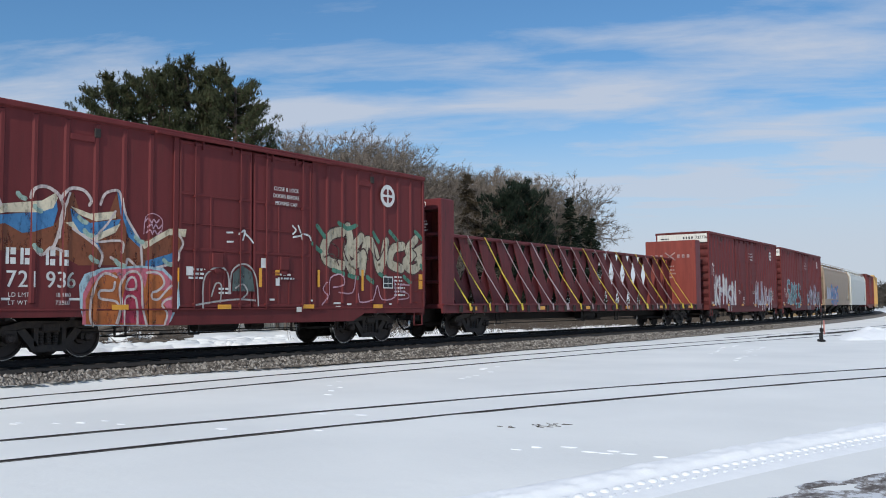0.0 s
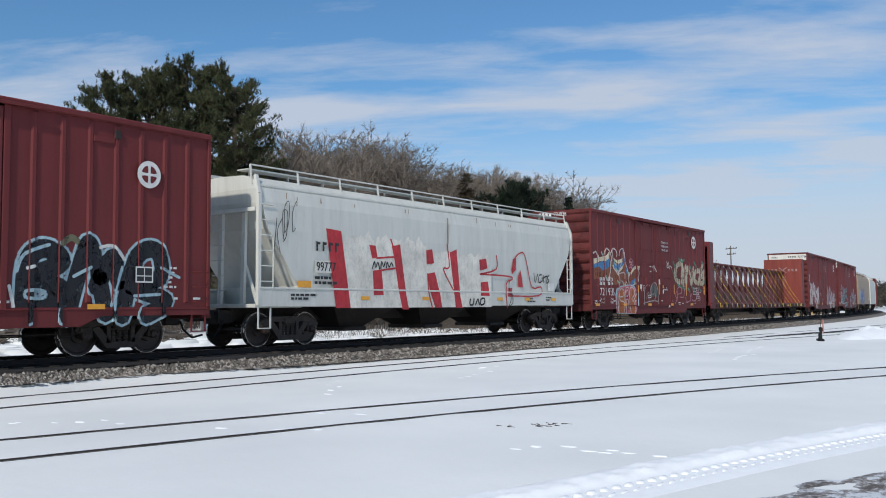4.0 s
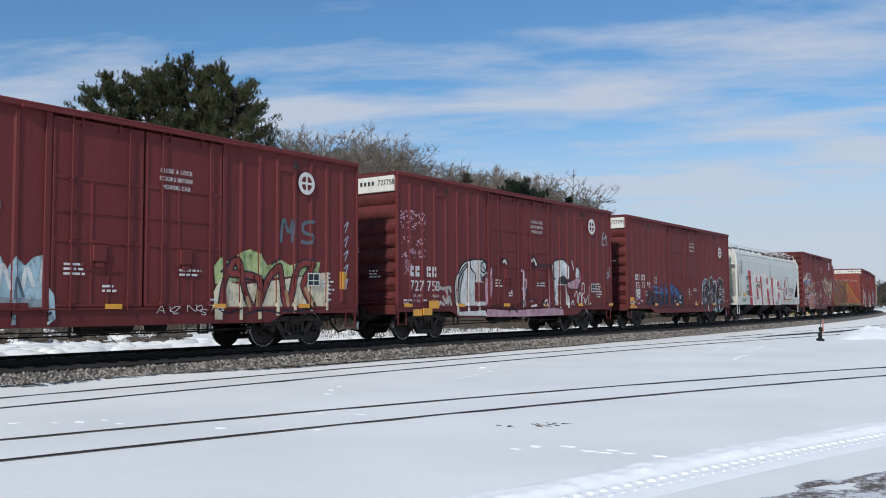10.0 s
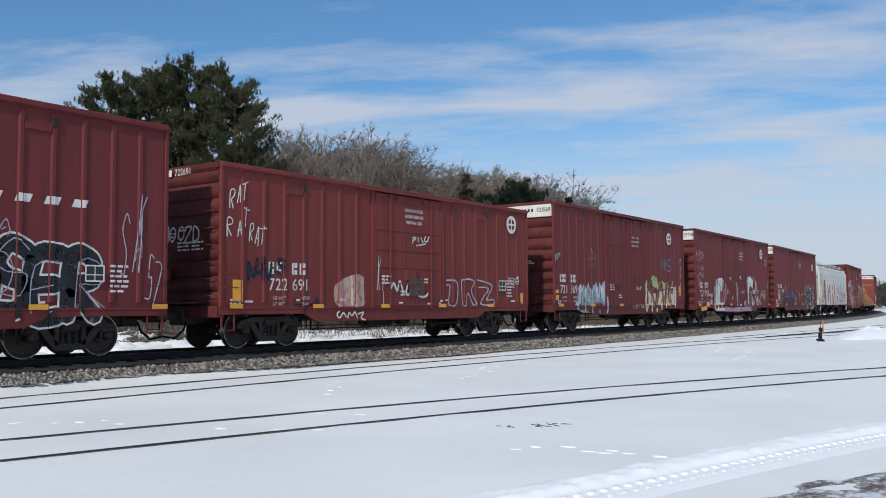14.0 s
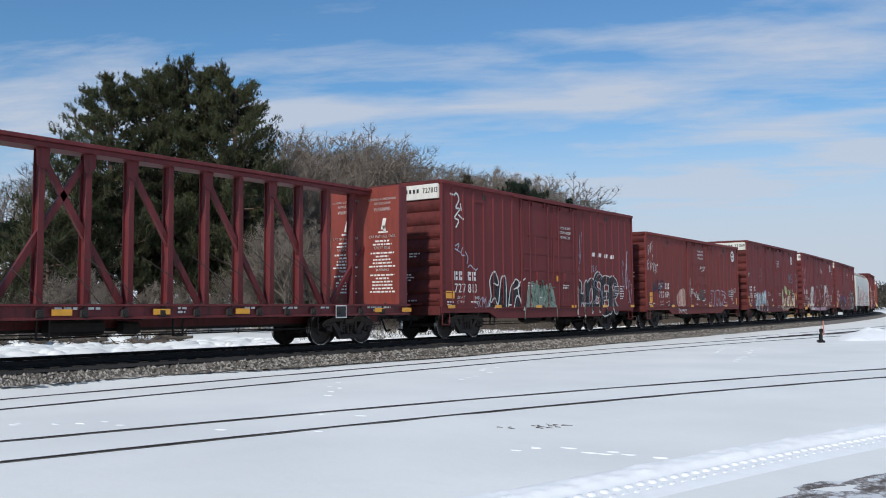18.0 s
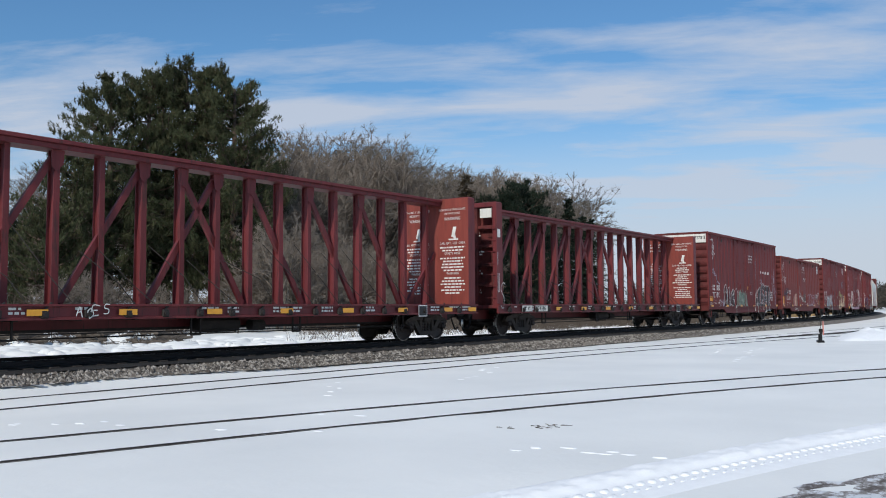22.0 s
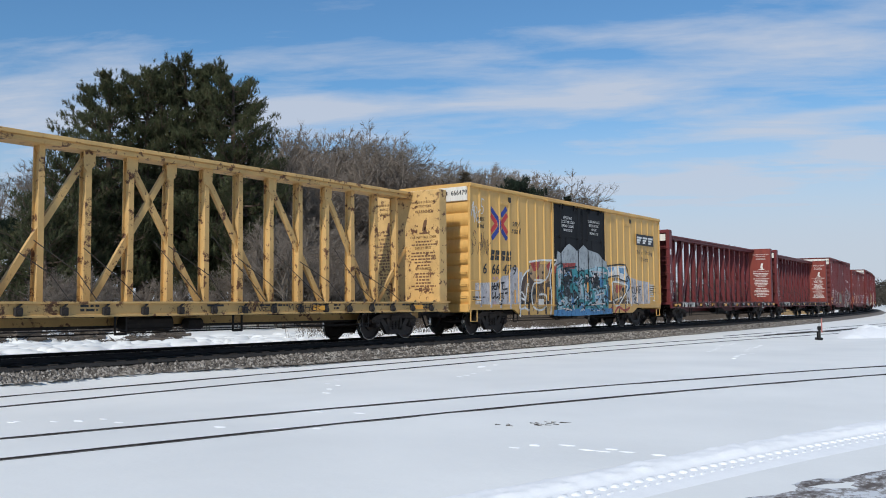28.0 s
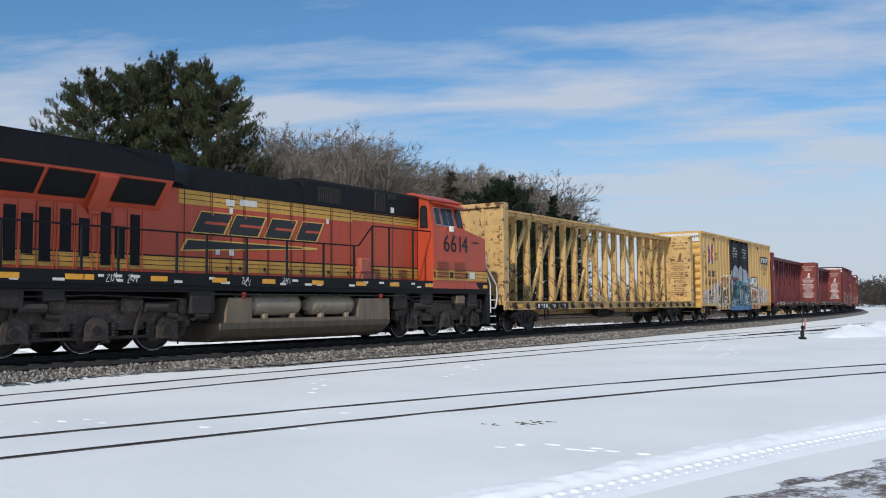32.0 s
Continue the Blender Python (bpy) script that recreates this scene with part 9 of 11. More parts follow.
line(car, wall, ((-2.79, 0.75), (-2.73, 0.91), (-2.62, 0.8), (-2.49, 0.91), (-2.38, 0.74)), 0.045, g_white, 0.03)
line(car, wall, ((-2.35, 0.85), (-2.11, 0.9), (-2.23, 0.74), (-2.04, 0.68)), 0.045, g_white, 0.03)
tag(car, p, -1.45, 1.3, 0.25, 0.9, "ks", g_white, 8, 0.03)
for i, (x, z) in enumerate(((-7.1, 3.65), (-7.1, 3.0), (-6.4, 2.85))):
    tag(car, p, x, z, 0.55, 0.45, "rat", g_white, 30 + i, 0.04)
tag(car, p, -6.5, 1.85, 1.2, 0.4, "nuns", g_navy, 9, 0.09)
tag(car, p, -4.85, 0.95, 0.9, 0.3, "hka", g_navy, 12, 0.06)
tag(car, p, 5.95, 1.85, 0.8, 0.25, "rerob", g_white, 10, 0.025)
herald(car, p, 6.17, 4.05, 0.33)
door_notice(car, p, 0.35, 4.02)
for q in (bar_poly(-6.95, 1.2, 0.3, 0.55), bar_poly(6.85, 1.15, 0.18, 0.4)):
    paint("caution_decal", [q], decal_y, car, p, lift=0.008)
paint("door_patch", [bar_poly(0.05, 1.4, 0.75, 0.55)], g_brown, car, [(-20, 20, 1.60)], lift=0.004)
k = Kit()
for q in text_polys("722691", 0.0, 0, 0.17, 0.85) + [bar_poly(-0.75 + i * 0.17, 0, 0.12, 0.17) for i in range(4)]:
    k.face([(-hf - 0.05, -x + 0.2, z + 4.45) for x, z in q])
part("end_number", k, letter_w, car)
k = Kit()
for q in scrawl(-0.7, 2.75, 1.5, 0.35, "moozd", 0.05, 5):
    k.face([(-hf - 0.045, -x, z) for x, z in q])
part("graffiti_tag", k, g_white, car)

car, p, hf = red_boxcar("oxide red boxcar with black and white outlined graffiti", -93.08, -77.85, 5.32, red, "727813", 6, doors=(-2.4, -0.1, 2.0), ribs_l=7, ribs_r=7)
reporting_mark(car, p, -6.85, 1.98, "727813", 0.30, gap=0.26)
data_lines(car, p, -6.7, 1.36, "184300", "78700")
fill(car, p, ((-4.74, 1.05), (-4.56, 1.7), (-4.61, 2.06), (-4.36, 2.31), (-4.13, 2.01), (-3.98, 1.47), (-3.82, 2.09), (-3.53, 2.09), (-3.43, 1.47), (-3.13, 1.94), (-2.76, 2.08), (-2.42, 1.82), (-2.32, 1.06), (-2.76, 0.98), (-3.14, 1.21), (-3.38, 0.98), (-4.1, 1.02)), g_black, 0.004)
line(car, p, ((-4.79, 0.99), (-4.59, 1.46), (-4.68, 2), (-4.38, 2.34), (-4.15, 2.11), (-4.1, 1.85), (-4.43, 1.91)), 0.055, g_white, 0.009)
line(car, p, ((-4.56, 1.23), (-4.38, 1.39), (-4.15, 1.15), (-4.05, 1.47), (-3.91, 2.1), (-3.6, 2.11), (-3.58, 1.07)), 0.055, g_white, 0.009)
line(car, p, ((-3.43, 1.05), (-3.26, 1.77), (-2.88, 2.1), (-2.6, 1.88), (-3.08, 1.71)), 0.055, g_white, 0.009)
line(car, p, ((-3.04, 1.06), (-2.83, 1.48), (-2.53, 1.31), (-2.37, 0.94), (-2.76, 1.78), (-2.29, 2.13)), 0.055, g_white, 0.009)
line(car, p, ((-4.79, 0.99), (-4.33, 1.05), (-3.82, 0.95)), 0.055, g_white, 0.009)
line(car, p, ((-6.83, 4.84), (-6.71, 4.93), (-6.55, 4.72), (-6.75, 4.43), (-6.51, 4.4), (-6.82, 4.09), (-6.58, 4), (-6.74, 3.77)), 0.06, g_white, 0.012)
line(car, p, ((-6.58, 4.19), (-6.34, 4.07)), 0.06, g_white, 0.012)
line(car, p, ((-7.06, 4.88), (-6.95, 4.85)), 0.06, g_white, 0.012)
line(car, p, ((-6.47, 4.58), (-6.42, 4.36)), 0.06, g_white, 0.012)
line(car, p, ((-6.78, 3.13), (-6.58, 3.22), (-6.66, 2.99)), 0.045, g_mauve, 0.012)
line(car, p, ((-6.81, 3.03), (-6.49, 2.93)), 0.045, g_mauve, 0.012)
line(car, p, ((-6.37, 3.09), (-6.45, 2.86), (-6.25, 2.82)), 0.045, g_mauve, 0.012)
line(car, p, ((-6.19, 2.95), (-6.05, 2.78), (-6.09, 2.58)), 0.045, g_mauve, 0.012)
line(car, p, ((-6.04, 2.43), (-5.88, 2.51), (-5.62, 2.34), (-5.45, 2.41)), 0.045, g_mauve, 0.012)
paint("graffiti", ragged(-2.35, 0.2, 1.05, 2.3, 12, 61, 0.6), g_thin, car, [(-20, 20, 1.569)], lift=0.004)
tag(car, p, -2.0, 1.3, 1.8, 0.6, "boane", g_green, 61, 0.05, lift=0.02)
burner(car, p, 2.05, 0.90, 3.75, 1.25, "hoser", g_black, g_white, 0.36, 0.045, 22, wild=0.06)
tag(car, p, 2.2, 1.0, 3.6, 1.05, "hoser", g_mauve, 22, 0.03, lift=0.014)
tag(car, p, -5.7, 0.95, 1.1, 0.35, "scma", g_mauve, 27, 0.04)
tag(car, p, 6.4, 2.2, 0.6, 1.3, "sak", g_mauve, 28, 0.04)
tag(car, p, 7.0, 1.3, 0.4, 1.0, "sz", g_mauve, 29, 0.04)
tag(car, p, 3.3, 2.6, 0.5, 0.3, "na", g_mauve, 30, 0.03)
tag(car, p, 2.1, 2.5, 0.3, 1.2, "su", g_mauve, 31, 0.03)
paint("owner_mark", [bar_poly(3.35 + i * 0.62, 3.22 - 0.01 * i, 0.32, 0.17, 0.4) for i in range(4)], letter_w, car, p, lift=0.006)
door_notice(car, p, 0.95, 4.2)
for q in (bar_poly(-7.35, 1.36, 0.5, 0.25), bar_poly(0.15, 2.08, 0.14, 0.22)):
    paint("caution_decal", [q], decal_y, car, p, lift=0.008)

# two boxcars far ahead
for (l, r, H), lab, num, sd in (((50.2, 65.3, 5.30), "oxide red boxcar with faded white graffiti along its sill", "727756", 7), ((66.7, 82.1, 5.25), "oxide red boxcar with teal graffiti along its sill", "727801", 8)):
    car, p, hf = red_boxcar(lab, l, r, H, red, num, sd, ribs_l=8, ribs_r=8)
    reporting_mark(car, p, -6.7, 2.0, num, 0.28)
    if sd == 7:
        burner(car, p, -6.6, 1.0, 4.2, 1.4, "khmsn", g_white, g_mauve, 0.24, 0.05, 33, wild=0.2)
        burner(car, p, 1.6, 1.0, 4.6, 1.3, "aunhm", g_mauve, g_white, 0.2, 0.05, 34, wild=0.2)
        tag(car, p, -7.1, 2.7, 0.5, 0.6, "ns", g_white, 35, 0.06)
    else:
        burner(car, p, -5.9, 1.0, 4.6, 1.4, "sakes", g_teal, g_sky, 0.26, 0.06, 36, wild=0.2)
        burner(car, p, 1.2, 1.0, 5.4, 1.2, "hanbm", g_mauve, g_teal, 0.22, 0.05, 37, wild=0.2)
    herald(car, p, 5.7, 4.4, 0.3)
    door_notice(car, p, 0.9, 4.3)

# cars at the head of the train, far round the bend
hop, _, p = hopper("covered_hopper", "tan and rust-streaked covered hopper with blue and red graffiti", 83.6, 100.4, tan_p)
burner(hop, p, -4.5, 1.3, 4.5, 1.3, "bars", g_blue, g_pink, 0.3, 0.06, 44)
paint("primer_patch", ragged(-7.4, -0.5, 1.6, 2.9, 20, 45, 0.5), g_mauve, hop, p, lift=0.003)
hopper("covered_hopper", "pale grey covered hopper far ahead in the train", 101.9, 118.7, grey_p)
boxcar("boxcar", "brown boxcar far ahead in the train", 120.2, 135.5, 4.9, red_b, white_end=False, detail=False)
boxcar("boxcar", "yellow boxcar far ahead in the train", 137.0, 152.5, 5.2, yellow, white_end=False, detail=False)

# ---- pale grey covered hopper with red and white graffiti ----
car, c, p = hopper("covered_hopper", "pale grey covered hopper with tall red and white graffiti", -9.95, 7.30, grey_p)
dk = -0.05
paint("graffiti", ragged(-5.5, -1.2, 1.02, 3.35, 24, 51, 0.35) + ragged(-1.2, 2.4, 1.02, 3.0, 20, 52, 0.25), g_cover, car, p, lift=0.004, kind="stuff")
for x0, z0, x1, z1, w in ((-5.75, 3.25, -5.35, 1.02, 0.62),):
    fill(car, p, ((x0 - w / 2, z0), (x0 + w / 2, z0 - 0.04), (x1 + w / 2, z1), (x1 - w / 2, z1)), g_red, 0.010)
fill(car, p, ((-4.22, 2.88), (-3.93, 2.87), (-3.84, 2.52), (-4.09, 2.48)), g_red, 0.01)
fill(car, p, ((-4.06, 2.12), (-3.66, 2.17), (-3.56, 1.4), (-4.02, 1.39)), g_red, 0.01)
fill(car, p, ((-3.17, 2.89), (-2.77, 2.97), (-2.46, 1.37), (-2.33, 0.96), (-2.65, 0.96), (-2.84, 1.55), (-3.04, 2.47)), g_red, 0.01)
fill(car, p, ((-1.43, 2.85), (-1.11, 2.9), (-1.01, 2.45), (-1.41, 2.4)), g_red, 0.01)
fill(car, p, ((-1.36, 2.1), (-0.97, 2.16), (-0.67, 1.41), (-0.58, 1.01), (-0.96, 1.01), (-1.25, 1.58)), g_red, 0.01)
fill(car, p, ((-0.14, 2.84), (0.26, 2.96), (0.46, 1.4), (0.59, 1), (0.19, 1), (0.08, 1.67)), g_red, 0.01)
fill(car, p, ((1.63, 2.67), (2.07, 2.72), (2.15, 2.38), (1.67, 2.29)), g_red, 0.01)
fill(car, p, ((1.71, 1.88), (2.17, 1.92), (2.28, 1.41), (1.72, 1.41)), g_red, 0.01)
fill(car, p, ((3.87, 2.77), (4.1, 2.86), (4.06, 2.38), (3.78, 2.21)), g_red, 0.01)
fill(car, p, ((4.22, 2.15), (4.41, 2.39), (4.57, 1.75), (4.22, 1.75)), g_red, 0.01)
fill(car, p, ((3.52, 1.7), (3.79, 1.71), (3.79, 1.42), (3.52, 1.42)), g_red, 0.01)
line(car, p, ((-3.89, 2.5), (-3.07, 2.57)), 0.055, g_red, 0.013)
line(car, p, ((-3.79, 2.13), (-2.97, 2.23)), 0.055, g_red, 0.013)
line(car, p, ((-3.22, 3.1), (-3.08, 2.84)), 0.055, g_red, 0.013)
line(car, p, ((-0.28, 3.1), (-0.17, 2.35), (-0.51, 2.27), (0.05, 1.6)), 0.055, g_red, 0.013)
line(car, p, ((1.67, 2.17), (2.73, 2.37), (2.73, 2.86)), 0.055, g_red, 0.013)
line(car, p, ((1.71, 2.17), (3.6, 2.13), (3.78, 2.02), (3.38, 1.85), (3.43, 0.99)), 0.055, g_red, 0.013)
line(car, p, ((3.78, 2.37), (4.06, 2.86), (4.57, 3.05), (4.82, 2.74), (5.21, 1.76), (5.89, 1.78), (5.76, 1.44), (3.52, 1.42)), 0.055, g_red, 0.013)
line(car, p, ((-1.36, 2.1), (-1.31, 1.51), (-1.12, 1.01)), 0.055, g_red, 0.013)
line(car, p, ((3.65, 2.05), (3.56, 1.73), (3.72, 1.34), (3.56, 1.03), (3.83, 1.19), (3.79, 1.5)), 0.03, g_black, 0.016)
line(car, p, ((-4.09, 2.18), (-3.99, 2.4), (-3.94, 2.21), (-3.84, 2.38), (-3.76, 2.19)), 0.045, g_black, 0.016)
line(car, p, ((-3.7, 2.2), (-3.66, 2.41), (-3.57, 2.25), (-3.5, 2.4)), 0.045, g_black, 0.016)
line(car, p, ((-3.44, 2.23), (-3.39, 2.4), (-3.31, 2.24), (-3.2, 2.39), (-3.12, 2.27)), 0.045, g_black, 0.016)
line(car, p, ((1.06, 1.29), (1.02, 1.11), (1.21, 1.11), (1.27, 1.3)), 0.06, g_black, 0.016)
line(car, p, ((1.37, 1.1), (1.52, 1.3), (1.6, 1.11)), 0.06, g_black, 0.016)
line(car, p, ((1.71, 1.29), (1.68, 1.1), (1.91, 1.14), (1.93, 1.32), (1.71, 1.29)), 0.06, g_black, 0.016)
line(car, p, ((5.38, 2.3), (5.46, 1.94), (5.66, 2.27)), 0.05, g_black, 0.016)
line(car, p, ((5.97, 2.25), (5.76, 2.21), (5.76, 1.94), (6.02, 2.02)), 0.05, g_black, 0.016)
line(car, p, ((6.1, 2.22), (6.13, 1.95)), 0.05, g_black, 0.016)
line(car, p, ((6.1, 2.12), (6.39, 2.2), (6.34, 1.96)), 0.05, g_black, 0.016)
line(car, p, ((6.55, 2.24), (6.39, 2.13), (6.55, 2.03), (6.36, 1.92)), 0.05, g_black, 0.016)
fill(car, p, ((6.47, 1.92), (6.93, 1.94), (6.93, 1.62), (6.47, 1.62)), letter_w, 0.01)
tag(car, p, -8.1, 2.8, 0.9, 0.8, "kooc", g_black, 54, 0.03, lift=0.014)
paint("owner_mark", [q for i in range(4) for q in (bar_poly(-6.45 + i * 0.25, 2.60, 0.07, 0.26), bar_poly(-6.45 + i * 0.25, 2.78, 0.16, 0.07))], letter_k, car, p, lift=0.012)
paint("road_number", text_polys("99777", -6.45, 2.05, 0.25, 0.8, bold=0.05), letter_k, car, p, lift=0.012)
paint("number_field", [bar_poly(-6.5, 2.0, 1.15, 0.34)], white_p, car, p, lift=0.006)
paint("weight_stencil", small_print(-6.5, 1.82, 1.0, 2, 0.08, 0.14, 55), letter_k, car, p, lift=0.010)
paint("small_stencil", small_print(-7.4, 1.35, 1.0, 2, 0.06, 0.1, 56) + small_print(4.9, 1.3, 0.6, 2, 0.05, 0.1, 57) + small_print(6.3, 1.35, 0.5, 2, 0.05, 0.1, 58), letter_k, car, p, lift=0.010)
reflectors(car, p, (-7.15,), 1.58, 0.5, 0.18)
reflectors(car, p, (-4.6, -1.65, 2.75, 4.7, 6.7), 1.25, 0.38, 0.11)
paint("rust_run", drips(-0.35, -0.2, 2.9, 3.9, 2, 5, 0.05) + drips(-7.6, 6.5, 3.9, 4.1, 12, 6, 0.03), mat("rust_run", (0.34, 0.24, 0.16), 0.8, vary=0.3), car, p, lift=0.003)

# ---- yellow boxcar with black doors ----
car, c, p = boxcar("boxcar", "yellow boxcar with black plug doors and teal graffiti", -155.75, -138.7, 5.32, yellow, ribs_l=8, ribs_r=8, doors=(-2.5, 0.0, 2.2), door_m=black_p, white_end=True)
hf = (155.75 - 138.7) / 2
end_number(car, hf, 5.32, "666479")
flat = [(-20, 20, 1.585)]
# the crossed emblem: red and blue arms
for pts, m in ((((-7.12, 4.52), (-6.62, 4.14), (-6.53, 3.95), (-6.62, 3.78), (-7.06, 3.43)), g_blue), (((-6.03, 4.60), (-6.42, 4.28)), g_blue), (((-6.40, 3.78), (-6.03, 3.45)), g_blue), (((-7.14, 4.28), (-6.72, 3.98), (-7.14, 3.66)), g_red), (((-6.00, 4.36), (-6.38, 4.02), (-6.00, 3.68)), g_red)):
    paint("emblem_arm", stroke(pts, 0.18, False), paint_mat("emblem_colour", (0.03, 0.055, 0.26) if m is g_blue else (0.55, 0.05, 0.05), wear=0), car, p, lift=0.006)
paint("slogan", text_polys("next", -8.02, 4.02, 0.19, 0.9, 0.15, 0.05) + text_polys("load", -8.02, 3.76, 0.19, 0.9, 0.15, 0.05) + text_polys("any", -5.62, 3.98, 0.24, 0.9, 0.15, 0.05) + text_polys("road", -5.70, 3.70, 0.24, 0.9, 0.15, 0.05), letter_k, car, p, lift=0.006)
paint("owner_mark", [q for xx in (-7.22, -6.88, -6.48, -6.12) for q in (bar_poly(xx, 2.66, 0.09, 0.36, 0.2), bar_poly(xx + 0.11, 2.66, 0.15, 0.16, 0.2), bar_poly(xx + 0.15, 2.86, 0.15, 0.16, 0.2))], letter_k, car, p, lift=0.012)
paint("road_number", text_polys("6", -7.70, 2.16, 0.36, 0.95, 0.2, 0.06) + text_polys("66", -7.12, 2.16, 0.36, 0.95, 0.2, 0.06) + text_polys("47", -6.36, 2.17, 0.36, 0.95, 0.2, 0.06) + text_polys("9", -5.68, 2.17, 0.36, 0.95, 0.2, 0.06), letter_k, car, p, lift=0.012)
fill(car, p, ((-8.17, 1.82), (-7.52, 1.84), (-6.83, 1.86), (-6.34, 2.11), (-5.96, 2.13), (-5.71, 2.44), (-5.31, 2.46), (-5.17, 2.28), (-4.95, 2.28), (-4.84, 0.87), (-8.15, 0.99)), g_buff, 0.004)
fill(car, p, ((3.18, 2.26), (3.69, 2.11), (4.48, 2.56), (4.89, 2.31), (5.89, 2.17), (7.23, 2.11), (7.22, 1.09), (4.75, 0.96), (4.48, 0.75), (3.18, 0.77)), g_buff, 0.004)
fill(car, p, ((-5.23, 0.69), (-5.18, 1.36), (-5.09, 1.85), (-4.82, 2.24), (-4.53, 2.38), (-4.39, 2.57), (-2.66, 2.67), (-2.37, 2.62), (-2.39, 0.84), (-4.28, 0.65)), g_umber, 0.006)
fill(car, p, ((-4.93, 0.87), (-4.85, 1.61), (-4.67, 1.99), (-4.46, 2.1), (-4.33, 1.62), (-4.43, 0.86)), g_ochre, 0.008)
fill(car, p, ((-4.46, 2.35), (-4.32, 2.57), (-2.83, 2.65), (-2.71, 2.06), (-3.07, 1.91), (-4.08, 1.93), (-4.38, 2.13)), g_tan, 0.008)
fill(car, p, ((-4.39, 2.69), (-3.56, 2.74), (-3.77, 2.41), (-4.09, 2.32)), g_red2, 0.011)
fill(car, p, ((-3.11, 2.58), (-2.72, 2.79), (-2.91, 2.37)), g_red2, 0.011)
fill(car, p, ((-2.74, 2.44), (-2.24, 2.77), (-2.27, 2.35), (-2.64, 2.25)), g_red2, 0.011)
fill(car, p, ((-3.89, 2.12), (-3.68, 2.21), (-3.7, 2.02), (-3.86, 1.99)), g_red2, 0.011)
fill(car, p, ((-3.2, 2.04), (-3.04, 2.15), (-3, 1.97)), g_red2, 0.011)
fill(car, p, ((-4.4, 2.25), (-4.28, 2.31), (-4.19, 2.24), (-4.31, 2.18)), g_black, 0.012)
fill(car, p, ((-3.49, 2.32), (-3.36, 2.38), (-3.3, 2.3), (-3.42, 2.23)), g_black, 0.012)
fill(car, p, ((-4.13, 1.86), (-4.21, 1.5), (-4.11, 1.05), (-3.76, 0.96), (-3.37, 1.01), (-3.25, 1.38), (-3.54, 1.44), (-3.75, 1.37), (-3.79, 1.63), (-3.93, 1.82)), g_ochre, 0.012)
fill(car, p, ((-4.01, 1.76), (-3.85, 1.63), (-3.91, 1.24), (-4.07, 1.37)), g_dark, 0.01)
fill(car, p, ((-3.06, 1.64), (-2.86, 1.51), (-2.97, 0.98), (-3.13, 0.85)), g_dark, 0.01)
fill(car, p, ((-5.08, 1.12), (-4.87, 1.24), (-4.93, 0.74), (-5.11, 0.72)), g_dark, 0.01)
fill(car, p, ((-4.66, 1.36), (-4.45, 1.49), (-4.36, 1.05), (-4.58, 0.86)), g_dark, 0.01)
fill(car, p, ((-3.53, 0.79), (-3.05, 1.04), (-2.72, 0.84), (-3.21, 0.66)), g_dark, 0.01)
fill(car, p, ((-2.7, 1.92), (-2.53, 1.65), (-2.59, 1.11), (-2.73, 1.38)), g_dark, 0.01)
line(car, p, ((-5.19, 0.63), (-5.14, 1.36), (-5.01, 1.98), (-4.68, 2.29), (-4.46, 2.38)), 0.075, g_white, 0.016)
line(car, p, ((-4.81, 0.92), (-4.66, 1.59), (-4.58, 1.84)), 0.075, g_white, 0.016)
line(car, p, ((-5.19, 1.46), (-5.02, 1.53), (-4.87, 1.41), (-4.79, 1.24), (-5.04, 1.3)), 0.075, g_white, 0.016)
line(car, p, ((-2.73, 2.74), (-2.97, 2.18), (-3.55, 1.92), (-4.08, 1.87), (-4.27, 1.5), (-4.2, 1.05), (-3.84, 0.85), (-3.37, 0.88), (-3.17, 1.11), (-3.22, 1.43), (-3.69, 1.44)), 0.075, g_white, 0.016)
line(car, p, ((-2.36, 2.76), (-2.64, 2.47), (-2.81, 2.05), (-2.71, 1.38), (-2.79, 0.68)), 0.075, g_white, 0.016)
line(car, p, ((-4.47, 2.68), (-3.56, 2.78), (-2.83, 2.8), (-2.38, 2.83), (-0.74, 2.84)), 0.075, g_white, 0.016)
line(car, p, ((-4.04, 2.01), (-3.36, 2)), 0.075, g_white, 0.016)
line(car, p, ((-5.14, 0.87), (-4.79, 0.92), (-4.55, 0.85)), 0.075, g_white, 0.016)
fill(car, p, ((-3.81, 0.99), (-3.34, 0.99), (-3.34, 1.27), (-3.81, 1.27)), g_white, 0.0185)
fill(car, flat, ((-2.38, 2.69), (-2.31, 3.2), (-1.98, 3.13), (-1.53, 3.44), (-1.26, 3.54), (-0.97, 3.45), (-0.58, 3.28), (-0.29, 3.39), (0.02, 3.56), (0.43, 3.38), (0.97, 3.31), (1.41, 3.27), (1.98, 2.98), (2.26, 2.94), (2.26, 2.39), (-2.37, 2.48)), g_cloud, 0.004)
fill(car, flat, ((-2.42, 0.63), (-2.41, 2.48), (-1.89, 2.7), (-0.77, 2.77), (-0.58, 2.42), (1.3, 2.66), (1.98, 2.7), (2.35, 2.55), (2.36, 0.62)), g_teal, 0.008)
fill(car, flat, ((-2.32, 2.48), (-1.85, 2.59), (-1.95, 1.94), (-2.28, 1.63)), g_sky2, 0.012)
fill(car, flat, ((-0.57, 1.98), (-0.22, 2.29), (-0.05, 1.4), (-0.49, 1.22)), g_sky2, 0.012)
fill(car, flat, ((0.48, 2.53), (1.3, 2.66), (1.98, 2.6), (1.98, 2.22), (0.75, 2.24)), g_sky2, 0.012)
fill(car, flat, ((0.97, 1.56), (1.98, 1.74), (2.03, 1.02), (1.08, 1.1)), g_sky2, 0.012)
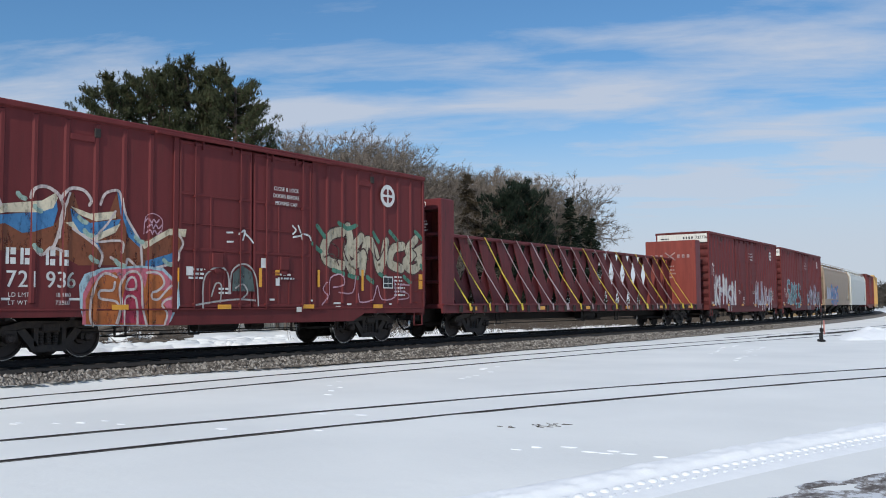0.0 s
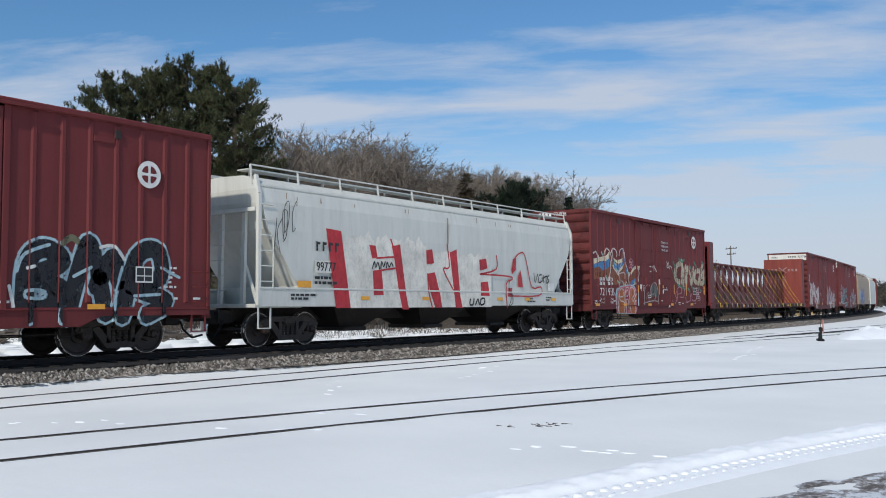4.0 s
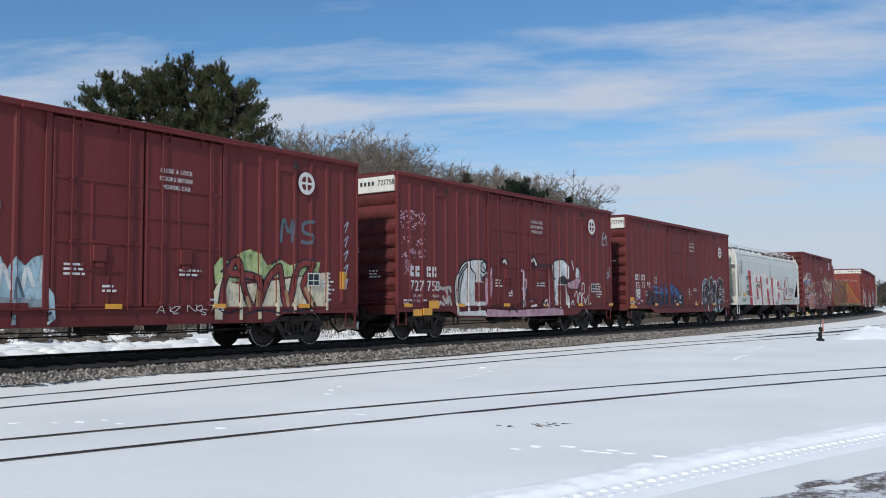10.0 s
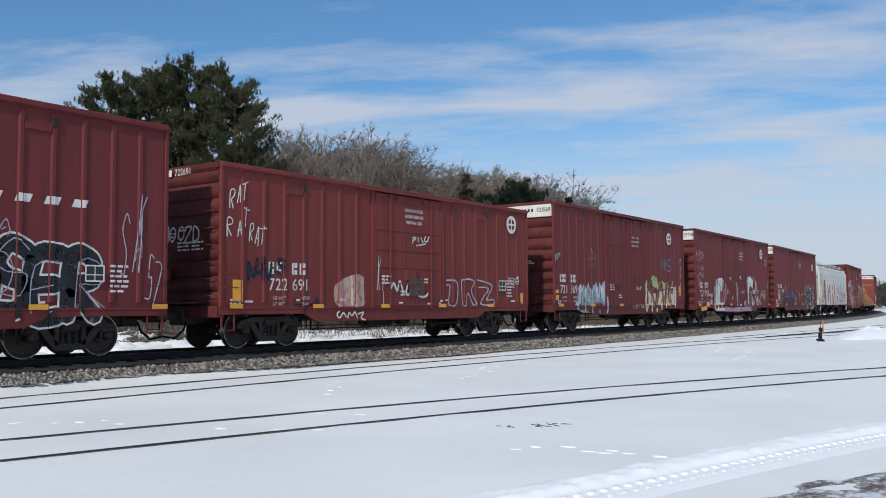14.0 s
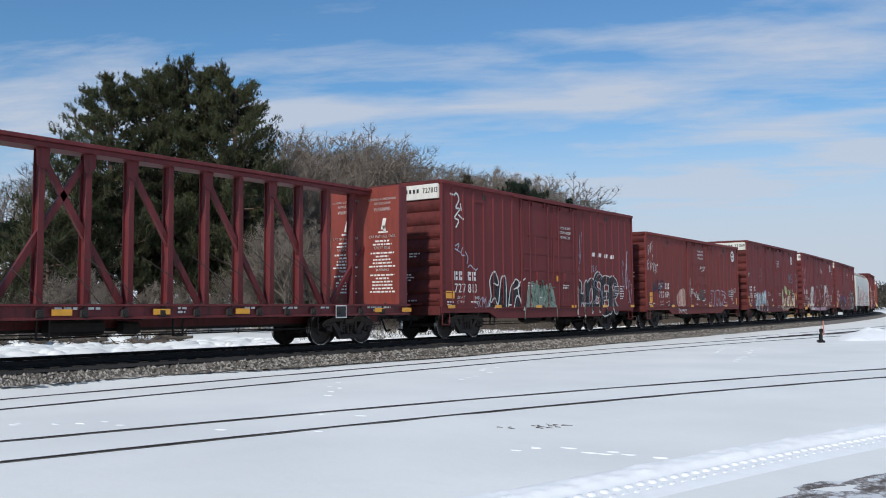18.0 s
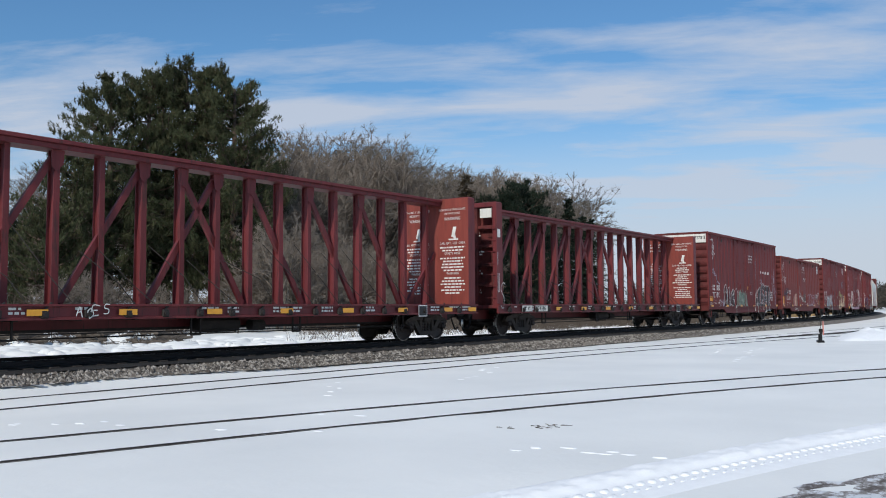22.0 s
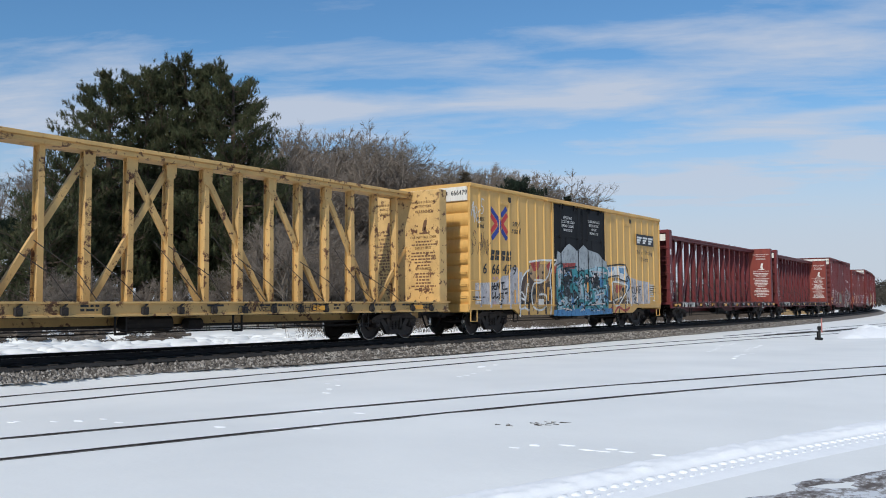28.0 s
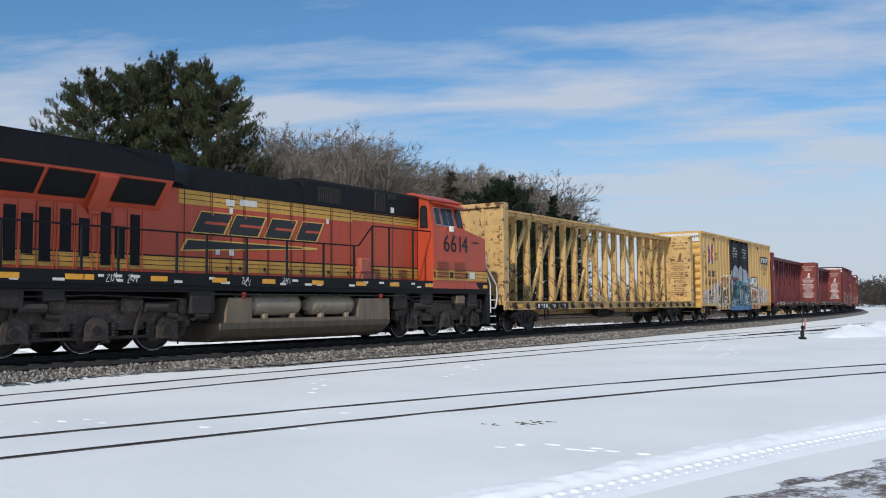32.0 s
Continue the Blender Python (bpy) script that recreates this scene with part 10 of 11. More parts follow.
fill(car, flat, ((-1.83, 1.36), (-1.14, 1.54), (-1.02, 1.02), (-1.76, 0.97)), g_sky2, 0.012)
fill(car, flat, ((0.03, 1.7), (0.44, 1.86), (0.48, 1.26), (0.09, 1.18)), g_sky2, 0.012)
fill(car, flat, ((-2.35, 1.11), (-2.01, 1.25), (-1.95, 0.83), (-2.35, 0.75)), g_sky2, 0.012)
fill(car, flat, ((-1.85, 2.51), (-1.34, 2.53), (-1.21, 1.25), (-1.8, 1.46)), g_dark, 0.016)
fill(car, flat, ((0.65, 2.23), (1.34, 2.29), (1.3, 1.66), (0.69, 1.71)), g_dark, 0.016)
fill(car, flat, ((-0.95, 1.68), (-0.61, 1.54), (-0.64, 1.03), (-0.99, 1.11)), g_dark, 0.016)
fill(car, flat, ((0.19, 2.38), (0.44, 2.32), (0.36, 1.86), (0.11, 1.91)), g_dark, 0.016)
fill(car, flat, ((-1.14, 1.39), (-0.86, 1.25), (-0.95, 0.99), (-1.21, 1.04)), g_blue, 0.019)
fill(car, flat, ((1.41, 2.2), (1.93, 2.06), (1.75, 1.8), (1.43, 1.85)), g_blue, 0.019)
fill(car, flat, ((-0.37, 1.11), (0.03, 1.13), (-0.05, 0.93), (-0.41, 0.9)), g_blue, 0.019)
fill(car, flat, ((2.21, 1.74), (2.31, 1.42), (2.17, 1.02), (2.03, 1.42)), g_blue, 0.019)
fill(car, flat, ((-2.15, 1.59), (-1.91, 1.69), (-1.94, 1.39)), g_blue, 0.019)
fill(car, flat, ((-2.69, 0.6), (-2.66, 0.84), (-0.56, 0.87), (2.69, 0.87), (2.74, 0.64), (-0.36, 0.58)), g_blue, 0.022)
fill(car, flat, ((-1.89, 2.72), (-0.73, 2.77), (-0.81, 2.53), (-1.81, 2.51)), g_red2, 0.0135)
line(car, flat, ((-2.37, 2.62), (-1.88, 2.67), (-1.94, 1.67), (-2.32, 1.38), (-2.35, 0.7)), 0.055, g_black, 0.024)
line(car, flat, ((-1.88, 2.51), (-0.68, 2.62)), 0.055, g_black, 0.024)
line(car, flat, ((-1.15, 2.47), (-1.03, 1.61), (-0.57, 1.4), (-0.6, 0.93)), 0.055, g_black, 0.024)
line(car, flat, ((-0.58, 2.35), (0.02, 2.42), (-0.01, 1.11)), 0.055, g_black, 0.024)
line(car, flat, ((0.43, 2.62), (0.53, 1.03)), 0.055, g_black, 0.024)
line(car, flat, ((0.52, 2.17), (2.03, 2.19)), 0.055, g_black, 0.024)
line(car, flat, ((0.97, 1.64), (2.07, 1.74), (2.12, 0.94)), 0.055, g_black, 0.024)
line(car, flat, ((-1.78, 1.39), (-1.05, 1.51)), 0.055, g_black, 0.024)
line(car, flat, ((-0.38, 1.99), (-0.06, 2.15), (0.44, 1.94)), 0.055, g_black, 0.024)
line(car, flat, ((1.3, 2.66), (1.39, 1.65)), 0.055, g_black, 0.024)
line(car, flat, ((-1.65, 1), (-1.32, 1.11), (-1.14, 0.88), (-1.59, 0.83), (-1.65, 1)), 0.055, g_black, 0.024)
line(car, flat, ((-2.22, 1), (-1.87, 1.04)), 0.055, g_black, 0.024)
line(car, flat, ((0.03, 0.99), (0.87, 1.03), (1.3, 0.85)), 0.055, g_black, 0.024)
line(car, flat, ((1.64, 1.57), (1.75, 1.02)), 0.055, g_black, 0.024)
line(car, flat, ((-2.05, 2.08), (-1.7, 2.01)), 0.055, g_black, 0.024)
line(car, flat, ((0.13, 1.63), (0.44, 1.48)), 0.055, g_black, 0.024)
line(car, flat, ((-2.27, 2.42), (-2.16, 1.8)), 0.05, g_pale, 0.027)
line(car, flat, ((-1.42, 1.11), (-1.14, 1.25)), 0.05, g_pale, 0.027)
line(car, flat, ((-0.41, 1.84), (-0.33, 1.4)), 0.05, g_pale, 0.027)
line(car, flat, ((0.65, 2.45), (1.75, 2.45)), 0.05, g_pale, 0.027)
line(car, flat, ((1.13, 1.44), (1.87, 1.54)), 0.05, g_pale, 0.027)
line(car, flat, ((-1.3, 2.36), (-1.19, 2.22)), 0.05, g_pale, 0.027)
line(car, flat, ((0.13, 1.4), (0.34, 1.29)), 0.05, g_pale, 0.027)
line(car, flat, ((-1.95, 0.9), (-1.14, 0.82)), 0.05, g_pale, 0.027)
line(car, flat, ((0.65, 1.03), (1.98, 1.1)), 0.05, g_pale, 0.027)
fill(car, p, ((2.4, 2.23), (2.45, 2.72), (4.43, 2.82), (4.59, 2.1), (3.44, 2.27)), g_white, 0.007)
fill(car, p, ((2.5, 2.69), (3.18, 2.72), (3.06, 2.55), (2.64, 2.48)), g_azure, 0.01)
fill(car, p, ((3.56, 2.69), (4.35, 2.73), (4.22, 2.43), (3.8, 2.48)), g_azure, 0.01)
fill(car, p, ((2.4, 0.7), (2.36, 1.74), (3.18, 2.06), (4.48, 1.7), (4.91, 0.92), (4.48, 0.65)), g_umber, 0.007)
fill(car, p, ((3.08, 2.06), (4.43, 1.89), (3.79, 1.23), (3.28, 1.07), (2.98, 1.35)), g_tan, 0.01)
fill(car, p, ((3.31, 1.93), (4, 1.88), (3.69, 1.6), (3.31, 1.56)), g_red2, 0.013)
line(car, p, ((3.06, 2.07), (2.89, 1.89), (2.96, 1.26), (3.31, 0.98), (3.82, 1.16), (4.51, 1.75), (4.43, 1.95), (3.06, 2.07)), 0.075, g_white, 0.016)
line(car, p, ((4.48, 1.78), (4.53, 1.01)), 0.075, g_white, 0.016)
line(car, p, ((3.18, 1.23), (3.9, 1.37)), 0.075, g_white, 0.016)
line(car, p, ((2.26, 2.84), (2.5, 2.75), (4.35, 2.86), (4.62, 2.13), (3.69, 2.21), (3.56, 2.34), (2.5, 2.23), (2.21, 1.9), (2.33, 1.02)), 0.07, g_black, 0.018)
line(car, p, ((2.93, 2.12), (2.98, 2.25)), 0.07, g_black, 0.018)
line(car, p, ((3.18, 2.12), (3.21, 2.26)), 0.07, g_black, 0.018)
line(car, p, ((3.43, 2.1), (3.46, 2.25)), 0.07, g_black, 0.018)
line(car, p, ((3.18, 0.69), (3.56, 0.93), (4.21, 0.76), (4.75, 0.89)), 0.1, g_red2, 0.016)
line(car, p, ((2.5, 0.78), (2.93, 0.9)), 0.1, g_red2, 0.016)
fill(car, p, ((4.48, 2.3), (4.81, 2.17), (4.81, 1.79), (4.53, 1.65)), g_azure, 0.008)
line(car, p, ((4.48, 2.3), (4.81, 2.21), (4.86, 1.88), (4.48, 1.65), (4.48, 2.3)), 0.06, g_black, 0.014)
line(car, p, ((4.97, 1.84), (5.01, 1.57)), 0.05, g_black, 0.014)
line(car, p, ((5.19, 1.85), (5.01, 1.71), (5.22, 1.57)), 0.05, g_black, 0.014)
line(car, p, ((5.33, 1.85), (5.37, 1.57), (5.55, 1.6), (5.55, 1.86)), 0.05, g_black, 0.014)
line(car, p, ((5.62, 1.58), (5.62, 1.86), (5.8, 1.84), (5.66, 1.72), (5.84, 1.58)), 0.05, g_black, 0.014)
line(car, p, ((6.14, 1.9), (5.92, 1.87), (5.92, 1.58)), 0.05, g_black, 0.014)
line(car, p, ((5.92, 1.72), (6.1, 1.74)), 0.05, g_black, 0.014)
line(car, p, ((5.16, 1.4), (5.37, 1.46)), 0.05, g_black, 0.014)
line(car, p, ((5.26, 1.26), (5.55, 1.38), (5.34, 1.12)), 0.05, g_black, 0.014)
line(car, p, ((5.46, 1.12), (5.74, 1.05)), 0.05, g_black, 0.014)
line(car, p, ((-7.06, 1.82), (-7.15, 1.7), (-7.08, 1.59), (-6.99, 1.69), (-7.1, 1.73)), 0.06, g_black, 0.014)
line(car, p, ((-6.92, 1.82), (-6.96, 1.62), (-6.82, 1.62)), 0.06, g_black, 0.014)
line(car, p, ((-6.96, 1.72), (-6.85, 1.73)), 0.06, g_black, 0.014)
line(car, p, ((-6.77, 1.61), (-6.75, 1.83), (-6.63, 1.63), (-6.61, 1.84)), 0.06, g_black, 0.014)
line(car, p, ((-6.51, 1.84), (-6.24, 1.87), (-6.36, 1.82), (-6.38, 1.62), (-6.06, 1.64)), 0.06, g_black, 0.014)
line(car, p, ((-7.05, 1.48), (-7.14, 1.39), (-7.07, 1.28), (-6.93, 1.35)), 0.06, g_black, 0.014)
line(car, p, ((-6.86, 1.48), (-6.84, 1.3), (-6.69, 1.35)), 0.06, g_black, 0.014)
line(car, p, ((-6.5, 1.47), (-6.62, 1.42), (-6.52, 1.35), (-6.64, 1.28)), 0.06, g_black, 0.014)
line(car, p, ((-6.33, 1.49), (-6.43, 1.4), (-6.33, 1.28)), 0.06, g_black, 0.014)
line(car, p, ((-6.2, 1.47), (-6.05, 1.5)), 0.06, g_black, 0.014)
line(car, p, ((-6.63, 1.18), (-6.42, 1.2)), 0.06, g_black, 0.014)
line(car, p, ((-6.61, 1.06), (-6.44, 1.1)), 0.06, g_black, 0.014)
line(car, p, ((-7.02, 1.97), (-6.95, 2.05), (-6.88, 1.96)), 0.04, g_rose, 0.012)
line(car, p, ((-6.8, 1.97), (-6.76, 2.06), (-6.66, 1.97)), 0.04, g_rose, 0.012)
line(car, p, ((-7, 1.06), (-6.93, 1.18), (-6.83, 1.06)), 0.04, g_rose, 0.012)
line(car, p, ((-7.04, 0.95), (-6.85, 1.01), (-6.76, 0.94)), 0.04, g_rose, 0.012)
fill(car, p, ((-5.55, 1.12), (-5.46, 1.12), (-5.46, 1.6), (-5.55, 1.6)), decal_y, 0.018)
fill(car, p, ((-3.05, 1.19), (-2.94, 1.19), (-2.94, 1.73), (-3.05, 1.73)), decal_y, 0.018)
fill(car, p, ((0.23, 1.56), (0.36, 1.56), (0.36, 1.98), (0.23, 1.98)), decal_y, 0.06)
fill(car, p, ((2.71, 1.2), (2.84, 1.2), (2.84, 1.96), (2.71, 1.96)), decal_y, 0.018)
dabs = random.Random(12)
for m, n, up in ((g_dark, 60, 0.0202), (g_sky2, 34, 0.0228), (g_slate, 40, 0.0214), (g_azure, 16, 0.0236), (g_pale, 16, 0.0242), (g_black, 46, 0.0255)):
    polys = []
    for i in range(n):
        x, z, a = dabs.uniform(-2.4, 2.3), dabs.uniform(0.75, 2.45), dabs.choice((0.0, 0.0, 1.57, 0.5, 2.6))
        ln = dabs.uniform(0.05, 0.28)
        polys += stroke([(x, z), (x + ln * math.cos(a), z + ln * math.sin(a)), (x + ln * math.cos(a) + dabs.uniform(-0.1, 0.1), z + ln * math.sin(a) - dabs.uniform(0, 0.14))], dabs.uniform(0.03, 0.09))
    paint("graffiti", polys, m, car, flat, lift=up, kind="stuff")
for m, n, up in ((g_dark, 30, 0.0128), (g_ochre, 26, 0.0136), (g_tan, 12, 0.0144)):
    polys = []
    for i in range(n):
        x = dabs.uniform(-5.0, -2.7) if i % 3 else dabs.uniform(2.9, 4.4)
        polys += blob(x, dabs.uniform(0.85, 1.75), dabs.uniform(0.05, 0.18), dabs.uniform(0.04, 0.12), i + n, 12, 0.4, dabs.uniform(0, 3))
    paint("graffiti", polys, m, car, p, lift=up, kind="stuff")
tag(car, p, -8.45, 2.9, 1.2, 0.5, "osanny", g_brown, 91, 0.03, lift=0.014)
tag(car, p, -8.4, 4.1, 0.7, 0.5, "arcs", g_white, 92, 0.045, lift=0.014)
door_notice(car, flat, -1.35, 4.55, letter_w, ("IMPORTANT", "CLOSE THIS DOOR", "BEFORE CLOSING", "MAIN DOOR"), 0.105, 0.17)
door_notice(car, flat, 1.05, 4.55, letter_w, ("CLOSE AND LOCK", "BOTH DOORS", "BEFORE", "MOVING CAR"), 0.105, 0.17)
paint("logo_plate", [bar_poly(5.53, 3.85, 2.08, 0.52)], letter_k, car, flat, lift=0.005)
paint("logo_shape", [bar_poly(5.62 + i * 0.66, z, w, 0.09, 0.2) for i in range(3) for z, w in ((3.94, 0.30), (4.05, 0.42), (4.17, 0.54))], letter_w, car, flat, lift=0.009)
paint("slogan", text_polys("Railcar", 5.55, 3.42, 0.20, 0.85, 0, 0.04) + text_polys("Pooling", 6.60, 3.42, 0.20, 0.85, 0, 0.04) + text_polys("Experts", 6.10, 3.10, 0.20, 0.85, 0, 0.04), letter_k, car, flat, lift=0.006)
paint("small_stencil", small_print(-8.3, 1.3, 0.8, 2, 0.05, 0.1, 93) + small_print(7.2, 1.9, 0.7, 5, 0.05, 0.1, 94), letter_k, car, p, lift=0.010)
side_stencils(car, flat, 95, hf, -2.5, 2.2, False)


# ---- centre-beam cars ----
def bulkhead_notice(car, half, bulk_w, H, m, seed):
    """Loading rules on the inner face of the front bulkhead, on each side of the truss."""
    x = half - bulk_w - 0.006
    for mid in (0.78, -0.78):
        k = Kit()
        z = H - 0.42
        for s, h, gap in (("LOADING & UNLOADING", 0.075, 0.14), ("INSTRUCTIONS", 0.075, 0.2), ("WARNING", 0.11, 0.85), ("CAR MAY FALL OVER", 0.085, 0.13)):
            for q in text_polys(s, -text_width(s, h, 0.85) / 2, z, h, 0.85, bold=0.05):
                k.face([(x, mid - a, b) for a, b in q])
            z -= gap
        rg = random.Random(seed)
        for r in range(15):
            s = {2: "SAFETY FIRST", 8: "WARNING"}.get(r)
            if s:
                for q in text_polys(s, -text_width(s, 0.085, 0.85) / 2, z - 0.02, 0.085, 0.85, bold=0.05):
                    k.face([(x, mid - a, b) for a, b in q])
                z -= 0.17
                continue
            w = rg.uniform(0.5, 1.1)
            px = -w / 2
            while px < w / 2:
                ww = rg.uniform(0.06, 0.17)
                q = bar_poly(px, z, min(ww, w / 2 - px), 0.05)
                k.face([(x, mid - a, b) for a, b in q])
                px += ww + 0.035
            z -= 0.105
        # a falling-load sign
        for q in (bar_poly(-0.05, H - 1.35, 0.14, 0.35, 0.25), bar_poly(-0.16, H - 1.46, 0.4, 0.05), bar_poly(0.06, H - 1.43, 0.10, 0.2, -0.2)):
            k.face([(x, mid - a, b) for a, b in q])
        part("loading_notice", k, m, car, kind="stuff")


def strap_rods(car, half, m, n, seed):
    rg = random.Random(seed)
    for i in range(n):
        x = -half + 1.6 + (2 * half - 3.4) * (i + rg.random() * 0.6) / n
        k = Kit()
        k.path([(x, -1.46, 1.18), (x - 0.25, -1.1, 1.55 + rg.uniform(0, 0.3)), (x - rg.uniform(0.5, 0.9), -0.3, rg.uniform(2.2, 2.9))], 0.011, 4)
        part("tie_down_cable", k, m, car)


def sill_marks(car, half, y, xs, seed, m=letter_w):
    for x in xs:
        paint("reflector", [bar_poly(x, 0.93, 0.46, 0.13)], decal_y, car, [(-20, 20, y + 0.075)], lift=0.004)
    rg = random.Random(seed)
    polys = []
    for i in range(14):
        x = rg.uniform(-half + 0.5, half - 0.8)
        polys += small_print(x, 1.05, rg.uniform(0.3, 0.7), rg.randint(1, 2), 0.05, 0.09, seed + i)
    paint("small_stencil", polys, m, car, [(-20, 20, y + 0.012)], lift=0.004)


def centre_end(car, half, H, m, seed, plate=True):
    k = Kit()
    for p in [bar_poly(0.75, H - 0.55, 0.5, 0.34)]:
        k.face([(-half - 0.004, -x, z) for x, z in p])
    if plate:
        part("end_plate", k, white_p, car)
    k = Kit()
    for r in range(4):
        for p in small_print(0.2, H - 1.1 - r * 0.7, 0.6, 2, 0.05, 0.1, seed + r):
            k.face([(-half + 0.20, -x, z) for x, z in p])
    part("end_stencil", k, m, car)


for left, right, num, lab, sd in ((-115.4, -94.75, "874146", "maroon centre-beam flat car, empty, with worn loading notices", 1), (-137.2, -116.75, "873911", "dark maroon centre-beam flat car, empty, with cable tie-downs", 2)):
    car, c, p = centerbeam("centerbeam_flat_car", lab, left, right, 4.88, red_c, -0.43 if sd == 1 else -0.58, post_w=0.60)
    half = (right - left) / 2
    bulkhead_notice(car, half, 0.42, 4.88, letter_w, sd)
    sill_marks(car, half, 1.50, (-10.0, -9.55, -6.0, -3.9, -1.5, 0.9, 3.3, 5.8, 8.2, 9.6) if sd == 2 else (-6.1, -3.9, -1.55, 0.9, 3.3, 8.6, 9.9), sd)
    paint("number_field", [bar_poly(-8.75, 0.90, 0.75, 0.22), bar_poly(-7.75, 0.90, 0.95, 0.22)], white_p, car, [(-20, 20, 1.565)], lift=0.004)
    paint("road_number", text_polys(num, -7.72, 0.93, 0.17, 1.0, bold=0.05) + [bar_poly(-8.55, 0.94, 0.05, 0.14), bar_poly(-8.62, 1.04, 0.2, 0.04), bar_poly(-8.3, 0.94, 0.05, 0.14), bar_poly(-8.3, 1.04, 0.14, 0.04)], letter_k, car, [(-20, 20, 1.565)], lift=0.008)
    if sd == 2:
        tag(car, p, -4.9, 0.9, 0.7, 0.2, "ages", g_white, 100 + sd, 0.03, lift=0.08)
    paint("inspection_box", [bar_poly(half - 3.4, 0.78, 0.45, 0.36)], letter_w, car, [(-20, 20, 1.57)], lift=0.004)
    paint("inspection_face", [bar_poly(half - 3.37, 0.81, 0.39, 0.30)], letter_k, car, [(-20, 20, 1.57)], lift=0.007)
    strap_rods(car, half, under, 15, sd)
    centre_end(car, half, 4.88, letter_w, sd)
    paint("post_marks", [bar_poly(-half + 0.05, 3.6, 0.2, 0.3)], letter_w, car, [(-20, 20, 1.452)], lift=0.004)
    paint("post_stripe", [bar_poly(-half + 0.06, 1.6, 0.025, 0.7), bar_poly(-half + 0.14, 1.6, 0.025, 0.7), bar_poly(-half + 0.06, 2.6, 0.025, 0.45)], letter_w, car, [(-20, 20, 1.452)], lift=0.004)
    tag(car, p, -half + 0.02, 1.2, 0.3, 0.9, "s", g_white, 110 + sd, 0.03)

car, c, p = centerbeam("centerbeam_flat_car", "yellow centre-beam flat car, empty, paint chipped to rust", -178.25, -156.94, 4.90, yellow_b, 0.01, post_w=0.62)
half = (178.25 - 156.94) / 2
bulkhead_notice(car, half, 0.42, 4.90, mat("rusted_lettering", (0.16, 0.08, 0.04), 0.7), 4)
sill_marks(car, half, 1.50, (-9.9, 4.2, 8.7), 5, letter_k)
paint("number_field", [bar_poly(-8.3, 0.86, 0.95, 0.25), bar_poly(-7.05, 0.86, 0.62, 0.25), bar_poly(-6.15, 0.86, 0.62, 0.25)], black_p, car, [(-20, 20, 1.565)], lift=0.004)
paint("road_number", text_polys("864", -7.0, 0.91, 0.16, 0.9, bold=0.05) + text_polys("342", -6.1, 0.91, 0.16, 0.9, bold=0.05) + [bar_poly(-8.2 + i * 0.22, 0.91, 0.13, 0.16) for i in range(4)], letter_w, car, [(-20, 20, 1.565)], lift=0.008)
strap_rods(car, half, under, 16, 6)
centre_end(car, half, 4.90, letter_k, 7, False)
tag(car, p, 1.5, 0.92, 1.3, 0.16, "danei", g_black, 120, 0.03, lift=0.08)
tag(car, p, 3.3, 0.92, 1.2, 0.16, "mosher", g_black, 121, 0.03, lift=0.08)


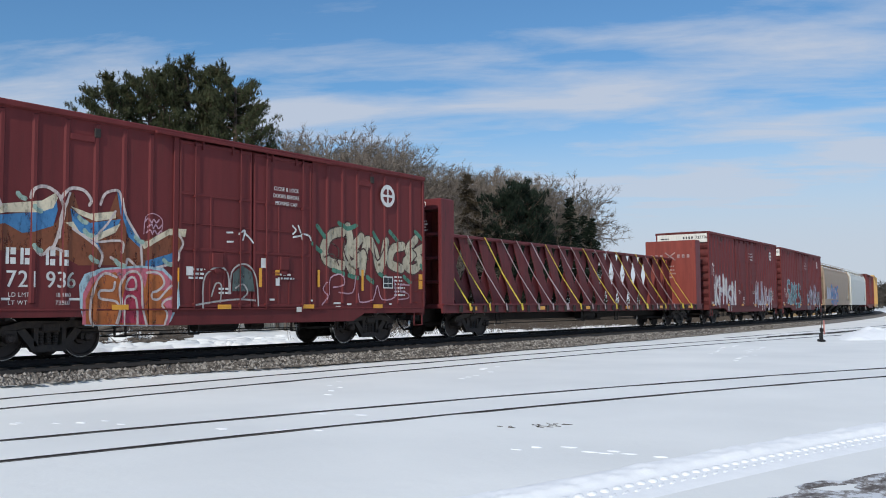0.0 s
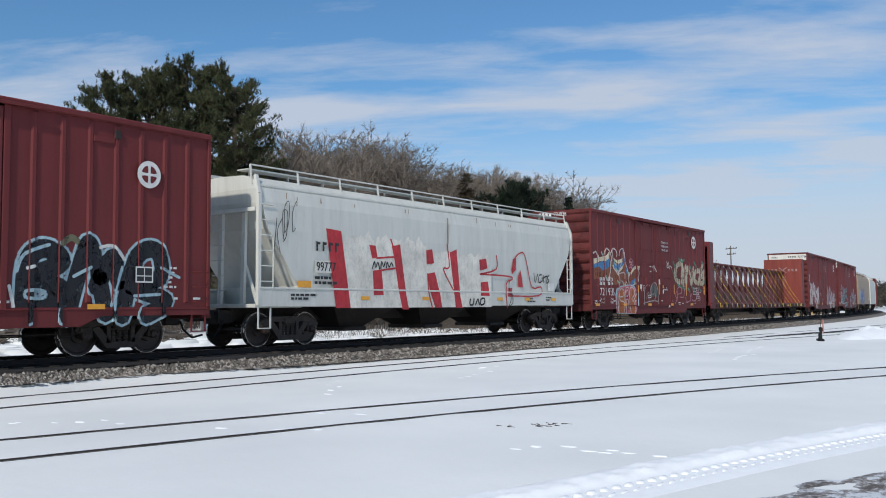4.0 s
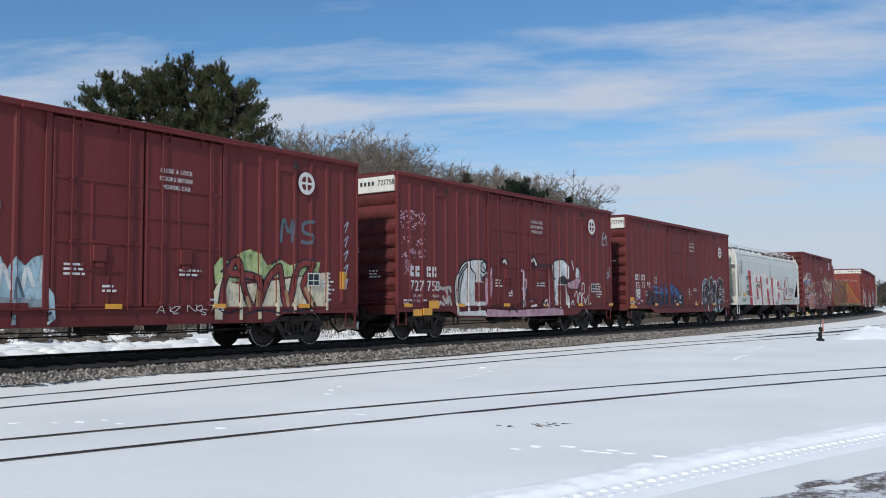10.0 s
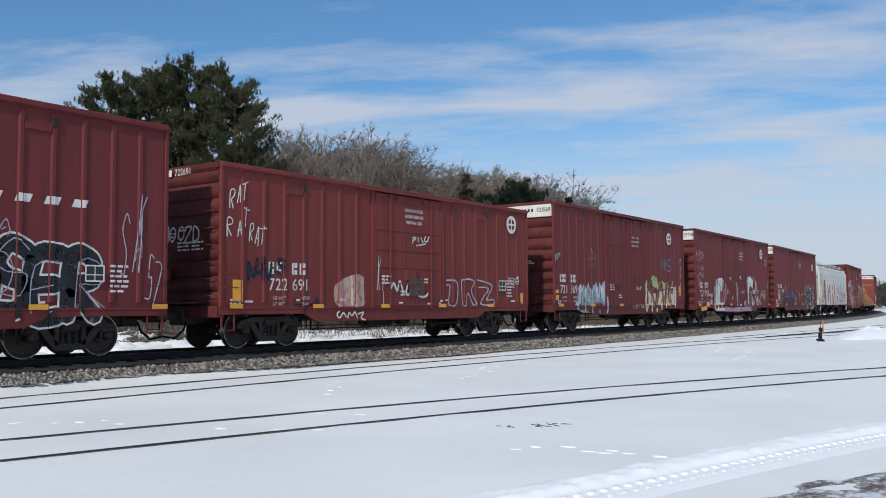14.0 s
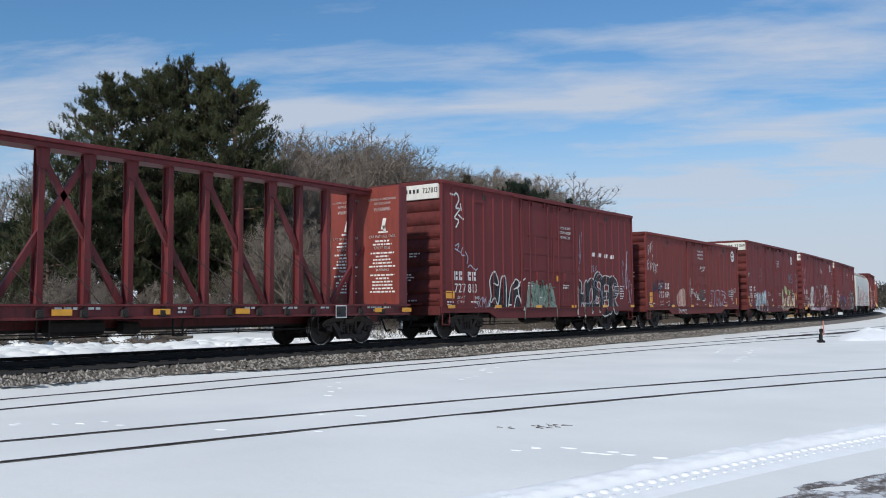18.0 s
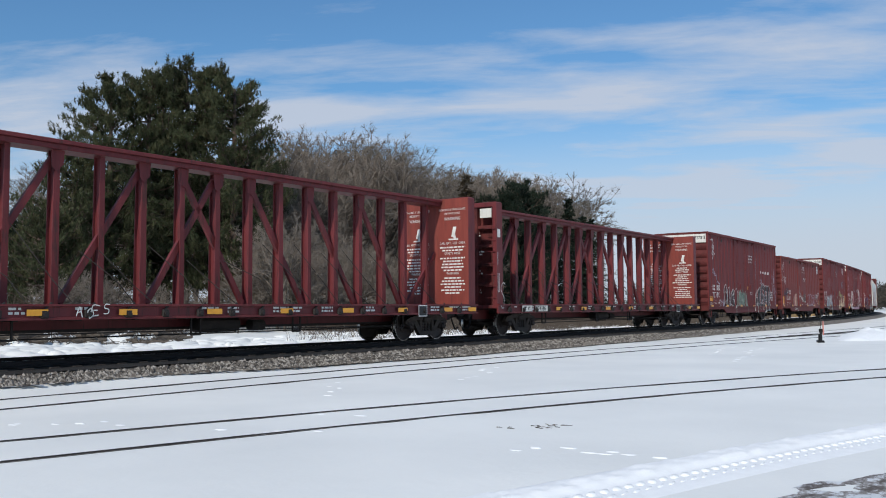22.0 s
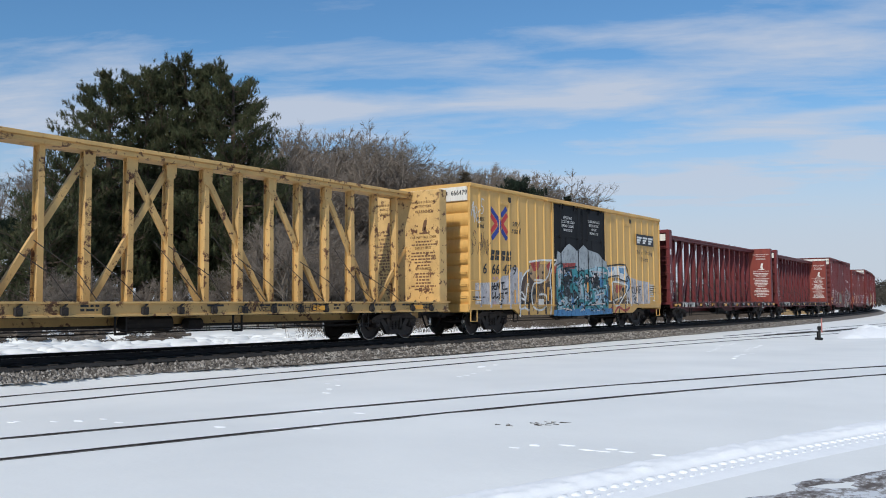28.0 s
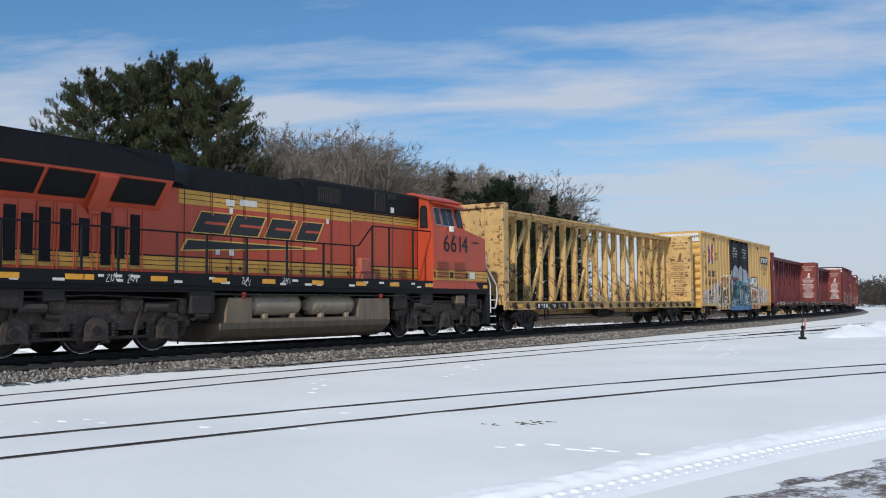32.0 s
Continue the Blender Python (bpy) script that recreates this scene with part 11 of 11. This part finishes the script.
# ---- flat car with a low lattice and angled straps ----
def strapped_flat():
    left, right, H = 24.4, 49.0, 4.6
    L, c = right - left, (left + right) / 2
    half = L / 2
    car = thing("bulkhead_flat_car", "maroon bulkhead flat car with yellow and grey tie-down straps", "flat car", "flat cars of the freight train")
    part("deck", Kit().box(-half, half, -1.42, 1.42, 1.0, 1.14, c=0.01), red_c, car)
    for s in (-1, 1):
        b = Kit()
        b.box(-half, half, *sorted((s * 1.42, s * 1.50)), 0.84, 1.14, c=0.01)
        b.box(-half, half, *sorted((s * 1.42, s * 1.55)), 1.10, 1.16, c=0.01)
        part("side_sill", b, red_c, car)
        for x in np.arange(-half + 1, half - 0.8, 0.75):
            part("stake_pocket", Kit().box(x - 0.07, x + 0.07, *sorted((s * 1.5, s * 1.57)), 0.86, 1.10, c=0.01), under, car)
        hh = H + 0.05
        xi, xo = s * (half - 0.75), s * half
        bh = part("bulkhead", Kit().box(*sorted((xi, xi + s * 0.06)), -1.44, 1.44, 1.1, hh, c=0.01), faded_red, car)
        for y in (-1.38, 1.38):
            part("bulkhead_post", Kit().box(*sorted((xi + s * 0.012, xo)), y - 0.07, y + 0.07, 1.1, hh, c=0.02), red_c, bh)
        part("bulkhead_cap", Kit().box(*sorted((xi + s * 0.02, xo - s * 0.006)), -1.43, 1.43, hh - 0.34, hh + 0.02, c=0.02), red_c, bh)
        for z in (1.9, 2.7, 3.5):
            part("bulkhead_rail", Kit().box(*sorted((xi + s * 0.05, xo - s * 0.12)), -1.35, 1.35, z - 0.05, z + 0.05, c=0.01), red_c, bh)
        for y in (-0.5, 0.5):
            part("bulkhead_rib", Kit().box(*sorted((xi + s * 0.05, xo - s * 0.3)), y - 0.07, y + 0.07, 1.1, hh - 0.3, c=0.015), red_c, bh)
    rail = Kit().box(-half + 0.75, half - 0.75, -0.12, 0.12, 3.58, 3.70, c=0.02)
    part("top_rail", rail, red_c, car)
    # crossed plates of the low centre truss
    n = 18
    for i in range(n):
        x = -half + 1.3 + (L - 2.6) * i / (n - 1)
        for d in (-0.62, 0.62):
            y, b, t, k = 0.06 * (1 if d > 0 else -1), 0.40, 0.28, Kit()
            k.faces([(x - d - b, y, 1.12), (x - d + b, y, 1.12), (x + d + t, y, 3.6), (x + d - t, y, 3.6), (x - d - b, y + 0.03, 1.12), (x - d + b, y + 0.03, 1.12), (x + d + t, y + 0.03, 3.6), (x + d - t, y + 0.03, 3.6)], [(0, 1, 2, 3), (7, 6, 5, 4), (0, 3, 7, 4), (1, 5, 6, 2)])
            part("lattice_plate", k, red_c, car)
    strap_y = paint_mat("yellow_strap_webbing", (0.74, 0.56, 0.06), wear=0)
    strap_g = paint_mat("grey_strap_webbing", (0.40, 0.31, 0.31), wear=0)
    rg = random.Random(9)
    for i in range(19):
        x = -half + 1.15 + 1.175 * i
        w = 0.19 if i in (6, 13, 17, 18) else rg.uniform(0.075, 0.12)
        k = Kit()
        e = x + rg.uniform(0.30, 0.45)
        sag = Vector(((x + e) / 2 + 0.04, -0.80, 2.30))
        k.bar((x, -0.13, 3.70), sag, w, 0.012)
        k.bar(sag, (e, -1.50, 1.17), w, 0.012)
        k.bar((e, -1.56, 1.17), (e + 0.02, -1.59, 0.92), w, 0.012)
        part("strap", k, strap_y if i in (0, 1, 3, 7, 10, 13, 15, 17, 18) else strap_g, car)
    underframe(car, half - 0.3, 0.5)
    add_couplers(car, half, 0.5)
    t = half - 2.4
    for x in (-t, t):
        add_truck(car, x)
    register(car, c, t)
    # marks on the bulkheads
    k = Kit()
    for q in text_polys("564130", 0.1, H - 0.20, 0.19, 0.9) + [bar_poly(-0.6 + j * 0.16, H - 0.20, 0.11, 0.19) for j in range(4)] + small_print(0.5, 3.9, 0.5, 4, 0.05, 0.1, 3):
        k.face([(-half - 0.004, -x, z) for x, z in q])
    part("end_number", k, letter_w, car)
    k = Kit()
    x = half - 0.75 - 0.006
    for q in stroke([(-0.28, 4.0), (0.28, 3.6)], 0.07) + stroke([(-0.28, 3.6), (0.28, 4.0)], 0.07) + [bar_poly(-1.15 + j * 0.28, 3.70, 0.15, 0.19) for j in range(3)] + [bar_poly(0.40 + j * 0.28, 3.70, 0.15, 0.19) for j in range(3)] + small_print(-0.4, 3.2, 0.9, 4, 0.08, 0.2, 8):
        k.face([(x, -a, b) for a, b in q])
    part("logo_marks", k, paint_mat("faded_lettering", (0.34, 0.22, 0.21)), car)
    sill_marks(car, half, 1.47, (-10.8, -6, -2, 2, 6, 10), 6)


strapped_flat()


# ---- small things on the snow ----
def build_stones():
    rg = random.Random(2)
    k = Kit()
    for i in range(12500):
        s = rg.uniform(3, 40) if i < 9500 else rg.uniform(40, 75)
        toe = toe_lat(s)
        f = rg.random() ** 0.8 if i % 9 else rg.uniform(-0.12, 0.1)
        l = toe - 0.15 + (-2.28 - toe + 0.15) * f
        b = rail_at(s, l)
        zt = -0.43 + 0.1 * (1 - smooth(8, 22, s))
        mid = (toe - 2.2) / 2
        if l < mid:
            z = zt + (-0.275 - zt) * max(0.0, (l - toe) / (mid - toe))
        else:
            z = -0.275 + 0.09 * min(1.0, (l - mid) / (-2.2 - mid))
        r = rg.uniform(0.028, 0.066)
        v = [(b.x + a * r * rg.uniform(0.7, 1.3), b.y + c * r * rg.uniform(0.7, 1.3), z + 0.012 + d * r * rg.uniform(0.6, 1.0)) for a, c, d in ((1, 0, 0), (0, 1, 0), (-1, 0, 0), (0, -1, 0), (0.2, 0.1, 1))]
        k.faces(v, [(0, 1, 4), (1, 2, 4), (2, 3, 4), (3, 0, 4)])
    tagged(new("gravel", k.mesh("gravel", stone_m)), "loose grey and tan crushed stone along the main line", "gravel", kind="stuff")


def stone_material():
    m = bpy.data.materials.new("crushed_stone")
    m.use_nodes = True
    nt = m.node_tree
    bs = nt.nodes["Principled BSDF"]
    g = nt.nodes.new("ShaderNodeNewGeometry")
    r = nt.nodes.new("ShaderNodeValToRGB")
    r.color_ramp.elements[0].color, r.color_ramp.elements[1].color = (0.045, 0.038, 0.032, 1), (0.36, 0.33, 0.29, 1)
    e = r.color_ramp.elements.new(0.5)
    e.color = (0.145, 0.125, 0.105, 1)
    nt.links.new(g.outputs["Random Per Island"], r.inputs[0])
    nt.links.new(r.outputs[0], bs.inputs["Base Color"])
    bs.inputs["Roughness"].default_value = 0.9
    return m


stone_m = stone_material()
build_stones()


def snow_lump(k, x, y, rx, ry, h, seed, n=10):
    rg = random.Random(seed)
    z = ground_z(x, y)
    a0 = rg.uniform(0, 6.28)
    rim, mid = [], []
    for i in range(n):
        a = a0 + 2 * math.pi * i / n
        q = rg.uniform(0.8, 1.2)
        rim.append((x + rx * math.cos(a) * q, y + ry * math.sin(a) * q, z - 0.02))
        mid.append((x + rx * 0.6 * math.cos(a) * q, y + ry * 0.6 * math.sin(a) * q, z + h * rg.uniform(0.6, 0.95)))
    top = (x, y, z + h)
    k.faces(rim + mid + [top], [(i, (i + 1) % n, n + (i + 1) % n, n + i) for i in range(n)] + [(n + i, n + (i + 1) % n, 2 * n) for i in range(n)])


fresh_m = mat("kicked_up_snow", (0.94, 0.94, 0.93), 0.7, vary=0.04, scale=6, bump=0.2, spec=0.2)


def build_footprints():
    # kicked-up snow along three trails of steps
    trails = (((6.2, 12.0), (7.1, 10.2), 6), ((7.5, 8.7), (8.0, 7.6), 5), ((8.1, 5.13), (8.6, 2.97), 10), ((9.2, 9.0), (9.6, 8.3), 3), ((15, 10.6), (19, 12.2), 7), ((11, 10.5), (13.5, 12.6), 5), ((24, 7.8), (33, 10.0), 12), ((27, 9.6), (34, 11.2), 8))
    rg = random.Random(6)
    for (x0, y0), (x1, y1), n in trails:
        for i in range(n):
            f = (i + 0.5) / n
            x, y = x0 + (x1 - x0) * f + rg.gauss(0, 0.12), y0 + (y1 - y0) * f + rg.gauss(0, 0.12)
            k = Kit()
            snow_lump(k, x, y, rg.uniform(0.05, 0.08), rg.uniform(0.09, 0.15), rg.uniform(0.006, 0.014), rg.random())
            ob = new("footprint", k.mesh("footprint", fresh_m, smooth=True))
            tagged(ob, "small mound of snow kicked up by a step", "footprint", "footprints in the snow")


build_footprints()


def build_twigs():
    rg = random.Random(14)
    for i in range(15):
        x, y = 9.80 + rg.gauss(0, 0.22), 5.62 - rg.gauss(0, 0.20) * 0.6
        x, y = x + (y - 5.55) * 0.2, y - (x - 9.95) * 0.62
        k, z = Kit(), ground_z(x, y)
        a = rg.uniform(0, 3.14)
        ln = rg.uniform(0.03, 0.10)
        k.faces([(x - math.cos(a) * ln, y - math.sin(a) * ln, z - 0.01), (x + math.cos(a) * ln, y + math.sin(a) * ln, z - 0.01), (x + math.cos(a) * ln * 0.5, y + math.sin(a) * ln * 0.5 + 0.015, z + 0.012), (x - math.cos(a) * ln * 0.4, y - math.sin(a) * ln * 0.4 - 0.03, z + 0.006)], [(0, 1, 2, 3), (0, 3, 2, 1)])
        tagged(new("dead_leaf", k.mesh("dead_leaf", bark_m)), "dry brown leaf lying on the snow", "leaf", "dead leaves on the snow")


build_twigs()


TYRE = ((2.6, 4.40), (6.65, 3.24), (10.76, 2.10), (15.0, 0.92))


def tyre_y(x):
    return float(np.interp(x, [p[0] for p in TYRE], [p[1] for p in TYRE]))


def build_tyre_track():
    """A wheel track pressed through the snow: a rough thrown-up rim and two rows of tread blocks."""
    k = Kit()
    ls = np.arange(-0.42, 0.66, 0.035)
    xs = np.arange(2.6, 15, 0.05)
    rows = []
    for x in xs:
        dy = (tyre_y(x + 0.3) - tyre_y(x - 0.3)) / 0.6
        q = math.hypot(1, dy)
        nx, ny = -dy / q, 1 / q
        row = []
        for l in ls:
            rim = smooth(0.08, 0.20, l) * (1 - smooth(0.38, 0.62, l))
            floor = smooth(-0.36, -0.22, l) * (1 - smooth(0.08, 0.16, l))
            edge = smooth(-0.42, -0.36, l) * (1 - smooth(0.58, 0.655, l))
            wide = noise.noise(Vector((x * 1.1, 3, 0)))
            h = rim * (0.055 + 0.02 * wide + 0.020 * noise.noise(Vector((x * 5, l * 8, 0))) + 0.014 * noise.noise(Vector((x * 17, l * 22, 5))))
            h += floor * (0.010 + 0.006 * noise.noise(Vector((x * 12, l * 12, 2))))
            px, py = x + nx * l, tyre_y(x) + ny * l
            row.append((px, py, ground_z(px, py) + h + 0.016 * edge - 0.012))
        rows.append(row)
    n = len(ls)
    k.faces([p for r in rows for p in r], [(i * n + j, (i + 1) * n + j, (i + 1) * n + j + 1, i * n + j + 1) for i in range(len(rows) - 1) for j in range(n - 1)])
    base = tagged(new("tyre_track", k.mesh("tyre_track", fresh_m, smooth=True)), "tyre track pressed into the snow with a raised ribbed rim", "tyre track")
    dome = [(math.cos(t), math.sin(t)) for t in np.arange(0, 6.28, math.pi / 5)]

    def lug(a, b, h):
        return Kit().faces([(a * c, b * q, -0.008) for c, q in dome] + [(a * 0.75 * c - 0.006, b * 0.72 * q, h * 0.7) for c, q in dome] + [(-0.012, 0, h)], [(i, (i + 1) % 10, 10 + (i + 1) % 10, 10 + i) for i in range(10)] + [(10 + i, 10 + (i + 1) % 10, 20) for i in range(10)]).mesh("tread_mark", fresh_m, smooth=True)
    for row, off, me, turn, gap in ((0.0, 0.0, lug(0.080, 0.046, 0.020), 0.55, 0.145), (-0.15, 0.07, lug(0.090, 0.024, 0.012), 0.40, 0.145)):
        x = 3.0 + off
        while x < 14.5:
            dy = (tyre_y(x + 0.3) - tyre_y(x - 0.3)) / 0.6
            q = math.hypot(1, dy)
            px, py = x - dy / q * row, tyre_y(x) + row / q
            part("tread_mark", me, None, base, m=Matrix.Translation((px, py, ground_z(px, py) + 0.012)) @ Matrix.Rotation(math.atan(dy) + turn, 4, "Z"))
            x += gap


build_tyre_track()


def build_bare_patch():
    """Thawed gravel showing through worn snow at the roadside."""
    m = bpy.data.materials.new("thawed_gravel")
    m.use_nodes = True
    nt = m.node_tree
    n, ln = nt.nodes.new, nt.links.new
    bs = nt.nodes["Principled BSDF"]
    tc = n("ShaderNodeTexCoord")
    mp = n("ShaderNodeMapping")
    mp.inputs["Rotation"].default_value = (0, 0, radians(-16))
    mp.inputs["Scale"].default_value = (1.1, 1.6, 1)
    ln(tc.outputs["Object"], mp.inputs[0])
    a = n("ShaderNodeTexNoise"); a.inputs["Scale"].default_value = 3.4; a.inputs["Detail"].default_value = 9; a.inputs["Roughness"].default_value = 0.74
    ln(mp.outputs[0], a.inputs["Vector"])
    r = n("ShaderNodeValToRGB")
    r.color_ramp.elements[0].position, r.color_ramp.elements[1].position = 0.42, 0.55
    r.color_ramp.elements[0].color, r.color_ramp.elements[1].color = (0.11, 0.085, 0.068, 1), (0.74, 0.75, 0.76, 1)
    e = r.color_ramp.elements.new(0.5)
    e.color = (0.36, 0.33, 0.305, 1)
    ln(a.outputs[0], r.inputs[0]); ln(r.outputs[0], bs.inputs["Base Color"])
    bs.inputs["Roughness"].default_value = 0.7
    bp = n("ShaderNodeBump"); bp.inputs["Strength"].default_value = 0.6; bp.inputs["Distance"].default_value = 0.04
    ln(a.outputs[0], bp.inputs["Height"]); ln(bp.outputs[0], bs.inputs["Normal"])
    k = Kit()
    xs, ls = np.concatenate([np.arange(-60, 2.0, 1.0), np.arange(2.0, 24, 0.2), np.arange(24, 70, 1.0)]), [0, 0.008, 0.02, 0.04, 0.06, 0.08, 0.11, 0.14, 0.18, 0.24, 0.34, 0.5, 0.75, 1.0]
    rows = []
    for x in xs:
        e = tyre_y(x) - 0.86 + 0.16 * noise.noise(Vector((x * 1.1, 0, 0))) if x < 15 else -0.06 - 0.29 * (x - 15)
        rows.append([(x, e - 9 * f, ground_z(x, e - 9 * f) - 0.006 + 0.034 * smooth(0.0, 0.10, f) + 0.030 * noise.noise(Vector((x * 1.6, f * 20, 3))) + 0.012 * noise.noise(Vector((x * 5, f * 50, 3))) - (0.06 if f == 0 else 0)) for f in ls])
    m2 = len(ls)
    k.faces([p for q in rows for p in q], [(i * m2 + j, (i + 1) * m2 + j, (i + 1) * m2 + j + 1, i * m2 + j + 1) for i in range(len(xs) - 1) for j in range(m2 - 1)])
    tagged(new("gravel_verge", k.mesh("gravel_verge", m, smooth=True)), "thawed brown gravel verge patched with grey ice and snow", "verge", kind="structure")


build_bare_patch()


def build_switch_stand():
    x, y = 38.6, 9.1
    z = ground_z(x, y)
    st = thing("switch_stand", "black switch stand with a thin red and white target rod", "switch stand", m=pose(x, y, z, rz=20))
    part("base", Kit().box(-0.22, 0.48, -0.12, 0.12, -0.05, 0.09, c=0.02), black_p, st)
    k = Kit()
    k.bar((-0.16, 0, 0.06), (-0.09, 0, 0.50), 0.09, 0.08)
    k.bar((0.06, 0, 0.06), (-0.05, 0, 0.50), 0.07, 0.07)
    k.box(-0.14, 0.0, -0.07, 0.07, 0.40, 0.56, c=0.02)
    part("pedestal", k, black_p, st)
    part("lever", Kit().rod((0.16, 0, 0.30), (0.44, 0, 0.10), 0.03, 8), black_p, st)
    part("latch", Kit().box(0.18, 0.30, -0.06, 0.06, 0.08, 0.34, c=0.02), black_p, st)
    part("rod", Kit().rod((-0.08, 0, 0.5), (-0.08, 0, 1.75), 0.011, 8), under, st)
    pink = paint_mat("target_pink_red", (0.5, 0.2, 0.17), wear=0)
    for x0, x1 in ((-0.10, -0.06), (0.05, 0.02)):
        part("stake", Kit().bar((x0, -0.10, 0.30), (x1, -0.10, 0.88), 0.035), pink, st, "faded pink-red marker stake")
    # snow bank beside it
    for i, (xx, yy, rx, ry, h) in enumerate(((44.5, 8.2, 3.4, 1.4, 0.42), (48.5, 7.4, 3.6, 1.6, 0.55), (41.6, 8.4, 1.4, 0.7, 0.2), (53, 6.2, 4.2, 1.8, 0.6))):
        k = Kit()
        rg = random.Random(i)
        n, m = 26, 7
        rows = []
        for j in range(m + 1):
            f = j / m
            for a in range(n):
                t = 2 * math.pi * a / n
                q = 1 + 0.22 * noise.noise(Vector((math.cos(t) * 1.5, math.sin(t) * 1.5, i * 5)))
                px, py = xx + rx * f * q * math.cos(t), yy + ry * f * q * math.sin(t)
                rows.append((px, py, ground_z(px, py) - 0.03 + h * (1 - f * f) * (1 + 0.5 * noise.noise(Vector((px * 1.6, py * 1.6, 1))))))
        k.faces(rows, [(j * n + a, j * n + (a + 1) % n, (j + 1) * n + (a + 1) % n, (j + 1) * n + a) for j in range(m) for a in range(n)])
        tagged(new("snow_bank", k.mesh("snow_bank", fresh_m, smooth=True)), "low heap of ploughed white snow", "snow bank", "ploughed snow heaps")


build_switch_stand()


def branch(x):
    return siding_1(41) + 1.2 - 0.055 * (x - 41)


build_siding(branch, 41, 120, "branch track leaving the siding at a switch")


def build_switch_timbers():
    """Long dark switch timbers whose tops show through the snow."""
    rg = random.Random(3)
    for i in range(7):
        x = 44.0 + i * 1.7 + rg.uniform(-0.3, 0.3)
        y = (siding_1(x) + branch(x)) / 2 + rg.uniform(-0.3, 0.3)
        k = Kit().box(-0.9, 0.9, -0.14, 0.14, -0.1, 0.035, c=0.02)
        ob = new("switch_timber", k.mesh("switch_timber", tie_m))
        ob.matrix_basis = pose(x, y, ground_z(x, y), rz=rg.uniform(-22, 4))
        tagged(ob, "black creosoted switch timber showing through snow", "railway tie", "timbers of the switch")


build_switch_timbers()


def build_snow_clods():
    # rough thrown-up snow along the far side of the main line
    k = Kit()
    rg = random.Random(31)
    for i in range(900):
        x = rg.uniform(2, 60)
        l = rg.uniform(6.5, 13)
        y = float(np.interp(x, _x, _y)) + l
        snow_lump(k, x, y, rg.uniform(0.2, 0.9), rg.uniform(0.15, 0.6), rg.uniform(0.03, 0.17), i, 9)
    tagged(new("snow_clods", k.mesh("snow_clods", snow_m, smooth=True)), "rough clods of thrown snow beyond the main line", "snow", kind="stuff")


build_snow_clods()


# ---- motion: the whole train rolls along the main line ----
def run(t):
    """How far the train has come at t seconds."""
    return 6.4813 * t - 0.0029 * (t - 16.0) ** 2 + 0.21 * smooth(29.8, 31.3, t)


def chord(s, half):
    a, b = rail_at(s - half), rail_at(s + half)
    d = b - a
    return Matrix.Translation((a + b) / 2) @ Matrix.Rotation(math.atan2(d.y, d.x), 4, "Z")


def motions():
    for car, centre, half in CARS:
        walk(car, [(t, chord(centre + run(t), half)) for t in np.arange(0.0, 32.01, 0.5)])
    turns = [i * 0.1 for i in range(321)]
    for ob, x, r in SPINNERS:
        walk(ob, [(t, pose(x, 0, r, 0, math.degrees(run(t) / r) % 360.0)) for t in turns])


motions()
